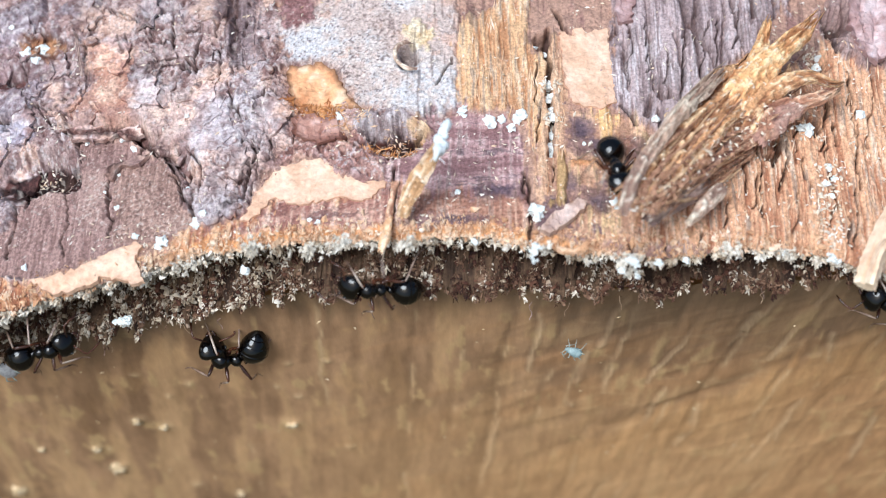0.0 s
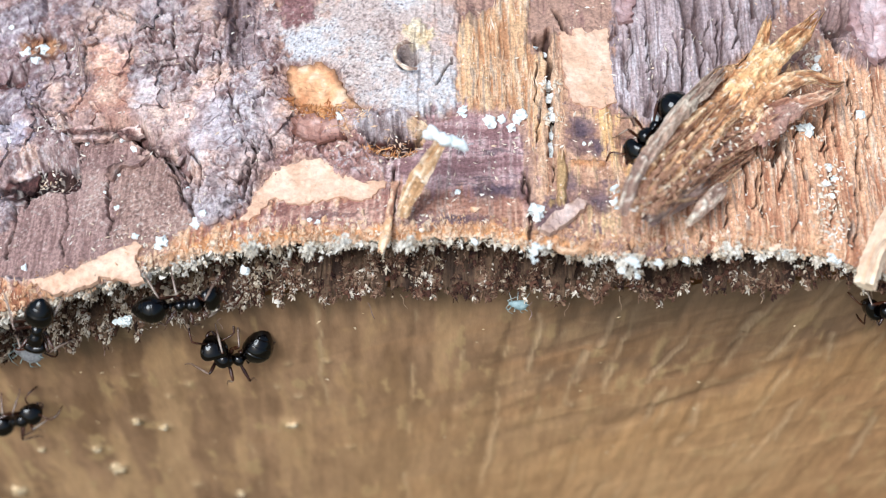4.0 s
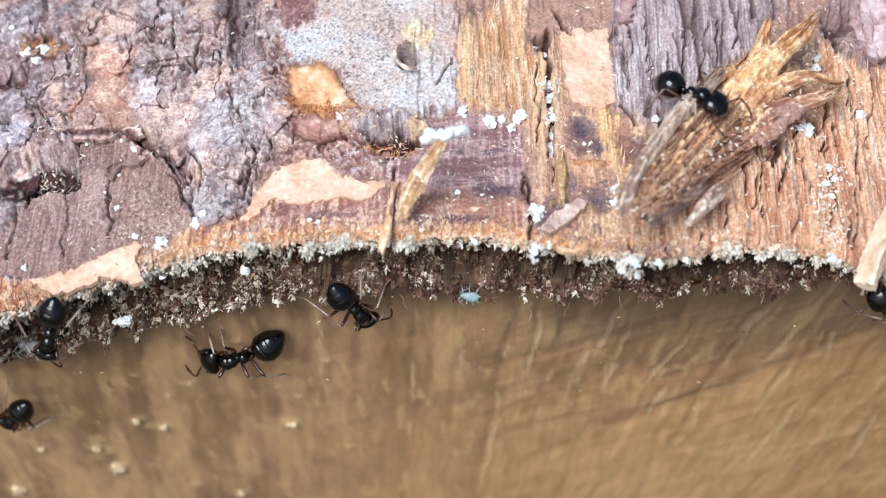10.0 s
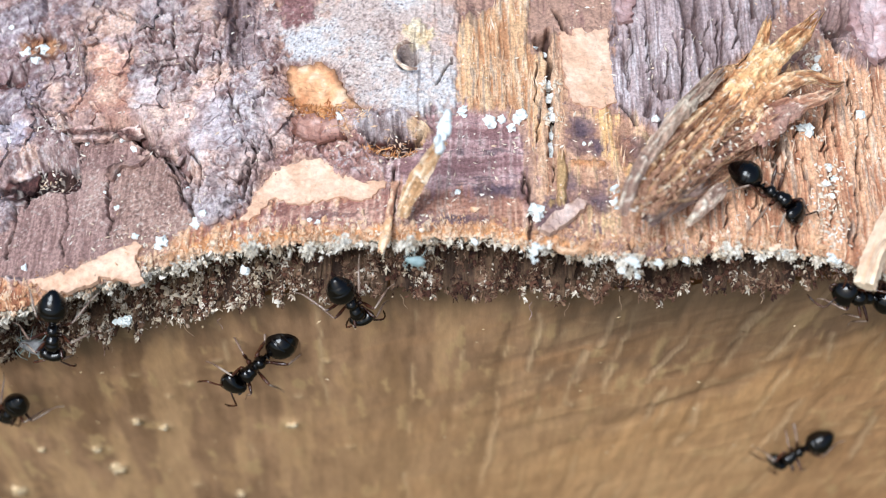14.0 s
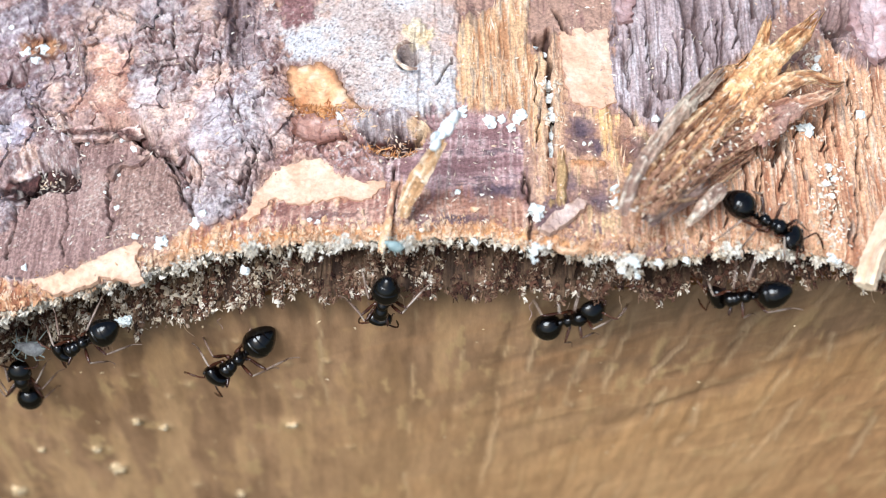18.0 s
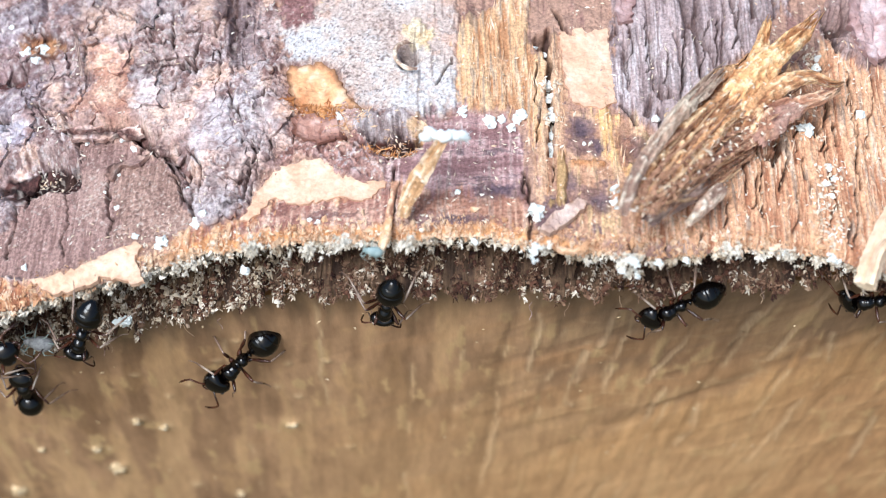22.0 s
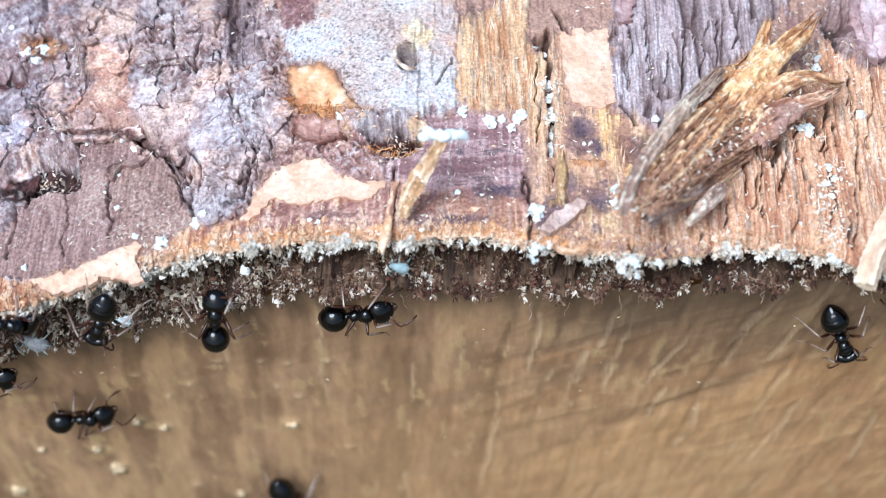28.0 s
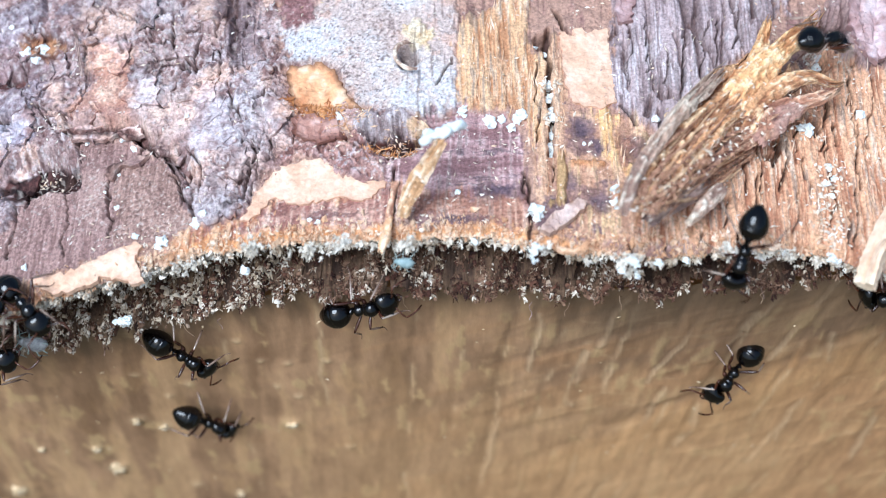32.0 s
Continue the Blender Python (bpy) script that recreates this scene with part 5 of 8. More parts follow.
flake("bark_ledge", [(-32.76, 13.7), (-31.78, 13.12), (-30.87, 11.73), (-30.93, 10.92), (-32.29, 10.65), (-32.86, 12.05)], 0.3, 0.3, M_BARK, "overhanging bark ledge", 0.1, seed=17, shade=1.1)

# scales of the outer bark, one by one
OUTER = REGIONS[0]["poly"]
HOLLOWS = [REGIONS[4]["poly"], REGIONS[5]["poly"]]
rnd = random.Random(23)
made = 0
while made < 60:
    s, v = rnd.uniform(-36, -9), rnd.uniform(1.5, 20)
    one = (np.array([s]), np.array([v]))
    if inside(*one, OUTER)[0] < 0.5 or any(inside(*one, h)[0] > -0.6 for h in HOLLOWS):
        continue
    rad = 0.45 + 1.3 * rnd.random() ** 1.7
    n = rnd.randint(6, 10)
    turn = rnd.uniform(0, 6.28)
    long = rnd.uniform(0.8, 1.5)
    outline = [(s + rad * rnd.uniform(0.5, 1.2) * math.cos(turn + 6.28 * i / n) / long, v + rad * rnd.uniform(0.5, 1.2) * math.sin(turn + 6.28 * i / n) * long) for i in range(n)]
    flake("bark_scale", outline, rnd.uniform(0.04, 0.2), 0.16, M_BARK, "", rnd.uniform(0.02, 0.2), jag=0.16, seed=100 + made, shade=rnd.uniform(0.8, 1.3))
    made += 1


# ---- splinters ----
def strand(name, path, width, thick, mat, parent, label="", seed=0, taper=0.25, up=None, jit=0.15):
    """A torn strip along a line of points (mm), flat, ribbed and ragged, thinner at its ends."""
    rr = random.Random(seed)
    pts = [Vector(p) for p in path]
    line = []
    for i in range(len(pts) - 1):
        p0, p1, p2, p3 = pts[max(i - 1, 0)], pts[i], pts[i + 1], pts[min(i + 2, len(pts) - 1)]
        for j in range(7):
            t = j / 7
            line.append(0.5 * (2 * p1 + (p2 - p0) * t + (2 * p0 - 5 * p1 + 4 * p2 - p3) * t * t + (3 * p1 - p0 - 3 * p2 + p3) * t ** 3))
    line.append(pts[-1])
    bm = bmesh.new()
    rings = []
    for i, p in enumerate(line):
        k = i / (len(line) - 1)
        along = (line[min(i + 1, len(line) - 1)] - line[max(i - 1, 0)]).normalized()
        side = along.cross(up or Vector((0, -0.3, 1))).normalized()
        top = side.cross(along).normalized()
        w = width * (taper + (1 - taper) * math.sin(math.pi * min(1, 0.12 + 0.88 * (1 - abs(2 * k - 1)) * 0.9)) ** 0.5) * rr.uniform(1 - jit, 1 + jit)
        ring = []
        for a, b in ((-1, 0), (-0.6, 0.7), (0, 0.5), (0.55, 0.9), (1, 0.1), (0.4, -0.7), (-0.4, -0.8)):
            ring.append(bm.verts.new(p + side * a * w * rr.uniform(1 - jit, 1 + jit) + top * b * thick * rr.uniform(1 - 3 * jit, 1 + 2 * jit)))
        rings.append(ring)
    for r0, r1 in zip(rings, rings[1:]):
        for i in range(7):
            bm.faces.new((r0[i], r0[(i + 1) % 7], r1[(i + 1) % 7], r1[i]))
    bm.faces.new(rings[0][::-1])
    bm.faces.new(rings[-1])
    bmesh.ops.recalc_face_normals(bm, faces=bm.faces)
    return part(name, bm, mat, parent, label)


def strip(name, path, widths, thick, colours, parent, label="", seed=0):
    """A solid torn strip along a line (mm on and over the bark): fibrous, grainy, with ragged sides and frayed ends."""
    pts = [bark_pt(*p) for p in path]
    line = []
    for i in range(len(pts) - 1):
        p0, p1, p2, p3 = pts[max(i - 1, 0)], pts[i], pts[i + 1], pts[min(i + 2, len(pts) - 1)]
        for j in range(12):
            t = j / 12
            line.append(0.5 * (2 * p1 + (p2 - p0) * t + (2 * p0 - 5 * p1 + 4 * p2 - p3) * t * t + (3 * p1 - p0 - 3 * p2 + p3) * t ** 3))
    line.append(pts[-1])
    line = np.array([tuple(p) for p in line])
    run = np.concatenate([[0], np.cumsum(np.linalg.norm(np.diff(line, axis=0), axis=1))])
    length = run[-1]
    n, m = max(12, int(length / 0.07)), max(8, int(2 * max(widths) / 0.06))
    u1 = np.linspace(-1, 1, m)
    u = np.concatenate([u1, u1[::-1], u1[:1]])[None, :].repeat(n, 0)
    face = np.concatenate([np.ones(m), -np.ones(m), [1.0]])[None, :].repeat(n, 0)
    k = np.linspace(0, 1, n)[:, None].repeat(2 * m + 1, 1)
    o = seed * 7.7
    fray = 0.16 * (vnoise(u * 5 + o, u * 0, 3) + 0.6 * vnoise(u * 13 + o, u * 0, 4))
    kk = 0.3 * fray + k * (1 - 0.3 * fray - fray)
    t = kk * length
    half = np.interp(kk, np.linspace(0, 1, len(widths)), widths)
    side_noise = np.where(u < 0, fbm(t * 0.9 + o, t * 0, 5, 4, 0.6), fbm(t * 0.9 + o + 60, t * 0, 6, 4, 0.6))
    a = u * half * (1 + 0.55 * side_noise)
    fib = fbm(a * 2.2 + o, t * 0.3, 8, 4, 0.6)
    fib2 = fbm(a * 6 + o, t * 0.9, 9, 3)
    clod = fbm(a * 2.6, t * 2.2 + o, 11, 4, 0.6)
    grains = fbm(a * 7, t * 6 + o, 13, 2)
    body = np.sqrt(np.maximum(1 - u ** 4, 0)) * np.minimum(1, 10 * np.minimum(k, 1 - k))
    h = face * thick * body + (0.5 * fib + 0.28 * fib2 + 0.3 * clod + 0.16 * grains) * min(1.0, thick * 2.2) * np.where(face > 0, body, 0.3 * body)
    P = np.stack([np.interp(t, run, line[:, i]) for i in range(3)], -1)
    P2 = np.stack([np.interp(t + 0.2, run, line[:, i]) for i in range(3)], -1) - np.stack([np.interp(t - 0.2, run, line[:, i]) for i in range(3)], -1)
    along = P2 / np.linalg.norm(P2, axis=-1, keepdims=True)
    side = np.cross(along, np.array([0.0, -0.3, 1.0]))
    side /= np.linalg.norm(side, axis=-1, keepdims=True)
    top = np.cross(side, along)
    P = P + side * a[..., None] + top * h[..., None]
    c = [srgb(*q) for q in colours]
    C = blend(c[0], c[1], step(fib + 0.5 * fib2 + 0.4 * clod, -0.4, 0.1))
    C = blend(C, c[2], step(fib2 + 0.6 * clod + 0.4 * grains, 0.05, 0.45))
    C = blend(C, c[3], 0.8 * step(fbm(a * 0.5 + o, t * 0.35, 15, 3) + 0.3 * fib, 0.12, 0.4))
    C = blend(C, srgb(238, 226, 210), 0.8 * step(grains + 0.25 * clod, 0.4, 0.52))
    me = grid_mesh(name, P[..., 0], P[..., 1], P[..., 2], C)
    return part_mesh(name, me, M_SPLINT, parent, label, smooth=False)


SPL_BODY = [(140, 94, 66), (208, 158, 114), (240, 208, 166), (168, 124, 98)]
SPL_RED = [(134, 90, 72), (192, 144, 116), (226, 190, 160), (160, 124, 114)]
SPL_GOLD = [(172, 118, 78), (224, 174, 122), (246, 214, 168), (186, 140, 104)]
SPL_GREY = [(146, 118, 104), (194, 166, 146), (222, 206, 186), (206, 176, 126)]
SPL_DARK = [(112, 88, 80), (152, 126, 116), (190, 166, 152), (130, 108, 104)]
STRIPS = []
STRIPS.append(([(2.6, -0.95, 4.2), (3.75, 1.47, 3.7), (5.9, 4.38, 3.2), (8.4, 7.33, 2.6), (10.8, 10.12, 2.0), (12.96, 12.47, 1.5)], [0.7, 1.1, 1.45, 1.65, 1.6, 1.0], 0.5, SPL_BODY, "thick grainy middle strip"))
STRIPS.append(([(8.72, 7.36, 2.7), (10.6, 9.89, 2.9), (12.18, 11.58, 2.9), (13.65, 13.22, 2.8), (15.11, 15.24, 2.7)], [0.9, 0.9, 0.75, 0.5, 0.12], 0.35, SPL_GOLD, "bright orange upper tongue"))
STRIPS.append(([(9.83, 8.99, 2.9), (10.63, 10.8, 2.9), (11.32, 12.81, 2.7), (11.99, 14.79, 2.6)], [0.5, 0.5, 0.35, 0.08], 0.3, SPL_GOLD, "upright orange spike"))
STRIPS.append(([(9.3, 6.47, 2.4), (10.69, 8.38, 2.5), (12.5, 9.58, 2.6), (13.83, 10.02, 2.5), (14.98, 9.87, 2.3), (16.27, 10.52, 2.0)], [0.8, 0.75, 0.55, 0.4, 0.3, 0.08], 0.3, SPL_BODY, "curved tongue"))
STRIPS.append(([(9.91, 5.77, 2.1), (11.63, 7.57, 2.1), (13.3, 8.57, 2.1), (14.64, 9.21, 2.1), (16.1, 10.43, 2.0)], [0.8, 0.85, 0.6, 0.35, 0.08], 0.3, SPL_RED, "curved tongue"))
STRIPS.append(([(4.6, 1.0, 1.9), (6.4, 3.0, 2.0), (8.4, 5.2, 1.9), (10.3, 6.9, 1.7), (12.1, 7.95, 1.5), (13.48, 8.16, 1.3)], [0.3, 0.45, 0.6, 0.8, 0.85, 0.3], 0.4, SPL_RED, "brown lower strip"))
STRIPS.append(([(2.4, -1.29, 4.7), (3.2, 1.38, 4.6), (5.15, 4.86, 4.2), (7.55, 8.24, 3.7), (9.4, 10.41, 3.3)], [0.3, 0.38, 0.42, 0.46, 0.25], 0.35, SPL_GREY, "grey edge strip"))
STRIPS.append(([(3.9, 0.02, 2.4), (5.31, 1.28, 2.3), (6.59, 2.16, 2.1), (7.81, 3.16, 1.9)], [0.3, 0.45, 0.4, 0.15], 0.3, SPL_DARK, "dark torn strip"))
STRIPS.append(([(6.15, 0.44, 1.6), (7.0, 1.34, 1.9), (7.83, 2.33, 1.9), (8.78, 3.48, 1.7)], [0.25, 0.4, 0.4, 0.15], 0.3, SPL_GREY, "grey torn strip"))


def big_splinter():
    """The large torn strip: rooted at its frayed upper end, its narrow end lifted off the bark."""
    rr = random.Random(31)
    root = new("splinter")
    root.parent = log
    tagged(root, "large frayed splinter of orange-brown inner bark, lifted at one end")
    tip, mid = Vector((3.15, -0.97, 4.6)), Vector((7.07, 4.64, 3.0))
    ends = [(9.59, 10.7, 2.2), (11.19, 12.16, 2.0), (13.21, 13.76, 1.7), (14.87, 14.89, 1.5), (13.85, 12.24, 1.1), (14.35, 10.74, 1.0), (12.89, 8.81, 0.8), (11.81, 7.46, 0.7), (9.61, 4.73, 0.9)]
    n = 46
    for i in range(n):
        k = i / (n - 1)
        f = k * (len(ends) - 1)
        j = min(int(f), len(ends) - 2)
        end = Vector(ends[j]).lerp(Vector(ends[j + 1]), f - j)
        spread = (k - 0.5)
        a = tip + Vector((spread * 2.3 + rr.uniform(-0.3, 0.3), -spread * 0.6 + rr.uniform(-0.3, 1.2), rr.uniform(-0.15, 0.2)))
        across = (Vector(ends[-1]) - Vector(ends[0])).normalized()
        b = mid + across * spread * 4.6 + Vector((rr.uniform(-0.4, 0.4), rr.uniform(-0.4, 0.4), rr.uniform(-0.7, 0.6) - 1.2 * spread * spread))
        cut = rr.uniform(0.55, 1.0) if i % 3 else 1.0
        c = b.lerp(end, cut)
        start = a.lerp(b, rr.uniform(0.0, 0.35))
        strand("strand", [bark_pt(p.x, p.y, p.z) for p in (start, start.lerp(b, 0.5) + wild_at(rr, 0.3), b, b.lerp(c, 0.5) + wild_at(rr, 0.35), c)],
               rr.uniform(0.03, 0.09), rr.uniform(0.03, 0.06), rr.choice((M_STRAND, M_REDDISH)), root, seed=400 + i, taper=0.15, jit=0.25)
    for i, (path, widths, thick, colours, lab) in enumerate(STRIPS):
        strip("strip", path, widths, thick, colours, root, lab, seed=20 + i)


def wild_at(rr, k):
    return Vector((rr.uniform(-k, k), rr.uniform(-k, k), rr.uniform(-k, k)))


big_splinter()
for i, (p, wd, th, mat, lab) in enumerate([
        ([(18.18, 2.96, 1.6), (16.79, 0.74, 1.8), (15.81, -1.26, 1.8), (15.21, -2.82, 1.6)], 0.62, 0.35, M_STICK, "pale stick end lying over the edge"),
        ([(17.35, 0.18, 1.9), (16.15, -0.85, 2.3), (15.55, -2.21, 2.2), (15.3, -2.95, 2.0)], 0.3, 0.3, M_STICK, "pale stick end lying over the edge"),
        ([(-0.5, -0.4, 0.7), (0.06, -0.74, 0.9), (0.8, -0.59, 1.0), (1.15, -0.29, 1.2)], 0.2, 0.12, M_RUST, "pale curled fibre"),
        ([(-28.13, 16.03, 1.0), (-27.74, 14.27, 1.0), (-27.33, 12.68, 1.1)], 0.1, 0.1, M_CHIP, "thin grey fibre")]):
    strand("splinter", [bark_pt(*q) for q in p], wd, th, mat, log, lab, seed=600 + i, taper=0.8 if mat is M_STICK else 0.35, jit=0.05 if mat in (M_STICK, M_GREYTAN) else 0.15)


SPL_TAN = [(186, 146, 106), (220, 186, 148), (238, 216, 188), (206, 176, 140)]
SPL_PEACH = [(206, 154, 112), (232, 188, 146), (242, 214, 182), (220, 170, 126)]
strip("splinter", [(-8.73, 1.4, 0.8), (-8.26, 2.37, 1.6), (-7.51, 3.15, 2.8), (-6.66, 3.73, 4.0), (-6.29, 4.05, 4.5), (-5.93, 4.48, 4.9)], [0.3, 0.4, 0.44, 0.46, 0.42, 0.3], 0.28, SPL_TAN, log, "small upright tan splinter", seed=40)
strip("splinter", [(-9.2, 2.2, 0.2), (-9.4, 1.4, 0.5), (-9.62, 0.3, 0.55), (-9.8, -0.6, 0.4)], [0.12, 0.28, 0.3, 0.14], 0.16, SPL_PEACH, log, "peach fibre tongue hanging over the edge", seed=48)
strip("splinter", [(-9.05, 4.68, 0.1), (-9.26, 3.14, 0.15), (-9.47, 1.33, 0.15), (-9.7, 0.6, 0.1)], [0.16, 0.2, 0.2, 0.1], 0.15, SPL_RED, log, "orange fibre tongue hanging over the edge", seed=41)
strip("splinter", [(-7.73, 11.8, 0.6), (-8.54, 11.68, 0.9), (-9.13, 12.43, 0.8), (-9.01, 13.25, 0.9), (-8.26, 13.71, 0.7), (-7.82, 13.44, 0.5)], [0.06, 0.16, 0.1, 0.16, 0.12, 0.04], 0.12, SPL_GREY, log, "torn rim of a small knot", seed=46)


# thin wisps hanging from the torn edge
rr = random.Random(91)
for i in range(12):
    s0 = rr.uniform(-30, 20)
    x0 = math.sin(s0 / R) * R
    d0 = float(np.interp(x0, RIM_X, RIM_D)) - rr.uniform(0.0, 1.2)
    p = face_pt(x0, d0, rr.uniform(0.2, 0.8))
    path = [p]
    for j in range(3):
        p = p + Vector((rr.uniform(-0.22, 0.22), rr.uniform(-0.2, 0.05), -rr.uniform(0.2, 0.55)))
        path.append(p)
    strand("fibre_wisp", path, rr.uniform(0.015, 0.03), 0.02, rr.choice((M_GREYTAN, M_CHIP)), log, "thin pale fibre", seed=700 + i, taper=0.4)


# ---- crumbs ----
def crumb(name, at, rad, mat, label, category, group, seed, stretch=(1, 1, 0.8)):
    rr = random.Random(seed)
    bm = bmesh.new()
    bmesh.ops.create_icosphere(bm, subdivisions=2, radius=1.0)
    for p in bm.verts:
        k = 1 + 0.9 * noise.noise(p.co * 1.4 + Vector((seed, 0, 0))) + 0.5 * noise.noise(p.co * 4 + Vector((0, seed, 0))) + rr.uniform(-0.2, 0.2)
        p.co = Vector((p.co.x * stretch[0], p.co.y * stretch[1], p.co.z * stretch[2])) * k * rad
    ob = part(name, bm, mat)
    ob.location = Vector(at) * MM
    return tagged(ob, label, category, group)


CRUMBS = []
CRUMBS += [(-30.5, 15.61, 0.24), (-31.25, 15.34, 0.27), (-30.63, 14.69, 0.18), (-12.26, 8.72, 0.18), (-12.37, 9.0, 0.15), (-3.86, 8.26, 0.27), (-2.35, 8.63, 0.24), (-2.07, 8.82, 0.27), (-2.68, 8.05, 0.15), (-0.34, 7.92, 0.33), (-0.45, 6.69, 0.39), (-0.63, 13.64, 0.18), (-1.26, 13.85, 0.21), (-1.59, 2.52, 0.27), (-1.4, 1.94, 0.24), (2.96, 2.79, 0.33), (13.84, 8.0, 0.36), (13.54, 8.21, 0.24), (15.32, 13.45, 0.27), (17.09, 9.35, 0.24), (-24.72, 8.55, 0.18), (-24.48, 8.52, 0.15), (-24.72, 4.01, 0.15), (-21.01, 9.52, 0.15)]
CRUMBS += [(-21.74, 1.36, 0.3), (-22.03, 1.1, 0.18), (-23.38, 1.95, 0.18), (-19.95, 2.55, 0.33), (-19.49, 2.69, 0.18), (-20.6, 4.65, 0.12), (1.32, 6.88, 0.12), (-8.51, 12.32, 0.15), (-5.48, 9.16, 0.21), (-5.33, 8.88, 0.15), (5.31, 8.3, 0.21), (14.83, 5.69, 0.21), (15.06, 4.95, 0.18), (14.53, 4.54, 0.21), (14.75, 3.81, 0.18), (-13.26, 2.06, 0.15), (-13.73, 2.27, 0.12), (-5.67, 3.76, 0.15), (6.51, -0.36, 0.21), (11.86, 0.37, 0.15), (-29.67, 0.65, 0.18), (-17.26, -0.44, 0.24), (-25.5, 5.16, 0.09), (-24.8, 6.22, 0.09)]
CRUMBS += [(-4.78, 0.83, 0.18)]
CRUMBS += [(-31.41, 15.41, 0.3), (-30.51, 15.86, 0.34), (-30.63, 14.68, 0.26), (-32.56, 17.55, 0.18), (-3.83, 8.38, 0.34), (-3.23, 8.52, 0.24), (-2.68, 7.97, 0.24), (-2.13, 8.74, 0.36), (-2.32, 8.47, 0.26), (-5.36, 9.23, 0.26), (-0.44, 6.84, 0.46), (-1.47, 2.44, 0.34), (-1.39, 2.0, 0.3), (-0.39, 11.07, 0.3), (-0.32, 10.19, 0.36), (-0.28, 9.48, 0.34), (-0.43, 8.85, 0.34), (-0.43, 7.91, 0.3), (15.33, 13.82, 0.22), (15.44, 13.33, 0.2), (15.17, 13.06, 0.17), (-26.95, 8.7, 0.16), (-23.9, 8.29, 0.22), (-24.06, 7.91, 0.18), (-31.46, 9.13, 0.22), (-31.4, 5.98, 0.2), (-30.46, 7.01, 0.16), (2.87, 3.77, 0.3)]
for i, (s, v, rad) in enumerate(CRUMBS):
    h = relief(s, v)
    crumb("white_crumb", bark_pt(s, v, h + rad * 0.45), rad, M_WHITE, "white crumb of frass lying on the bark", "crumb", "white crumbs on the bark", 40 + i)
for i, (x, d, rad, out) in enumerate([(-24.5, 6.27, 0.48, 1.2), (-24.0, 5.76, 0.3, 1.2), (3.1, -1.55, 0.42, 2.2), (3.64, -0.09, 0.24, 2.0), (-1.72, -2.46, 0.32, 1.8), (-1.65, -1.02, 0.22, 1.6), (4.81, -0.52, 0.24, 1.5), (13.86, -0.66, 0.24, 1.2), (14.34, -0.03, 0.18, 1.2)]):
    for j in range(6):
        rr = random.Random(900 + 10 * i + j)
        crumb("white_crumb", face_pt(x + rr.uniform(-0.5, 0.5) * rad * 1.6, d + rr.uniform(-0.6, 0.6) * rad * 1.6, out + rr.uniform(-0.2, 0.2)), rad * rr.uniform(0.3, 0.55), M_WHITE,
              "white crumb stuck to the torn bark edge", "crumb", "white crumbs on the bark edge", 300 + 10 * i + j)
for i, (x, d, rad) in enumerate([(-28.49, 28.37, 0.55), (-35.99, 32.04, 0.55), (-16.18, 21.59, 0.36), (-26.06, 21.18, 0.34), (-29.37, 25.32, 0.32), (-24.44, 22.0, 0.3), (-20.58, 32.52, 0.3), (-33.07, 25.32, 0.28)]):
    crumb("wood_crumb", face_pt(x, d, 0.12), rad, M_TAN, "pale wood crumb stuck on the cut face", "crumb", "crumbs on the cut face", 500 + i, (1, 0.55, 1.1)).data.polygons.foreach_set("use_smooth", [True] * 320)

rnd = random.Random(77)
TIP, MID, FAN_END = Vector((3.15, -0.97, 4.6)), Vector((7.07, 4.64, 3.0)), Vector((12.87, 10.25, 1.5))


def splinter_dust():
    k = rnd.random() ** 0.8
    p = TIP.lerp(MID, k * 2) if k < 0.5 else MID.lerp(FAN_END, k * 2 - 1)
    w = 0.6 + 1.6 * k
    a = rnd.uniform(0, 6.28)
    return bark_pt(p.x + rnd.uniform(-w, w), p.y + rnd.uniform(-w, w) * 0.8, p.z + rnd.uniform(-0.1, 0.35)), Vector((math.cos(a), math.sin(a), 0.2)), Vector((0, 0, 1)) + wild(0.4)


shards("sawdust", M_DUST, 260, splinter_dust, lambda: (rnd.uniform(0.12, 0.4), rnd.uniform(0.04, 0.11), rnd.uniform(0.02, 0.07)), "pale specks on the splinter")
shards("sawdust", M_REDDISH, 420, splinter_dust, lambda: (rnd.uniform(0.2, 0.7), rnd.uniform(0.04, 0.12), rnd.uniform(0.02, 0.07)), "brown specks on the splinter")


def dust_place():
    while True:
        s, v = rnd.uniform(-36, 25), rnd.uniform(0.3, 23)
        dens = 0.12 + 0.7 * step(noise.noise((s * 0.25, v * 0.25, 8.0)), 0.0, 0.5) + (0.5 if -12 < s < 3 and v < 9 else 0) + (0.3 if s > 10 else 0)
        if rnd.random() < dens:
            break
    a = rnd.uniform(0, 6.28)
    return bark_pt(s, v, relief(s, v) + 0.05), Vector((math.cos(a), math.sin(a), rnd.uniform(-0.2, 0.3))), Vector((0, 0, 1)) + wild(0.3)


shards("sawdust", M_DUST, 1400, dust_place, lambda: (rnd.uniform(0.12, 0.42), rnd.uniform(0.03, 0.08), rnd.uniform(0.02, 0.06)), "pale sawdust specks on the bark")


def shred_place():
    while True:
        s, v = rnd.uniform(-5, 24), rnd.uniform(1.0, 22)
        one = (np.array([s]), np.array([v]))
        if any(inside(*one, p)[0] > 0 for p in BARED):
            return bark_pt(s, v, relief(s, v) + 0.04), Vector((rnd.uniform(-0.3, 0.3), 1, rnd.uniform(-0.05, 0.2))), Vector((0, 0, 1)) + wild(0.3)


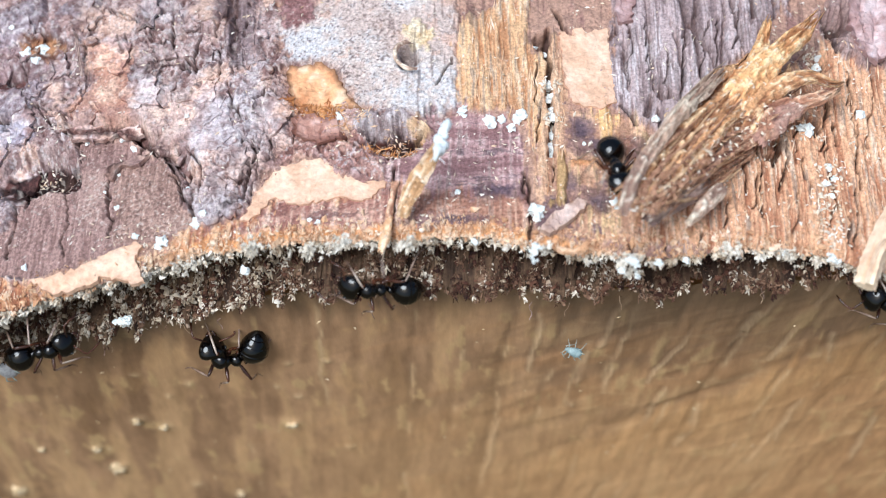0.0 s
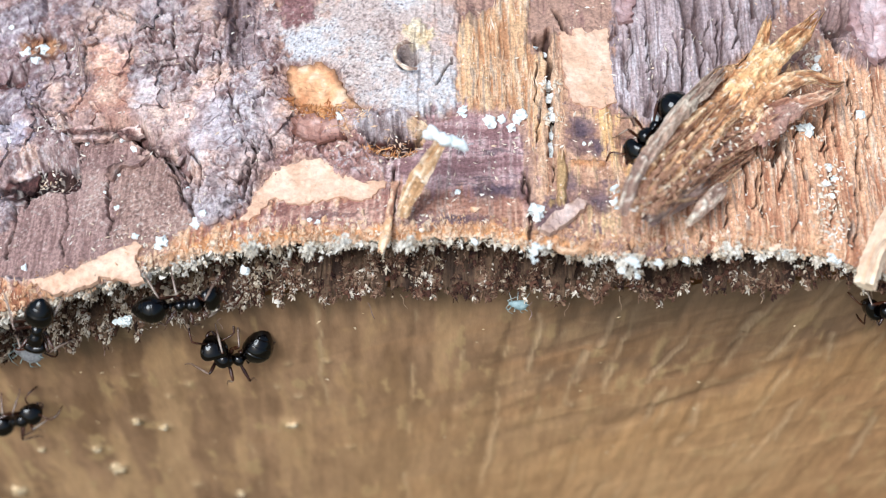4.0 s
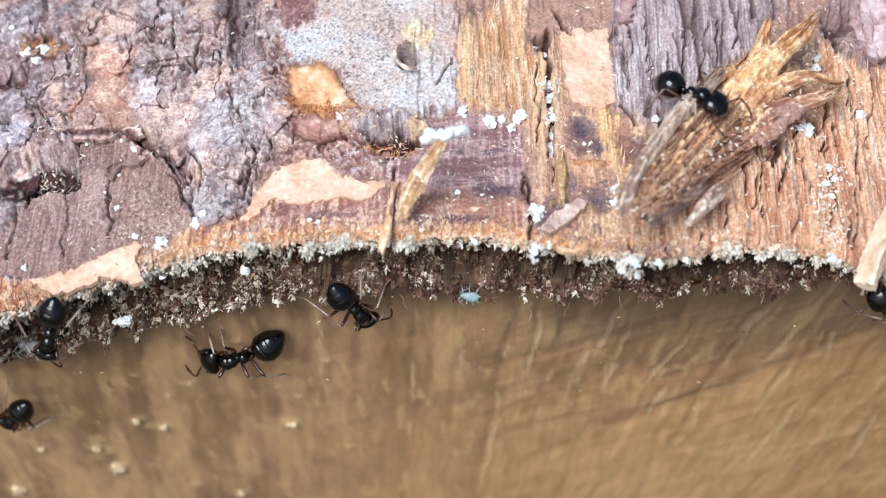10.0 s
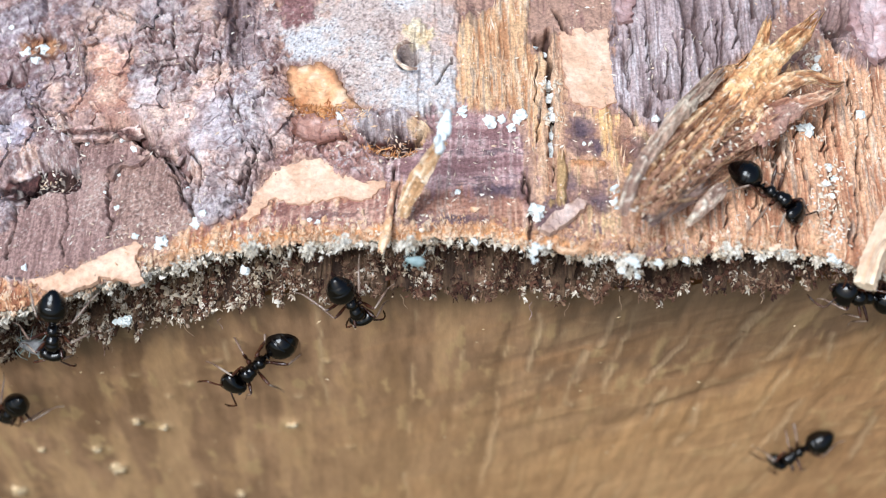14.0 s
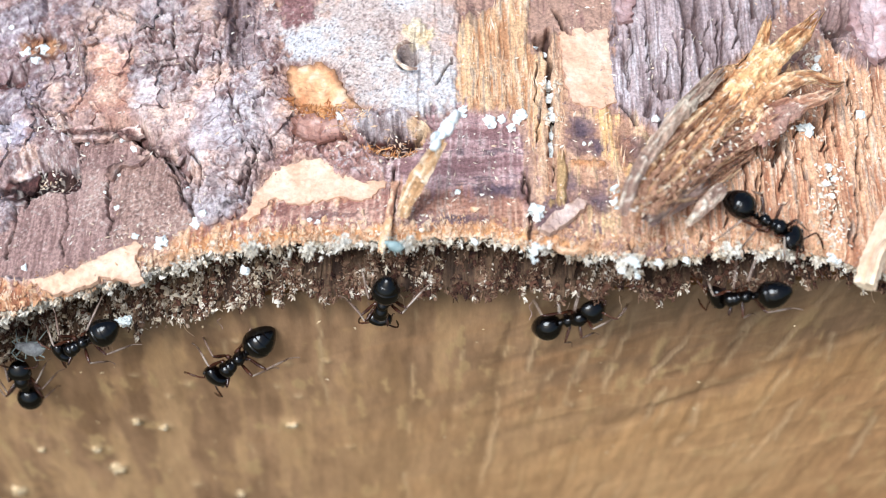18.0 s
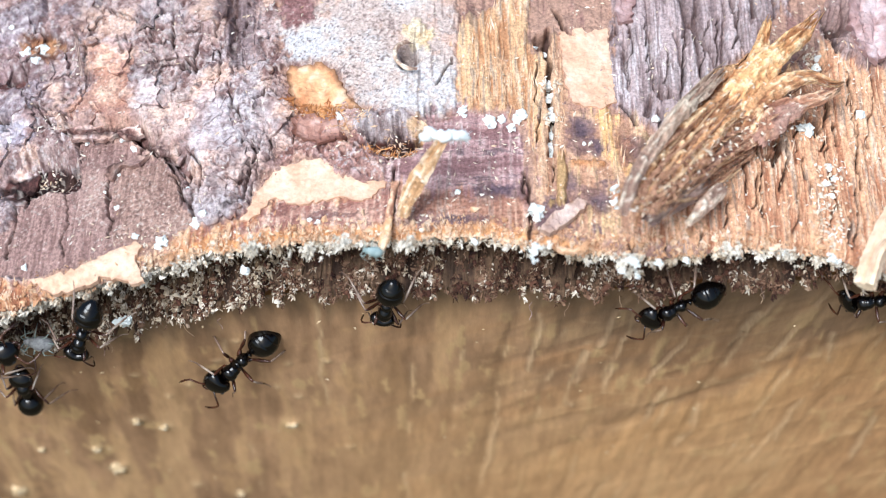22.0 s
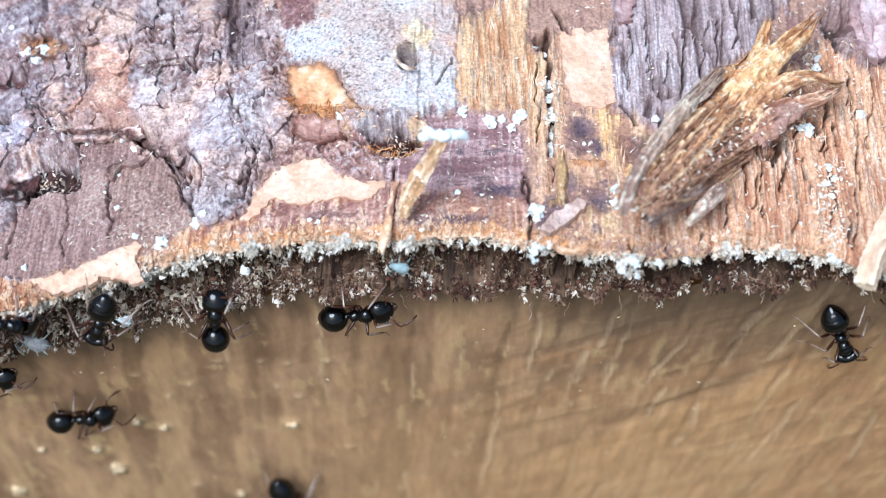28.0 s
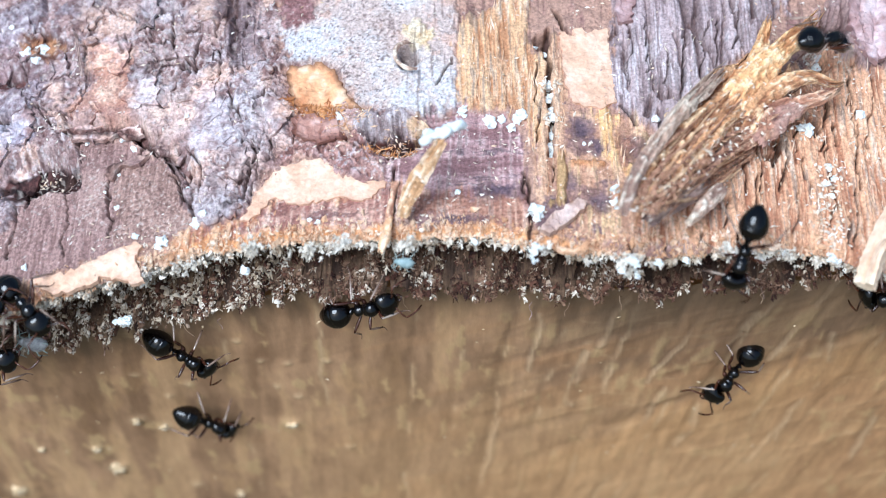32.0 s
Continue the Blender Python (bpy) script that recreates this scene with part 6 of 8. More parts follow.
RIGHT_SIDE = [(4.1, 3.79), (6.53, 7.63), (11.09, 12.2), (15.06, 12.48), (16.06, 15.05), (19.11, 13.25), (23.79, 14.2), (21.2, -0.7), (13.72, -0.88), (8.96, -0.05), (3.21, -0.89)]
BARED = [r["poly"] for r in REGIONS if r["kind"] == "fibre" or r["poly"] == RIGHT_SIDE]
shards("orange_fibre", M_RUST, 650, shred_place, lambda: (rnd.uniform(0.25, 1.3), rnd.uniform(0.015, 0.06), rnd.uniform(0.015, 0.04)), "loose orange fibres on the bared bark")


def near(spots):
    def place():
        s0, v0, w = rnd.choice(spots)
        s, v = rnd.gauss(s0, w), rnd.gauss(v0, w)
        a = rnd.uniform(0, 6.28)
        return bark_pt(s, v, relief(s, v) + 0.06), Vector((math.cos(a), math.sin(a), rnd.uniform(-0.2, 0.4))), Vector((0, 0, 1)) + wild(0.5)
    return place


shards("sawdust", M_DUST, 420, near([(14.93, 5.45, 0.5), (14.66, 4.31, 0.5), (14.73, 3.2, 0.5), (14.18, 2.07, 0.5), (14.66, 1.37, 0.5), (13.93, 8.27, 0.4), (14.9, 13.57, 0.4), (-0.36, 10.75, 0.25), (-0.38, 8.38, 0.25), (-29.47, 6.94, 0.5), (-29.94, 15.59, 0.6)]), lambda: (rnd.uniform(0.12, 0.4), rnd.uniform(0.04, 0.13), rnd.uniform(0.03, 0.1)), "pale frass heaped in the grooves")
shards("orange_fibre", M_AMBER, 150, near([(-9.86, 7.14, 0.3), (-9.36, 7.27, 0.3), (-8.92, 7.25, 0.3), (-8.48, 7.38, 0.3), (-8.04, 7.21, 0.3), (-10.51, 6.71, 0.3)]), shred(0.3, 0.9, 0.02, 0.06), "rust-coloured tufts inside the hollow")
shards("orange_fibre", M_AMBER, 420, near([(-14.91, 10.36, 0.3), (-14.41, 10.0, 0.3), (-13.91, 9.73, 0.3), (-13.42, 9.54, 0.3), (-12.95, 9.74, 0.3), (-12.62, 9.25, 0.3), (-13.56, 8.99, 0.3), (-14.22, 9.35, 0.3)]), shred(0.2, 0.8, 0.02, 0.07), "amber fibres frayed from the orange flake")
shards("orange_fibre", M_RUST, 260, near([(-13.26, 9.01, 0.5), (-11.97, 8.65, 0.5), (-12.26, 7.77, 0.6), (-11.02, 8.87, 0.4), (-9.42, 7.51, 0.4), (-8.48, 7.7, 0.4)]), shred(0.15, 0.6, 0.02, 0.07), "orange frayed fibres below the orange flake")
shards("brown_fibre", M_CHIP, 260, near([(-30.34, 5.9, 0.6), (-29.08, 6.58, 0.6), (-27.83, 7.31, 0.6), (-27.49, 8.64, 0.4), (-25.3, 8.68, 0.6), (-23.2, 7.65, 0.6), (-21.45, 6.38, 0.6), (-30.89, 5.02, 0.6), (-9.41, 7.24, 0.7), (-7.85, 7.36, 0.6)]), shred(0.12, 0.5, 0.02, 0.09), "dark torn shreds along the bark ledges")


def face_dust():
    x, d = rnd.uniform(-36, 26), rnd.uniform(5, 32)
    a = rnd.uniform(0, 6.28)
    return face_pt(x, d, 0.2), Vector((math.cos(a), -0.1, math.sin(a))), Vector((0, -1, 0)) + wild(0.3)


shards("sawdust", M_TAN, 60, face_dust, lambda: (rnd.uniform(0.12, 0.4), rnd.uniform(0.04, 0.1), rnd.uniform(0.02, 0.06)), "pale wood shreds on the cut face")


# ---- ants ----
def loft(rings, n=20):
    """A smooth closed body from rings (x, z, half width, half height, flatness below)."""
    bm = bmesh.new()
    loops = []
    for x, z, w, h in rings:
        loops.append([bm.verts.new((x, w * math.cos(2 * math.pi * i / n), z + h * math.sin(2 * math.pi * i / n))) for i in range(n)])
    for a, b in zip(loops, loops[1:]):
        for i in range(n):
            bm.faces.new((a[i], a[(i + 1) % n], b[(i + 1) % n], b[i]))
    bm.faces.new(loops[0][::-1])
    bm.faces.new(loops[-1])
    bmesh.ops.recalc_face_normals(bm, faces=bm.faces)
    return bm


def tube(bm, path, radii, n=8):
    pts = [Vector(p) for p in path]
    loops = []
    for i, p in enumerate(pts):
        along = (pts[min(i + 1, len(pts) - 1)] - pts[max(i - 1, 0)]).normalized()
        side = along.cross(Vector((0.1, 0.2, 1))).normalized()
        top = side.cross(along)
        loops.append([bm.verts.new(p + (side * math.cos(6.2832 * j / n) + top * math.sin(6.2832 * j / n)) * radii[i]) for j in range(n)])
    for a, b in zip(loops, loops[1:]):
        for i in range(n):
            bm.faces.new((a[i], a[(i + 1) % n], b[(i + 1) % n], b[i]))
    bm.faces.new(loops[0][::-1])
    bm.faces.new(loops[-1])
    bmesh.ops.recalc_face_normals(bm, faces=bm.faces)


HIPS = {}
LEGS = [("front", 0.55, 1.85, 1.5), ("middle", 0.12, -0.15, 2.4), ("hind", -0.32, -2.45, 2.2)]
GASTER = Vector((-0.98, 0, 0.92))
NECK = Vector((0.98, 0, 0.98))


def build_ant():
    ant = new("ant")
    # alitrunk: neck, pronotum, mesonotum, a deep saddle and the propodeum
    rings = [(1.04, 0.92, 0.09, 0.09), (0.98, 0.94, 0.2, 0.19), (0.9, 0.98, 0.32, 0.3), (0.74, 1.03, 0.42, 0.39), (0.56, 1.06, 0.44, 0.42), (0.42, 1.05, 0.4, 0.39), (0.36, 1.04, 0.36, 0.36),
             (0.3, 1.05, 0.37, 0.37), (0.18, 1.02, 0.35, 0.36), (0.05, 0.95, 0.28, 0.29), (-0.02, 0.91, 0.24, 0.24), (-0.08, 0.92, 0.26, 0.27), (-0.2, 0.95, 0.32, 0.35),
             (-0.38, 0.95, 0.34, 0.38), (-0.52, 0.89, 0.29, 0.31), (-0.62, 0.83, 0.2, 0.2), (-0.69, 0.79, 0.1, 0.1)]
    part("thorax", loft(rings, 24), M_ANT, ant, "humped glossy black thorax", smooth=True)
    part("petiole", loft([(-0.62, 0.78, 0.08, 0.07), (-0.74, 0.84, 0.13, 0.13), (-0.8, 0.94, 0.18, 0.28), (-0.85, 0.93, 0.17, 0.25), (-0.95, 0.84, 0.08, 0.08), (-1.04, 0.86, 0.07, 0.07)], 14), M_ANT, ant, smooth=True)
    # gaster: four plates, each overlapping the next, pointed behind; built about its joint
    rings = []
    joints = (0.0, 0.4, 0.64, 0.82, 1.0)
    for k0, k1 in zip(joints, joints[1:]):
        for i in range(11):
            f = i / 10
            k = k0 + (k1 - k0) * (0.01 + 0.98 * f)
            w = 0.78 * math.sin(math.pi * (0.02 + 0.955 * k) ** 0.8) ** 0.66
            step_up = 1.0 - (0.022 * math.exp(-f / 0.12) if k0 > 0 else 0.0) + 0.008 * f
            rings.append((0.02 - 1.98 * k, 0.04 + 0.12 * math.sin(math.pi * k), w * step_up + 0.015, w * 0.9 * step_up + 0.015))
    g = part("gaster", loft(rings, 32), M_ANT, ant, "glossy black gaster of overlapping plates", smooth=True)
    g.location = GASTER * MM
    # head: broad and hollowed behind, narrowing to the jaws; built about the neck
    rings = [(-0.02, 0.0, 0.12, 0.12), (0.0, 0.0, 0.44, 0.26), (0.08, 0.02, 0.61, 0.36), (0.2, 0.03, 0.69, 0.42), (0.36, 0.02, 0.73, 0.45), (0.55, -0.01, 0.71, 0.44), (0.74, -0.05, 0.65, 0.4),
             (0.92, -0.1, 0.55, 0.34), (1.06, -0.16, 0.44, 0.27), (1.15, -0.2, 0.32, 0.19), (1.2, -0.23, 0.2, 0.1)]
    bm = loft(rings, 28)
    for p in bm.verts:
        if p.co.x < 0.3:
            p.co.x += 0.12 * math.exp(-(p.co.y / 0.24) ** 2) * (0.3 - p.co.x) / 0.3
        elif p.co.z > 0.1:
            p.co.z += 0.03 * math.exp(-(p.co.y / 0.12) ** 2) * max(0.0, p.co.x - 0.5)
    head = part("head", bm, M_ANT, ant, "heart-shaped glossy black head", smooth=True)
    head.location = NECK * MM
    for sy in (-1, 1):
        bm = bmesh.new()
        bmesh.ops.create_icosphere(bm, subdivisions=2, radius=1.0)
        bmesh.ops.scale(bm, verts=bm.verts, vec=(0.14, 0.07, 0.12))
        bmesh.ops.translate(bm, verts=bm.verts, vec=(0.6, 0.62 * sy, 0.14))
        part("eye", bm, M_EYE, head, smooth=True)
        bm = bmesh.new()
        tube(bm, [(1.08, 0.22 * sy, -0.24), (1.22, 0.2 * sy, -0.28), (1.36, 0.1 * sy, -0.31), (1.42, -0.02 * sy, -0.32)], [0.08, 0.09, 0.06, 0.02])
        part("mandible", bm, M_LEG, head, smooth=True)
        bm = bmesh.new()
        path = [(0.9, 0.2 * sy, 0.06), (1.05, 0.55 * sy, 0.2), (1.2, 0.92 * sy, 0.25), (1.3, 1.08 * sy, 0.22), (1.62, 1.12 * sy, 0.05), (1.95, 1.08 * sy, -0.15), (2.2, 1.0 * sy, -0.35)]
        tube(bm, path, [0.05, 0.045, 0.055, 0.05, 0.055, 0.06, 0.035])
        part("antenna", bm, M_LEG, head, "elbowed antenna", smooth=True)
    for name, hx, fx, fy in LEGS:
        for sy in (-1, 1):
            hip = Vector((hx, 0.2 * sy, 0.72))
            foot = Vector((fx, fy * sy, 0.0)) - hip
            flat = Vector((foot.x, foot.y, 0))
            knee = flat * 0.44 + Vector((0, 0, 0.62))
            ankle = flat * 0.8 + Vector((0, 0, -0.5))
            bm = bmesh.new()
            tube(bm, [(0, 0, 0), flat * 0.08 + Vector((0, 0, -0.05)), flat * 0.13 + Vector((0, 0, -0.02)), flat * 0.17 + Vector((0, 0, 0.06)), flat * 0.28 + Vector((0, 0, 0.32)), flat * 0.38 + Vector((0, 0, 0.52)), knee],
                 [0.14, 0.13, 0.07, 0.08, 0.105, 0.08, 0.05])
            leg = part("leg", bm, M_LEG, ant, "dark red-brown leg", smooth=True)
            bm = bmesh.new()
            tube(bm, [knee.lerp(flat * 0.4 + Vector((0, 0, 0.6)), 0.3), knee.lerp(ankle, 0.06), knee.lerp(ankle, 0.3), knee.lerp(ankle, 0.7), ankle], [0.03, 0.048, 0.064, 0.06, 0.042])
            part("tibia", bm, M_SHIN, leg, smooth=True)
            bm = bmesh.new()
            path, radii = [ankle.lerp(ankle * 0.98, 0.5)], [0.03]
            for j in range(1, 6):
                q = ankle.lerp(foot, j / 5) + Vector((0, 0, -0.05 * math.sin(math.pi * j / 5)))
                path += [q.lerp(path[-1], 0.25), q]
                radii += [0.034 - 0.002 * j, 0.024 - 0.001 * j]
            tube(bm, path, radii, 6)
            part("tarsus", bm, M_SHIN, leg, smooth=True)
            leg.location = hip * MM
            HIPS[(name, sy)] = hip
    return tagged(ant, "shiny black ant", "ant", "ants on the log")


ANT_LABELS = ["shiny black ant on the cut face, its gaster curled at first",
              "shiny black ant tending the torn bark edge beside an aphid",
              "shiny black ant at the bark edge near a white crumb",
              "shiny black ant wandering low on the cut face",
              "shiny black ant half hidden on the bark edge",
              "shiny black ant climbing from the cut face over the bark",
              "shiny black ant waiting on the cut face",
              "shiny black ant running down the mauve bark",
              "shiny black ant walking round the big splinter",
              "shiny black ant under the pale stick at the edge",
              "shiny black ant roaming on the brown cut face",
              "shiny black ant coming down the orange bark fibres"]
first = build_ant()
ANTS = [first] + [copy_thing(first, Matrix()) for _ in ANT_LABELS[1:]]
for ob, lab in zip(ANTS, ANT_LABELS):
    tagged(ob, lab)
first.scale = (1.15, 1.15, 1.15)  # the largest worker


# ---- aphids ----
def build_aphid(mat, label):
    ob = new("aphid")
    part("abdomen", loft([(-0.62, 0.3, 0.08, 0.07), (-0.5, 0.32, 0.27, 0.2), (-0.25, 0.35, 0.38, 0.28), (0.05, 0.35, 0.34, 0.26), (0.25, 0.33, 0.25, 0.2), (0.4, 0.31, 0.2, 0.16)], 16), mat, ob, smooth=True)
    part("head", loft([(0.36, 0.31, 0.17, 0.14), (0.48, 0.31, 0.19, 0.14), (0.6, 0.3, 0.13, 0.1), (0.64, 0.3, 0.06, 0.05)], 12), mat, ob, smooth=True)
    for sy in (-1, 1):
        bm = bmesh.new()
        tube(bm, [(0.6, 0.08 * sy, 0.34), (0.75, 0.3 * sy, 0.45), (0.5, 0.55 * sy, 0.5), (0.2, 0.7 * sy, 0.45)], [0.03, 0.025, 0.02, 0.012], 6)
        part("antenna", bm, M_PALE_LEG, ob, smooth=True)
        for hx, fx, fy in ((0.35, 0.7, 0.62), (0.15, 0.15, 0.8), (0.0, -0.6, 0.8)):
            bm = bmesh.new()
            tube(bm, [(hx, 0.15 * sy, 0.25), (hx + (fx - hx) * 0.5, fy * 0.6 * sy, 0.5), (fx, fy * sy, 0.0)], [0.035, 0.03, 0.018], 6)
            part("leg", bm, M_PALE_LEG, ob, smooth=True)
        bm = bmesh.new()
        tube(bm, [(-0.4, 0.18 * sy, 0.45), (-0.68, 0.24 * sy, 0.55)], [0.035, 0.025], 6)
        part("siphon", bm, M_PALE_LEG, ob, smooth=True)
    return tagged(ob, label, "aphid", "aphids on the log")


APHID = build_aphid(M_APHID, "small blue-green aphid crawling along the bark edge")
GREY_APHID = build_aphid(M_GREY_APHID, "small grey aphid on the torn bark edge")
for kid in APHID.children:
    kid.data.transform(Matrix.Scale(0.85, 4))
for kid in GREY_APHID.children:
    kid.data.transform(Matrix.Scale(1.35, 4))

# ---- the white tuft that turns on the tip of the small splinter ----
tuft = tagged(new("white_tuft"), "white woolly tuft swinging on a splinter's tip", "tuft")
rr = random.Random(5)
bm = bmesh.new()
for i in range(9):
    k = i / 8 - 0.5
    m = Matrix.Translation((2.0 * k + rr.uniform(-0.1, 0.1), rr.uniform(-0.14, 0.14), rr.uniform(-0.14, 0.14))) @ Euler((rr.uniform(0, 3), rr.uniform(0, 3), 0)).to_matrix().to_4x4() @ Matrix.Diagonal((rr.uniform(0.3, 0.46), rr.uniform(0.2, 0.34), rr.uniform(0.2, 0.36), 1))
    bmesh.ops.create_icosphere(bm, subdivisions=2, radius=1.0, matrix=m)
for p in bm.verts:
    p.co += 0.12 * Vector((noise.noise(p.co * 3), noise.noise(p.co * 3 + Vector((7, 0, 0))), noise.noise(p.co * 3 + Vector((0, 7, 0)))))
part("wool", bm, M_FLUFF, tuft, smooth=True)
bm = bmesh.new()
for i in range(26):
    k = rr.uniform(-1.1, 1.1)
    a = rr.uniform(0, 6.28)
    d = Vector((rr.uniform(-0.3, 0.3) + (0.4 if abs(k) > 0.9 else 0) * (1 if k > 0 else -1), math.cos(a), math.sin(a))) * rr.uniform(0.3, 0.6)
    tube(bm, [(k, 0, 0), Vector((k, 0, 0)) + d * 0.6, Vector((k, 0, 0)) + d + Vector((0, 0, -0.05))], [0.03, 0.025, 0.012], 5)
part("hairs", bm, M_FLUFF, tuft, smooth=True)


# ---- what moves ----
MIDDLE = Vector((-0.23, 0, 0.95)) * MM      # the middle of an ant's body over its feet


def on_bark(s, v, turn, lift=0.0, pitch=0.0, middle=MIDDLE):
    """A pose on the bark: 0 degrees looks across to +x, 90 along the log."""
    a = s / R
    return standing(bark_pt(s, v, 1.2 + lift) * MM, Vector((math.sin(a), 0, math.cos(a))), Vector((0, 1, 0)), turn, pitch, middle)


def on_face(x, d, turn, lift=0.0, pitch=0.0, middle=MIDDLE):
    """A pose on the cut face: 0 degrees looks across to +x, 90 upwards. The back leans a little to the sky."""
    return standing(face_pt(x, d, 1.1 + lift) * MM, Vector((0, -1, 0.45)).normalized(), Vector((0, 0.45, 1)).normalized(), turn, pitch, middle)


def standing(p, up, along, turn, pitch, middle):
    across = along.cross(up)
    f = across * math.cos(radians(turn)) + along * math.sin(radians(turn))
    f, up = f * math.cos(radians(pitch)) + up * math.sin(radians(pitch)), up * math.cos(radians(pitch)) - f * math.sin(radians(pitch))
    left = up.cross(f)
    m = Matrix(((f.x, left.x, up.x, 0), (f.y, left.y, up.y, 0), (f.z, left.z, up.z, 0), (0, 0, 0, 1)))
    return Matrix.Translation(p - m.to_3x3() @ middle) @ m


def pose_at(row, middle=MIDDLE):
    """Row: seconds, bark or face, two places in mm, heading, then lift and pitch where they differ from nought."""
    t, where, a, b, turn = row[:5]
    lift, pitch = row[5] if len(row) > 5 else 0.0, row[6] if len(row) > 6 else 0.0
    return (on_bark if where == "b" else on_face)(a, b, turn, lift, pitch, middle)


def crawl(ob, rows, seed, legs=True, bends=()):
    """Key an animal along its rows; its legs step in two tripods as it goes, its head nods now and then."""
    full = []
    for r in rows:
        m = pose_at(r, MIDDLE * ob.scale.x if legs else Vector((0, 0, 0.3)) * MM)
        if full:
            t0, m0 = full[-1]
            q0, q1 = m0.to_quaternion(), m.to_quaternion()
            if q0.dot(q1) < 0:
                q1.negate()
            turn = 2 * math.acos(max(-1, min(1, q0.dot(q1))))
            n = int(turn / radians(70))
            for i in range(n):
                k = (i + 1) / (n + 1)
                full.append((t0 + (r[0] - t0) * k, Matrix.Translation(m0.translation.lerp(m.translation, k)) @ q0.slerp(q1, k).to_matrix().to_4x4()))
        full.append((r[0], m))
    walk(ob, full)
    if not legs:
        return
    rr = random.Random(seed)
    times, far = [t for t, _ in full], [0.0]
    for (t0, m0), (t1, m1) in zip(full, full[1:]):
        far.append(far[-1] + (m1.translation - m0.translation).length / MM + 1.2 * m0.to_quaternion().rotation_difference(m1.to_quaternion()).angle % 3.1)
    kids = {}
    for k in ob.children:
        kids.setdefault(k.name.split(".")[0], []).append(k)
    spots = [(n, hx, sy) for n, hx, _, _ in LEGS for sy in (-1, 1)]
    for name, hx, sy in spots:
        hip = HIPS[(name, sy)] * MM
        leg = min(kids["leg"], key=lambda o: (o.location - hip).length)
        phase = math.pi * ((0 if name == "middle" else 1) + (0 if sy > 0 else 1))
        rest, lean = rr.uniform(-9, 9), rr.uniform(-5, 5)
        rows_l, last = [], None
        for i in range(int(32 / 0.1) + 1):
            t = i * 0.1
            d = float(np.interp(t, times, far))
            swing = rest + 17 * math.sin(2 * math.pi * d / 2.4 + phase) * sy
            rise = lean + 7 * max(0, math.cos(2 * math.pi * d / 2.4 + phase))
            now = (round(swing, 1), round(rise, 1))
            if now != last or t > 31.95:
                if last is not None and rows_l and rows_l[-1][0] < t - 0.15:
                    rows_l.append((t - 0.1, rows_l[-1][1]))
                rows_l.append((t, Matrix.Translation(hip) @ Euler((radians(rise * sy), 0, radians(swing))).to_matrix().to_4x4()))
                last = now
        walk(leg, rows_l)
    bend = bends or [(0.0, 0, 0), (32.0, 0, 0)]
    bt, bg, bh = [b[0] for b in bend], [b[1] for b in bend], [b[2] for b in bend]
    head_rows, gaster_rows = [], []
    t = 0.0
    while t < 32.01:
        head_rows.append((t, Matrix.Translation(NECK * MM) @ Euler((0, radians(rr.uniform(16, 32)), radians(float(np.interp(t, bt, bh)) + rr.uniform(-10, 10)))).to_matrix().to_4x4()))
        gaster_rows.append((t, Matrix.Translation(GASTER * MM) @ Euler((0, radians(rr.uniform(-6, 4)), radians(float(np.interp(t, bt, bg)) + rr.uniform(-4, 4)))).to_matrix().to_4x4()))
        t += 0.8
    walk(kids["head"][0], head_rows)
    walk(kids["gaster"][0], gaster_rows)


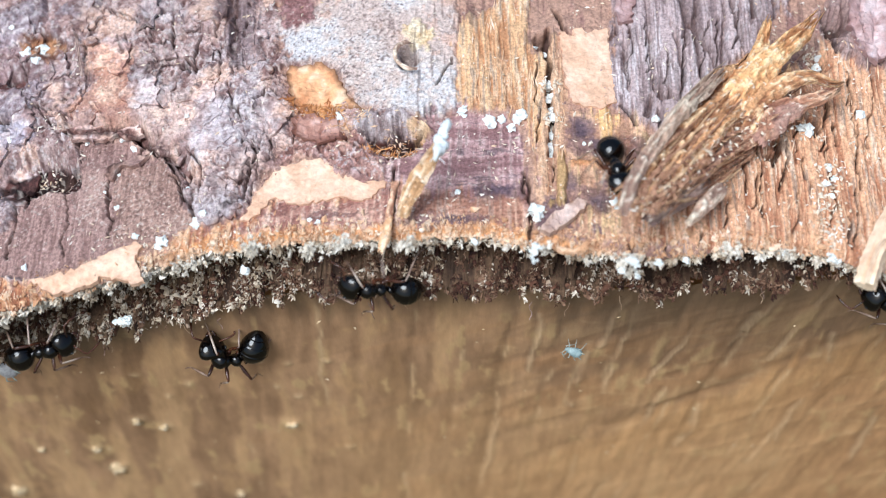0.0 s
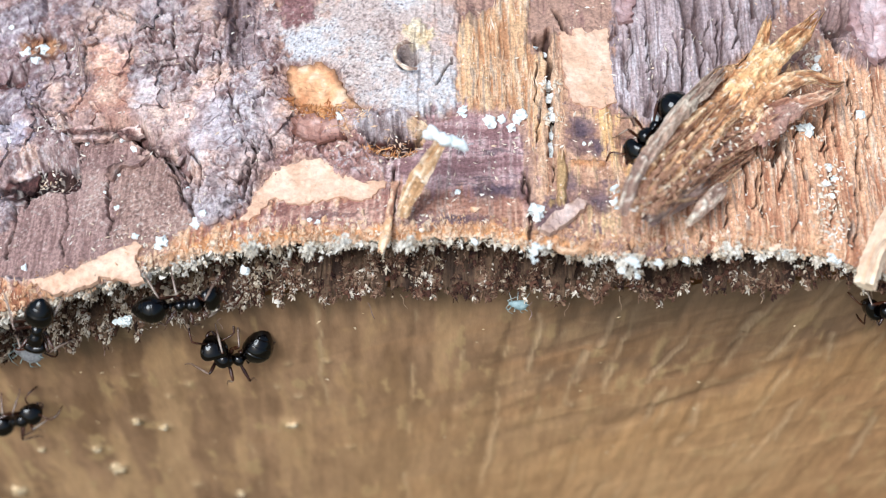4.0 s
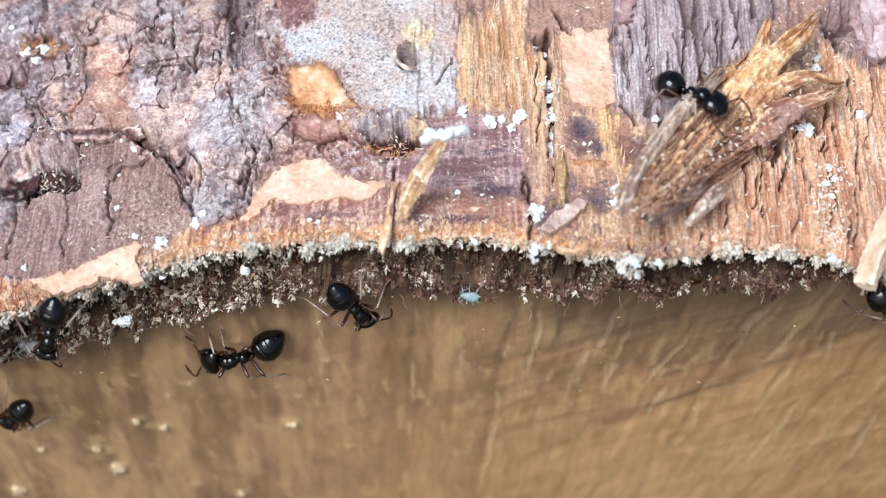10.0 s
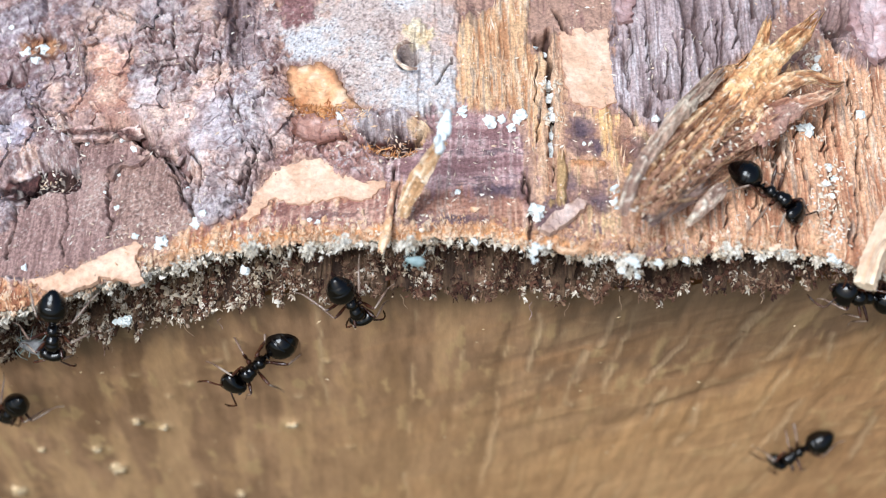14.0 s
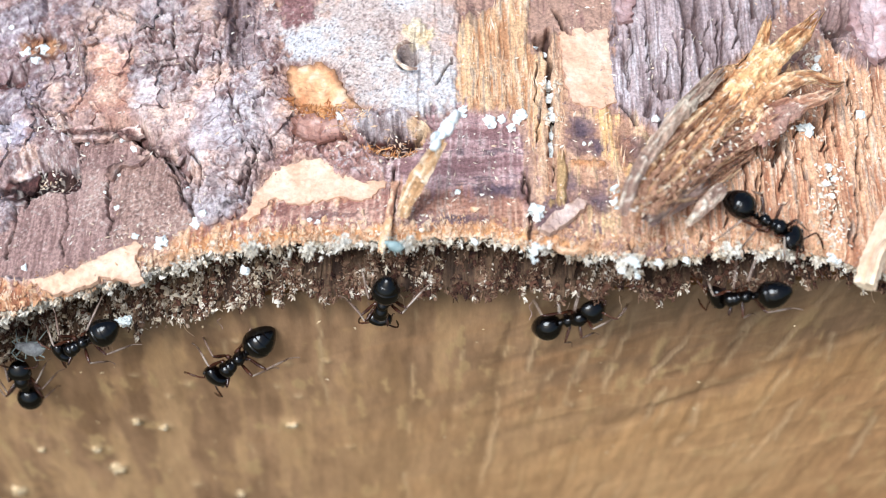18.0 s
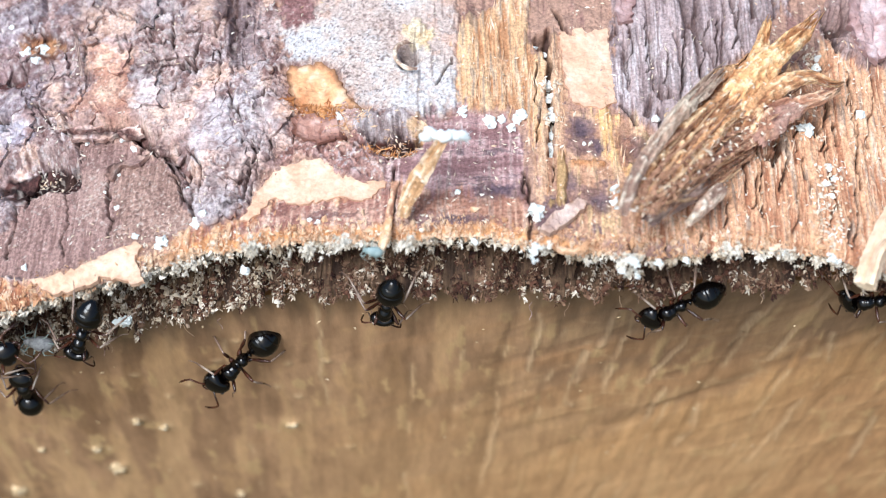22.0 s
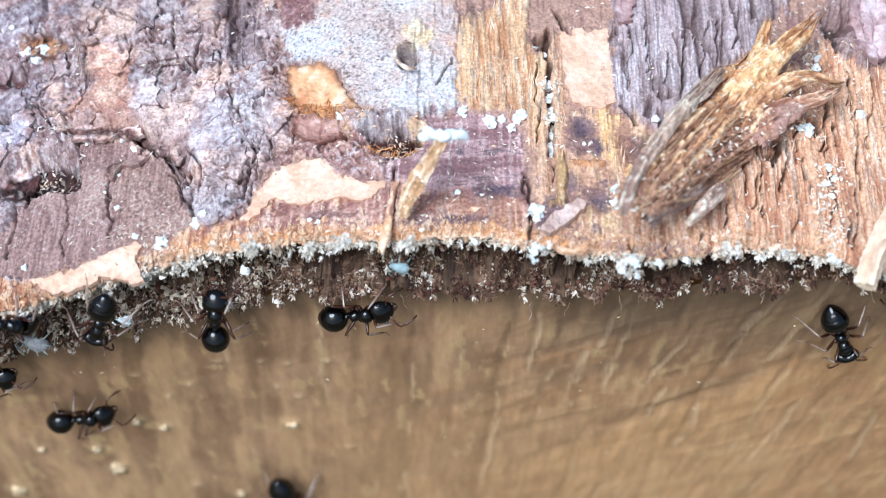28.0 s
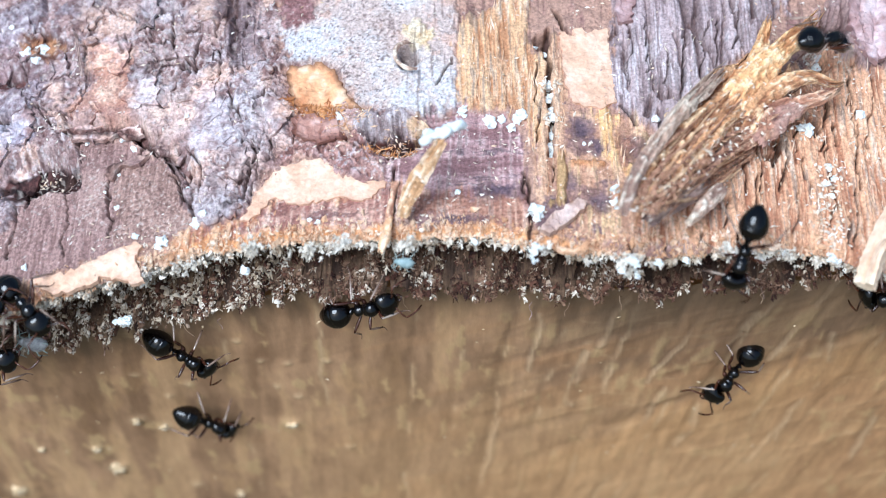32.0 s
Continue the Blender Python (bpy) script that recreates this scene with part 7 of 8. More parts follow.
def motions():
    crawl(ANTS[0], [
        (0, "f", -18.65, 10.94, 160, 0, 22), (3.5, "f", -18.5, 10.87, 159, 0, 22), (7, "f", -18.48, 11.01, 158, 0, 24), (7.5, "f", -18.43, 11.15, 158, 0, 24),
        (8, "f", -18.32, 11.43, 160, 0, 20), (8.5, "f", -18.23, 11.5, 162, 0, 19), (9, "f", -18.07, 11.25, 167, 0, 16), (9.6, "f", -18.2, 10.8, 176, 0, 6), (10, "f", -18.2, 10.65, -164),
        (11, "f", -18.21, 10.4, -145, 0, -3), (12, "f", -18.11, 10.62, -141, 0, -5), (12.5, "f", -17.86, 10.28, -132, 0, -14), (13, "f", -16.32, 9.93, -94, 0, -28),
        (13.5, "f", -17.32, 11.5, -127, 0, -20), (14, "f", -17.31, 11.46, -146, 0, 21), (14.5, "f", -17.76, 11.08, -120, 0, -4), (16.5, "f", -18.06, 11.15, -138, 0, 11),
        (18, "f", -18.49, 10.94, -137, 0, 1), (18.5, "f", -18.61, 11.04, -141, 0, -6), (19, "f", -18.72, 11.08, -143), (20, "f", -18.24, 10.97, -141, 0, 18),
        (21, "f", -18.24, 10.97, -140, 0, 14), (22, "f", -18.31, 11.18, -141, 0, 18), (22.5, "f", -18.49, 11.6, -140, 0, 19), (23, "f", -18.28, 11.53, -140, 0, 19),
        (24, "f", -18.31, 11.25, -142, 0, 16), (25, "f", -18.22, 11.25, -134, 0, 19), (25.5, "f", -18.33, 11.68, -132, 0, 19), (26.5, "f", -17.24, 11.5, -80, 0, -4),
        (27.5, "f", -16.87, 17.31, -68, 0, -10), (28, "f", -17.06, 31.11, -81, 0, -28), (28.5, "f", -17.54, 40.15, -82, 0, -12), (32, "f", -17.54, 40.15, -82, 0, -12)], 1, bends=[(0, 88, -72), (7, 88, -68), (8, 84, -70), (8.6, 50, -44), (9.2, 36, -28), (10, 22, -16), (11, 18, -12), (13, 12, 0), (16, 5, 0), (32, 5, 0)])
    crawl(ANTS[1], [
        (0, "f", -9.86, 1.57, 161, 0.8, 24), (0.5, "f", -12.39, 1.18, -166, 0.8, -20), (1, "f", -14.8, 2.75, -150, 0.79, -15), (1.5, "f", -15.96, 0.77, 149, 0.8, 28),
        (2, "f", -20, 0.19, -165, 0.8, -21), (2.5, "f", -22.1, 2.8, -174, 0.8, 2), (3, "f", -22.44, 5.25, -111, 0.8, -17), (3.5, "f", -22.11, 5.51, -95, 0.8, -16),
        (4.3, "f", -19.62, 1.95, 70, 0.8, 8), (5, "b", -17.14, 2.41, 59, 0, -7), (5.5, "b", -16.16, 3.25, 51, 0, -6), (6, "b", -13.28, 1.47, -31, 0, 8),
        (6.5, "f", -12.28, -1.23, -43, 0.8, -12), (7, "f", -11.99, 2.96, -65, 0.69, -11), (7.5, "f", -11.73, 3.1, -61, 0.66, -8), (8, "f", -11.5, 3.02, -60, 0.67, -12),
        (9, "f", -11.36, 4.2, -61, 0.47, -21), (10, "f", -11.33, 4.2, -62, 0.47, -22), (11, "f", -11.5, 4.1, -73, 0.49, -25), (12, "f", -11.92, 3.86, -79, 0.54, -19),
        (12.5, "f", -13.28, 3.23, -100, 0.67, -21), (13, "f", -13.22, 3.14, -100, 0.69, -20), (13.5, "f", -11.77, 3.45, -68, 0.6, -20), (14, "f", -11.44, 3.54, -69, 0.58, -19),
        (14.5, "f", -11.29, 3.39, -63, 0.6, -19), (16.5, "f", -10.21, 4.47, -92, 0.4, -27), (17, "f", -10.16, 4.25, -93, 0.44, -28), (18, "f", -9.78, 3.69, -100, 0.53, -25),
        (19, "f", -9.73, 3.59, -107, 0.55, -23), (20, "f", -9.68, 3.59, -103, 0.55, -24), (21, "f", -9.53, 3.59, -95, 0.55, -25), (22, "f", -9.57, 3.82, -101, 0.51, -25),
        (23, "f", -9.83, 3.82, -110, 0.51, -19), (24, "f", -9.84, 3.72, -110, 0.53, -17), (25, "f", -9.85, 3.99, -115, 0.48, -17), (25.5, "f", -9.85, 4.02, -106, 0.48, -23),
        (26.5, "f", -10.21, 5.35, -60, 0.26, -28), (27.5, "f", -11.12, 5.54, -20, 0.24, -27), (28, "f", -11.32, 5.21, 27, 0.3, 25), (29, "f", -11.49, 5.21, 30, 0.3, 28),
        (30, "f", -11.51, 4.68, 41, 0.39, 28), (31, "f", -11.15, 4.65, 30, 0.39, 23), (32, "f", -11.03, 4.36, 28, 0.43, 22)], 2)
    crawl(ANTS[2], [
        (0, "f", -28.59, 5.66, 29, 2.35, 20), (0.5, "f", -26.23, 4.13, 22, 2.19, 21), (1, "f", -22.62, 7.76, 2, 0.45, -1), (1.5, "f", -24.86, 2.74, -76, 1.92, -28),
        (2, "f", -27.94, 1.83, -153, 2.78, -27), (2.5, "f", -28.09, 1.72, -140, 2.84, -25), (3, "f", -28.22, 2.05, -117, 2.86, -18), (3.5, "f", -28.17, 2.26, -110, 2.83, -17),
        (5.5, "f", -27.84, 2.88, -105, 2.69, -14), (6, "f", -27.88, 2.61, -109, 2.72, -14), (6.5, "f", -27.83, 2.05, -118, 2.74, -15), (7, "f", -27.8, 1.9, -129, 2.74, -12),
        (7.5, "f", -27.57, 2.29, -113, 2.64, -12), (8, "f", -27.49, 2.46, -108, 2.6, -9), (9, "f", -27.47, 2.36, -108, 2.6, -4), (10, "f", -27.56, 3.14, -106, 2.58, -6),
        (11, "f", -27.55, 2.76, -104, 2.6, -8), (12, "f", -27.4, 2.79, -102, 2.55, -5), (13, "f", -27.31, 3.02, -98, 2.51, -7), (14, "f", -27.39, 3.03, -98, 2.54),
        (14.5, "f", -27.48, 2.2, -132, 2.62, 1), (15.5, "f", -27.34, 3.76, -135, 2.48, -11), (16.5, "f", -27.12, 7.12, -131, 1.58, -16), (17, "f", -26.37, 6.07, -135, 1.79, -20),
        (18, "f", -26.27, 5.1, -145, 2.09, -8), (19, "f", -26.11, 4.69, -138, 2.14, -8), (19.5, "f", -26.9, 4.15, -145, 2.35, -4), (20, "f", -27.35, 3.58, -147, 2.49, -2),
        (21, "f", -26.37, 4.26, -112, 2.22, -15), (22, "f", -26.09, 4.12, -110, 2.16, -7), (23, "f", -25.74, 4.18, -101, 2.07, 1), (24, "f", -25.75, 4.07, -103, 2.08, 4),
        (25, "f", -26.05, 3.96, -111, 2.16, -10), (25.5, "f", -25.96, 3.9, -108, 2.14, -9), (27.5, "f", -24.65, 2.77, -95, 1.87, -17), (28, "f", -24.99, 3.18, -107, 1.93, -17),
        (28.5, "f", -24.86, 4.01, -114, 1.87, -15), (29, "f", -25.19, 4.12, -72, 1.95, -9), (29.5, "f", -24.35, 9.49, -84, 0.39, -26), (30, "f", -22.91, 10.48, -51, 0.02, -28),
        (30.5, "f", -21.35, 10.31, -22, 0, -5), (31, "f", -21, 10.45, -24, 0, -7), (31.5, "f", -21.51, 10.9, -32, 0, -3), (32, "f", -21.64, 10.55, -33, 0, 5)], 3)
    crawl(ANTS[3], [
        (0, "f", -42.22, 26.22, -18, 0, -25), (2.7, "f", -38.48, 24.75, 19, 0, 24), (3, "f", -37.05, 24.58, 24, 0, 26), (3.5, "f", -34.53, 21.05, 29, 0, 28),
        (4.5, "f", -32.67, 18.41, 42, 0, 28), (5.5, "f", -31.39, 16.27, -129, 0, -28), (6, "f", -31.46, 16.27, -111, 0, -28), (7, "f", -31.35, 16.66, -127, 0, -28),
        (8, "f", -32.42, 18.22, -132, 0, -28), (9, "f", -32.83, 17.94, 125, 0, 28), (10, "f", -33.22, 18.53, -123, 0, -28), (11, "f", -33.29, 17.63, 122, 0, 28),
        (12, "f", -32.81, 17.43, -135, 0, -28), (13, "f", -33.29, 17.63, 122, 0, 28), (14, "f", -33.18, 17.55, -122, 0, -28), (14.5, "f", -33.27, 17.94, -121, 0, -28),
        (16.5, "f", -31.66, 14.76, 92, 0, 28), (17, "f", -31.59, 14.58, 93, 0, 28), (18, "f", -31.63, 14.21, 91, 0, 28), (19, "f", -31.68, 14.21, 93, 0, 28),
        (20, "f", -31.54, 14.21, 92, 0, 28), (21, "f", -31.54, 14.21, 92, 0, 28), (22, "f", -31.74, 15.14, 88, 0, 28), (22.5, "f", -32.38, 15.89, -124, 0, -28),
        (23, "f", -32.32, 16.01, -130, 0, -28), (23.5, "f", -32.53, 19.2, -60, 0, 2), (24, "f", -31.77, 20.23, -109, 0, 8), (24.5, "f", -32.8, 21.0, -140, 0, 10), (25, "f", -32.03, 22.09, -117, 0, 10),
        (25.5, "f", -30.6, 22.6, -72, 0, 12), (26.5, "f", -31.2, 21.67, -57, 0, -19), (27.5, "f", -30.78, 21.38, -42, 0, -11), (28, "f", -29.08, 18.81, 20, 0, 20),
        (28.5, "f", -27.01, 18.02, -25, 0, -21), (29, "f", -27.1, 18.77, -30, 0, -6), (29.5, "f", -27.05, 18.81, -35, 0, -9), (30, "f", -27.73, 16.85, -120, 0, -28),
        (30.5, "f", -26.67, 14.95, -123, 0, -26), (31, "f", -24.1, 16.39, -16, 0, -8), (31.5, "f", -21.72, 16.46, -17, 0, -12), (32, "f", -21.14, 19.41, -42, 0, -16)], 4)
    crawl(ANTS[4], [
        (0, "f", -34.25, 0.45, -22, 4.89, -21), (21, "f", -33.48, 2.21, -32, 4.44, -24), (21.8, "f", -31.26, 4.68, 28, 3.28, 28), (22.5, "f", -31.36, 4.78, 30, 3.26, 28),
        (23, "f", -30.9, 4.36, 28, 3.33, 28), (24, "f", -30.72, 2.58, 31, 4.07, 28), (25.5, "f", -30.72, 1.76, 26, 4.26, 28), (27.5, "f", -30.01, 1.38, -22, 3.66, -24),
        (28, "f", -29.52, 0.8, -27, 3.36, -28), (28.5, "f", -29.52, 0.8, -27, 3.36, -28), (29, "b", -30.6, -2.4, -21, 0, 26), (29.5, "f", -29.82, 0.09, -28, 3.76, -28),
        (30, "b", -31.67, -2.27, -23, 0, 28), (31, "b", -31.67, -2.27, -23, 0, 28), (32, "b", -31.83, -2.25, -19, 0, 22)], 5)
    crawl(ANTS[5], [
        (0, "f", -34.33, 56.06, 90, 0, -4), (22, "f", -34.42, 56.06, 90, 0, -4), (22.6, "f", -30.59, 33.33, 94, 0, 19), (23, "f", -28.66, 21.71, -96, 0, -25),
        (23.2, "f", -27.29, 17.82, -79, 0, -24), (23.5, "f", -24.85, 14.76, -107, 0, -28), (24, "f", -27.89, 13.95, 141, 0, 28), (24.5, "f", -28.07, 13.84, 139, 0, 28),
        (25, "f", -28.18, 13.51, 139, 0, 28), (25.5, "f", -28.2, 13.58, 135, 0, 27), (26.5, "f", -24.64, 11.09, -144, 0.03, -28), (27.5, "f", -21.85, 10.87, 54, 0, 28),
        (28, "f", -19.11, 5.42, 83, 0.58, 19), (28.5, "f", -19.75, 2.1, 110, 0.8, 12), (29, "b", -21.47, 1.92, 122, 0, 28), (29.25, "b", -24.3, 8.39, 121, 0, 1),
        (29.5, "b", -27.07, 16.56, 117, 0, -3), (29.65, "b", -25.66, 16.36, 89, 0, -27), (29.8, "b", -22.71, 14.06, -26, 0, 28), (30, "b", -16.73, 8.44, 47, 0, -12),
        (30.25, "b", -7.95, 8.25, 17, 0, -10), (30.5, "b", 2.56, 6.58, -25, 0, 27), (31, "b", 5.14, 7.29, 45, 0, -11), (31.5, "b", 7.74, 9.69, 55, 2, -28),
        (32, "b", 14.45, 11.88, 32, 2.4, -28)], 6)
    crawl(ANTS[6], [
        (0, "f", -38.85, 14.02, -18, 0, -25), (24, "f", -38.17, 14.02, -18, 0, -25), (25, "f", -33.91, 12.68, 30, 0.47, 28), (25.5, "f", -33.46, 11.25, 26, 0.97, 28),
        (27.5, "f", -33.22, 10.11, 29, 1.38, 28), (28, "f", -33.68, 13.17, 27, 0.29, 28), (28.5, "f", -33.35, 12.11, 30, 0.65, 24), (29, "f", -32.38, 10.02, 25, 1.34, 25),
        (30, "f", -32.14, 8.99, 27, 1.7, 27), (30.5, "f", -32.63, 9.47, 29, 1.57, 27), (31, "f", -32.13, 7.99, 28, 2.08, 22), (32, "f", -32.04, 7.41, 29, 2.3, 27)], 7)
    crawl(ANTS[7], [
        (0, "b", -23.86, 24.6, -142, 0, -15), (26.8, "b", -23.86, 24.6, -142, 0, -15), (27.2, "b", -25.91, 15.54, -141, 0, 9), (27.5, "b", -27.99, 11.36, 178, 0, -7),
        (27.75, "b", -32.42, 11.02, 171, 0, -16), (28, "b", -35.53, 9.62, -179, 0, -25), (28.4, "b", -37.2, 6.16, -88, 0, 7), (28.7, "b", -32.83, 2.83, -20, 0, 10),
        (29, "b", -27.3, 2.98, -14, 0, 19), (29.5, "b", -26.2, -0.35, -43, 0, 8), (30, "f", -27.96, 0.1, -35, 2.91, -27), (30.5, "f", -28.4, 0.17, -43, 3.04, -27),
        (31, "f", -28.44, -0.27, -39, 3.09, -18), (32, "b", -28.76, -2.49, -49, 0, 8)], 8)
    crawl(ANTS[8], [
        (0, "b", 2.8, 4.64, -84, 0, 28), (0.5, "b", 2, 7.72, 108, 0, -11), (1, "b", 4.66, 7.57, 44, 0, -6), (1.5, "b", 4.16, 7.02, 38, 0, -24),
        (2, "b", 4.26, 6.13, 45, 0, -26), (2.5, "b", 4.28, 5.94, 46, 0, -27), (3, "b", 4.97, 6.62, 52, 0, -13), (3.5, "b", 5.75, 8.28, -118, 0, -11),
        (4.5, "b", 3.77, 5.09, -135, 0, -12), (5.5, "b", 2.37, 3.13, -119, 0, -10), (6, "b", 2.44, 3.5, -123, 0, 3), (7, "b", 2.5, 3.55, -126, 0, -27),
        (7.3, "b", 3.13, 4.52, -111, 0, 16), (7.6, "b", 4.45, 6.27, 53, 0, -28), (8, "b", 5.44, 7.24, 60, 0, -26), (8.5, "b", 6.42, 8.88, 68, 0, -28),
        (9, "b", 6.31, 10.26, 118, 0, -24), (9.3, "b", 6.03, 10.05, 68, 0, -28), (9.5, "b", 6.47, 9.89, 67, 0.6, -22), (10, "b", 6.68, 7.44, -47, 2.8, 28),
        (10.5, "b", 8.66, 5.75, -22, 3.2, -10), (11, "b", 9.07, 3.59, -70, 2.2, -23), (11.5, "b", 9.95, 2.91, -51, 0.5, -24), (12, "b", 10.53, 2.6, -54, 0, -19),
        (13, "b", 11.08, 2.32, -45, 0, -8), (14, "b", 11.1, 3.09, -36, 0, -7), (14.5, "b", 11.17, 2.89, -38, 0, -14), (16.5, "b", 10.7, -0.51, -60, 0, -12),
        (17, "b", 10.45, 0.11, -50, 0, -13), (17.5, "b", 10.5, 0.57, -46, 0, 4), (18, "b", 10.6, 1.25, -37, 0, 5), (18.5, "b", 10.67, 1.2, -36, 0, -4),
        (19, "b", 11.75, 2.03, -50, 0, 21), (19.5, "b", 11.26, 1.32, -83, 0, 14), (20, "b", 9.59, 0.06, -132, 0, -6), (20.5, "f", 8.08, 1.36, -129, 0.8, -26),
        (21, "f", 7.99, 1.45, -140, 0.8, -28), (22, "f", 6.47, 3.88, -159, 0.49, 13), (22.5, "f", 6.08, 4.01, -124, 0.49, -22), (23, "f", 6.55, 4.28, -108, 0.42, -25),
        (23.5, "f", 6.16, 4.02, -81, 0.48, -28), (24, "f", 5.97, 2.93, -53, 0.67, -27), (25, "f", 5.72, 2.31, -40, 0.8, -23), (25.5, "f", 5.95, 1.81, -33, 0.8, -22),
        (26.5, "f", 9.61, 3.8, -37, 0.43, -14), (27.5, "f", 15.08, 6.03, -15, 0, 10), (28, "f", 16.26, 8.34, -66, 0, -5), (28.3, "f", 15.62, 10.62, -111, 0, -18),
        (28.5, "f", 14.55, 10.8, -141, 0, 13), (29, "f", 11.24, 10.52, -171, 0, 6), (29.5, "f", 10.07, 10.35, -169, 0, 7), (30, "f", 10.26, 11.57, -150, 0, 4),
        (31, "f", 10.36, 11.92, -140, 0, -3), (31.5, "f", 10.47, 12.75, -152), (32, "f", 10.75, 12.75, -134, 0, 26)], 9)
    crawl(ANTS[9], [
        (0, "f", 18.25, 3.25, 160, 0.66, 23), (5.5, "f", 18.75, 4.54, -156, 0.36, -28), (8, "f", 18.33, 3.25, 157, 0.66, 27), (12, "f", 18.55, 3.23, 160, 0.67, 23),
        (13, "f", 16.08, 3.85, -148, 0.4, -20), (13.5, "f", 16.11, 3.85, -152, 0.4, -28), (14, "f", 16.41, 2.58, 154, 0.7, 28), (14.5, "f", 16.12, 2.5, 151, 0.69, 28),
        (15.5, "f", 15.57, 3.49, -158, 0.43, -21), (16.5, "f", 14.24, 4.97, -163, 0.17, 11), (17, "f", 11.46, 3.1, 163, 0.52, 22), (17.3, "f", 9.55, 2.51, -162, 0.65, -25),
        (17.6, "f", 8.74, 2.26, -154, 0.71, -28), (18, "f", 9.79, 2.6, -154, 0.63, -24), (18.5, "f", 15.22, 3.31, -156, 0.45, -19), (19, "f", 15.07, 3.31, -115, 0.45, -28),
        (20, "f", 15.46, 2.69, -158, 0.58, -28), (20.5, "f", 16.89, 2.69, -162, 0.72, -25), (21, "f", 16.87, 2.6, -159, 0.74, -22), (22, "f", 17.12, 3.01, -159, 0.66, -22),
        (25.5, "f", 17.12, 3.01, -159, 0.66, -22), (26.5, "f", 20.13, 4.47, -142, 0.4, -28), (28, "f", 20.44, 4.47, -142, 0.4, -28), (28.5, "f", 18.26, 3, -155, 0.72, -25),
        (29, "f", 18.22, 2.84, -156, 0.76, -26), (32, "f", 18.05, 2.49, -162, 0.84, -25)], 10)
    crawl(ANTS[10], [
        (0, "f", 9.89, 60.25, 90, 0, -4), (11, "f", 10.84, 60.25, 90, 0, -4), (11.5, "f", 9.59, 31.84, 85, 0, 12), (12, "f", 9.98, 16.43, -108, 0, -22),
        (12.5, "f", 14.39, 9.76, -111, 0, -28), (13, "f", 15.11, 10.52, -162, 0, -1), (13.2, "f", 15.85, 10.11, 109, 0, 28), (13.5, "f", 17.56, 12.03, -42, 0, -22),
        (13.7, "f", 17.8, 18.22, -116, 0, -13), (14, "f", 16.6, 23.67, -138, 0, -6), (14.5, "f", 14.82, 32.83, -128, 0, -12), (15, "f", 21.46, 38.51, -40, 0, -28),
        (15.6, "f", 25.22, 24.01, 95, 0, 5), (16.2, "f", 18.72, 10.45, 155, 0, 17), (16.5, "f", 15.98, 9.69, 154, 0, 27), (17, "f", 12.12, 16.46, -149, 0, 9),
        (17.25, "f", 5.73, 13.65, 146, 0, 19), (17.5, "f", -1.49, 7.26, -72, 0, -28), (17.7, "f", -1.14, 6.36, 48, 0.14, 28), (18, "f", 0.56, 5.86, 39, 0.24, 26),
        (18.5, "f", 7.16, 4.53, -31, 0.37, -28), (19, "f", 7.94, 6.12, -21, 0.09, -16), (19.5, "f", 11.99, 7.58, -24, 0, -19), (20, "f", 19.04, 5.59, -24, 0.12, -28),
        (21, "f", 22.49, 5.58, -24, 0.13, -28), (32, "f", 22.49, 5.58, -24, 0.13, -28)], 11)
    crawl(ANTS[11], [
        (0, "b", 23.49, 3.35, -154, 0, 28), (29, "b", 23.46, 3.16, -150, 0, 27), (29.4, "b", 20.88, 3.09, -154, 0, 28), (29.7, "b", 18.27, 2.59, -151, 0, 28),
        (30, "b", 14.79, 1.94, -154, 0, 21), (30.25, "b", 13.1, 0.88, -137, 0, 12), (30.5, "b", 12.24, -0.54, -127, 0, -15), (31, "f", 10.04, -0.72, -159, 0.8, -2),
        (31.2, "f", 8.73, -1.79, 83, 0.8, 28), (31.5, "b", 9.45, 1.38, -56, 0, 28), (31.75, "b", 9.6, 0.53, -91, 0, 14), (32, "f", 9.02, -2.2, -105, 0.8, 13)], 12)
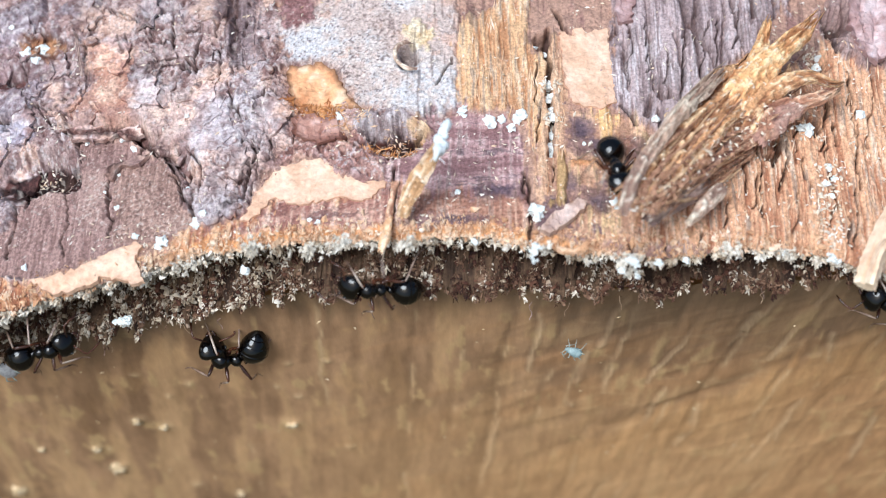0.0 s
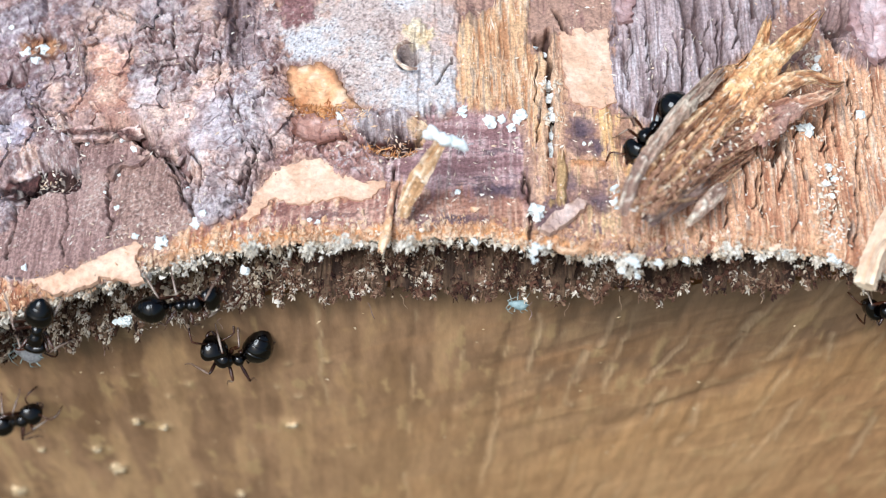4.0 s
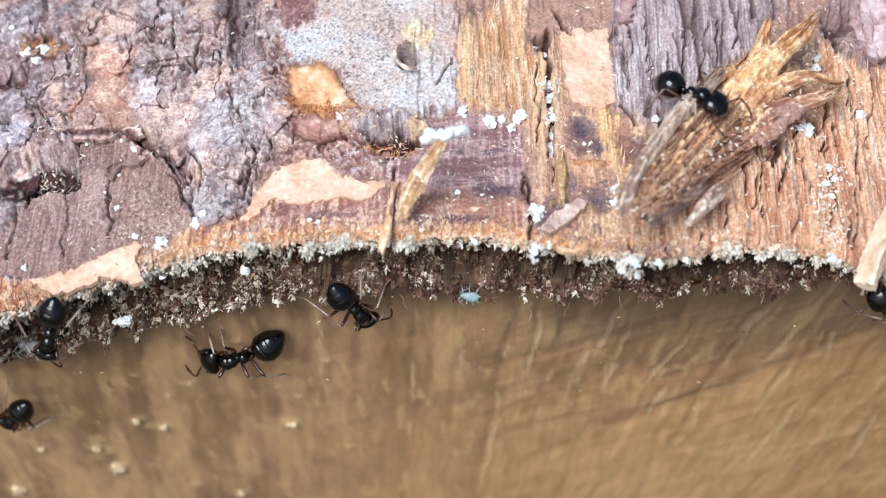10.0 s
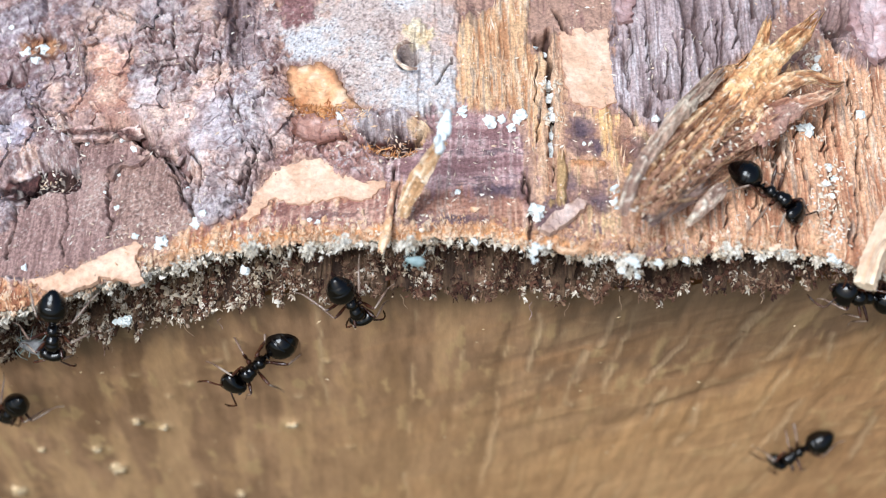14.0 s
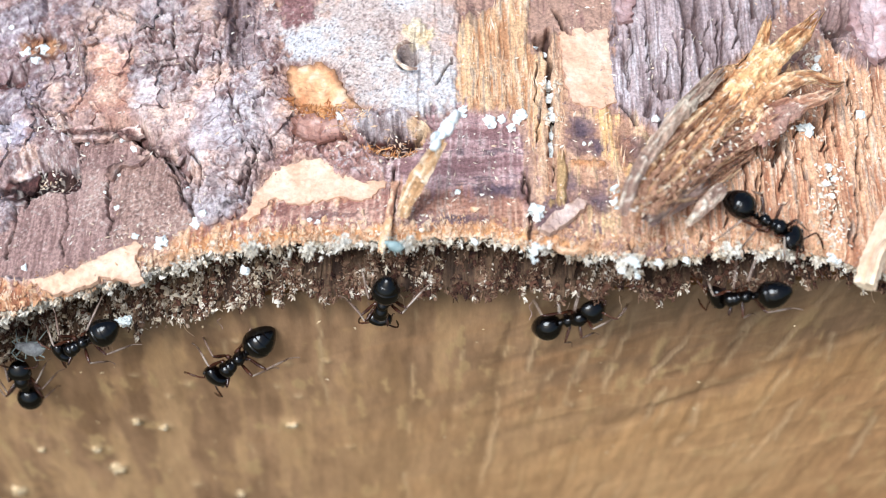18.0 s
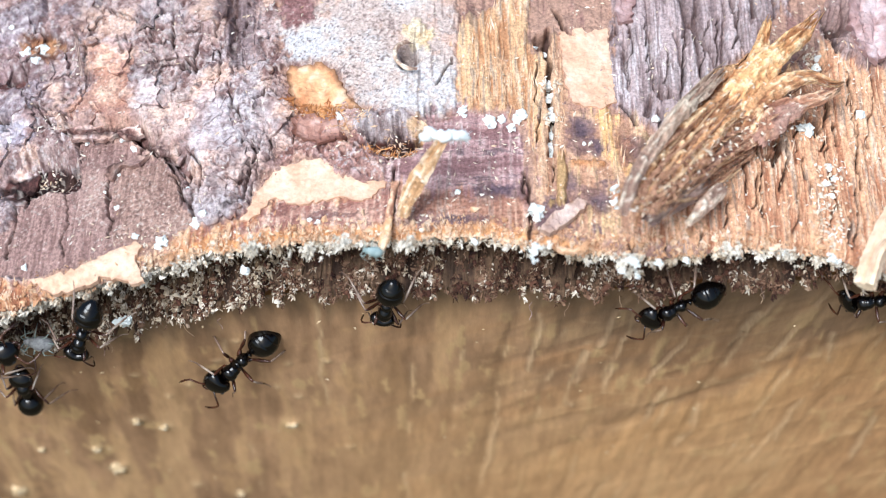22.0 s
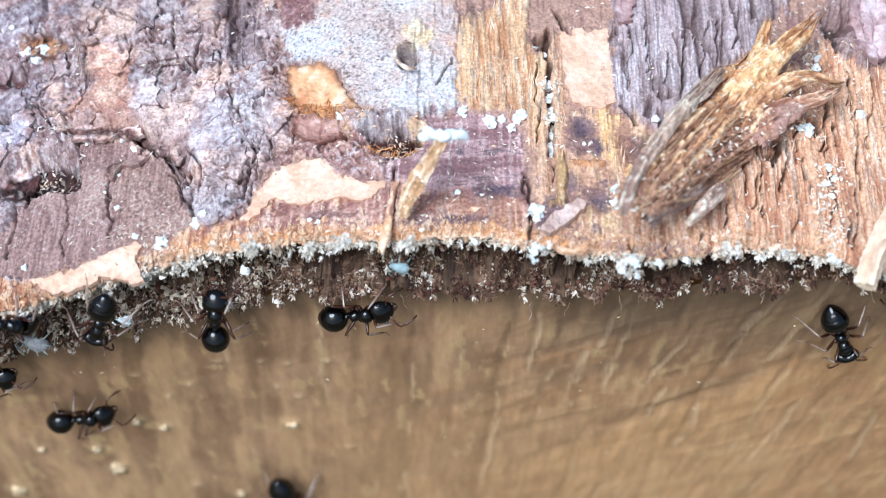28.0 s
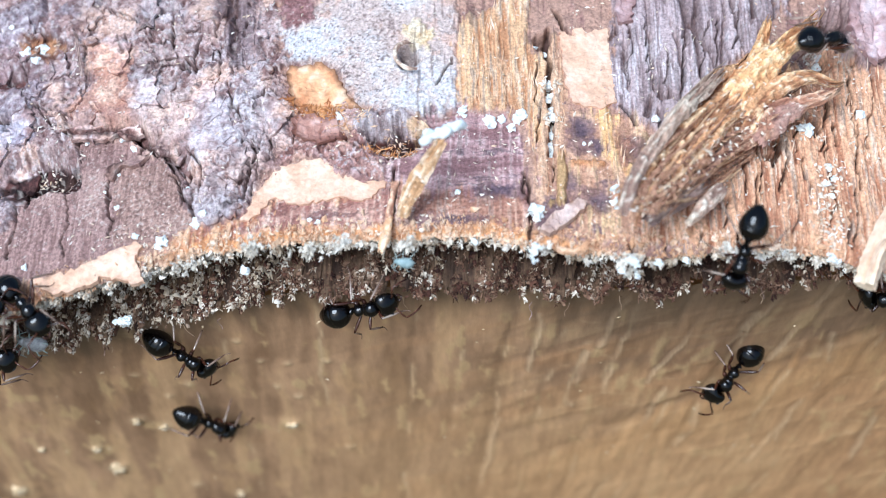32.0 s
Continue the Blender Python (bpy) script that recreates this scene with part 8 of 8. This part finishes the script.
    crawl(APHID, [
        (0, "f", 1.1, 9.99, 155), (1, "f", 0.07, 7.58, 170), (2, "f", -0.81, 6.15, 170), (3, "f", -1.75, 5.02, 155),
        (3.5, "f", -2.07, 4.77, 170), (5.5, "f", -2.72, 4.08, 170), (6, "f", -2.63, 4.08, 155), (7, "f", -3.05, 3.35, 170),
        (8, "f", -3.37, 3.17, 170), (9, "f", -4.22, 3.47, 155), (10, "f", -4.99, 3.66, 170), (11, "f", -6.06, 1.1, 170),
        (12, "f", -6.84, 0.81, 155), (13, "f", -7.79, 0.29, 170), (14, "f", -7.94, -0.06, 170), (14.5, "f", -8.14, -0.17, 155),
        (16.5, "f", -8.65, -1.58, 170), (17, "f", -8.71, -1.47, 170), (18, "f", -9.03, -1.58, 155), (19, "f", -9.87, -1.86, 170),
        (20, "f", -10.29, -0.85, 170), (21, "f", -10.29, -0.85, 155), (22, "f", -10.13, -1.02, 170), (23, "f", -10, -0.74, 170),
        (24, "f", -9.25, -0.91, 155), (25, "f", -9.57, -0.17, 170), (27.5, "f", -8.85, 0.69, 170), (29, "f", -8.75, 0.4, 155),
        (30, "f", -8.63, 0.4, 170), (32, "f", -8.54, 0.11, 170)], 40, legs=False)
    crawl(GREY_APHID, [
        (0, "f", -32.29, 11.87, 155), (1, "f", -32.17, 11.66, 170), (2, "f", -31.25, 10.96, 170), (3.5, "f", -30.58, 10.13, 155),
        (16.5, "f", -29.97, 9.11, 170), (18, "f", -30.24, 9.31, 170), (21, "f", -29.88, 9.11, 155), (22, "f", -29.64, 8.77, 170),
        (24, "f", -30.01, 8.98, 170), (27.5, "f", -29.81, 8.77, 155), (29, "f", -30, 8.64, 170), (32, "f", -29.97, 8.77, 170)], 41, legs=False)
    tuft_rows = [
        (0, -6.35, 3.91, 78), (1, -6.26, 3.91, 105), (2, -6.12, 4.01, 135), (3, -6.12, 3.9, 150), (5.5, -6.15, 4.08, 165),
        (6, -6.2, 4.12, 174), (8, -6.23, 4.19, 180), (9, -6.17, 4.37, 188), (10, -6.15, 4.3, 190), (11, -6.17, 4.41, 218),
        (12, -6.12, 4.55, 232), (13, -6.23, 4.56, 255), (14, -6.26, 4.56, 258), (14.5, -6.26, 4.56, 258), (16.5, -6.2, 4.56, 248),
        (18, -6.15, 4.63, 238), (19, -6.17, 4.56, 230), (20, -6.15, 4.3, 194), (21, -6.12, 4.3, 184), (22, -6.17, 4.19, 176),
        (23, -6.26, 4.2, 158), (24, -6.17, 4.19, 160), (25, -6.29, 4.2, 155), (27.5, -6.23, 4.19, 172), (29, -6.23, 4.38, 188),
        (30, -6.2, 4.48, 200), (31, -6.26, 4.49, 206), (32, -6.26, 4.45, 204)]
    walk(tuft, [(t, on_bark(s, v, turn, 3.4, 0, Vector((0, 0, 0)))) for t, s, v, turn in tuft_rows])


motions()
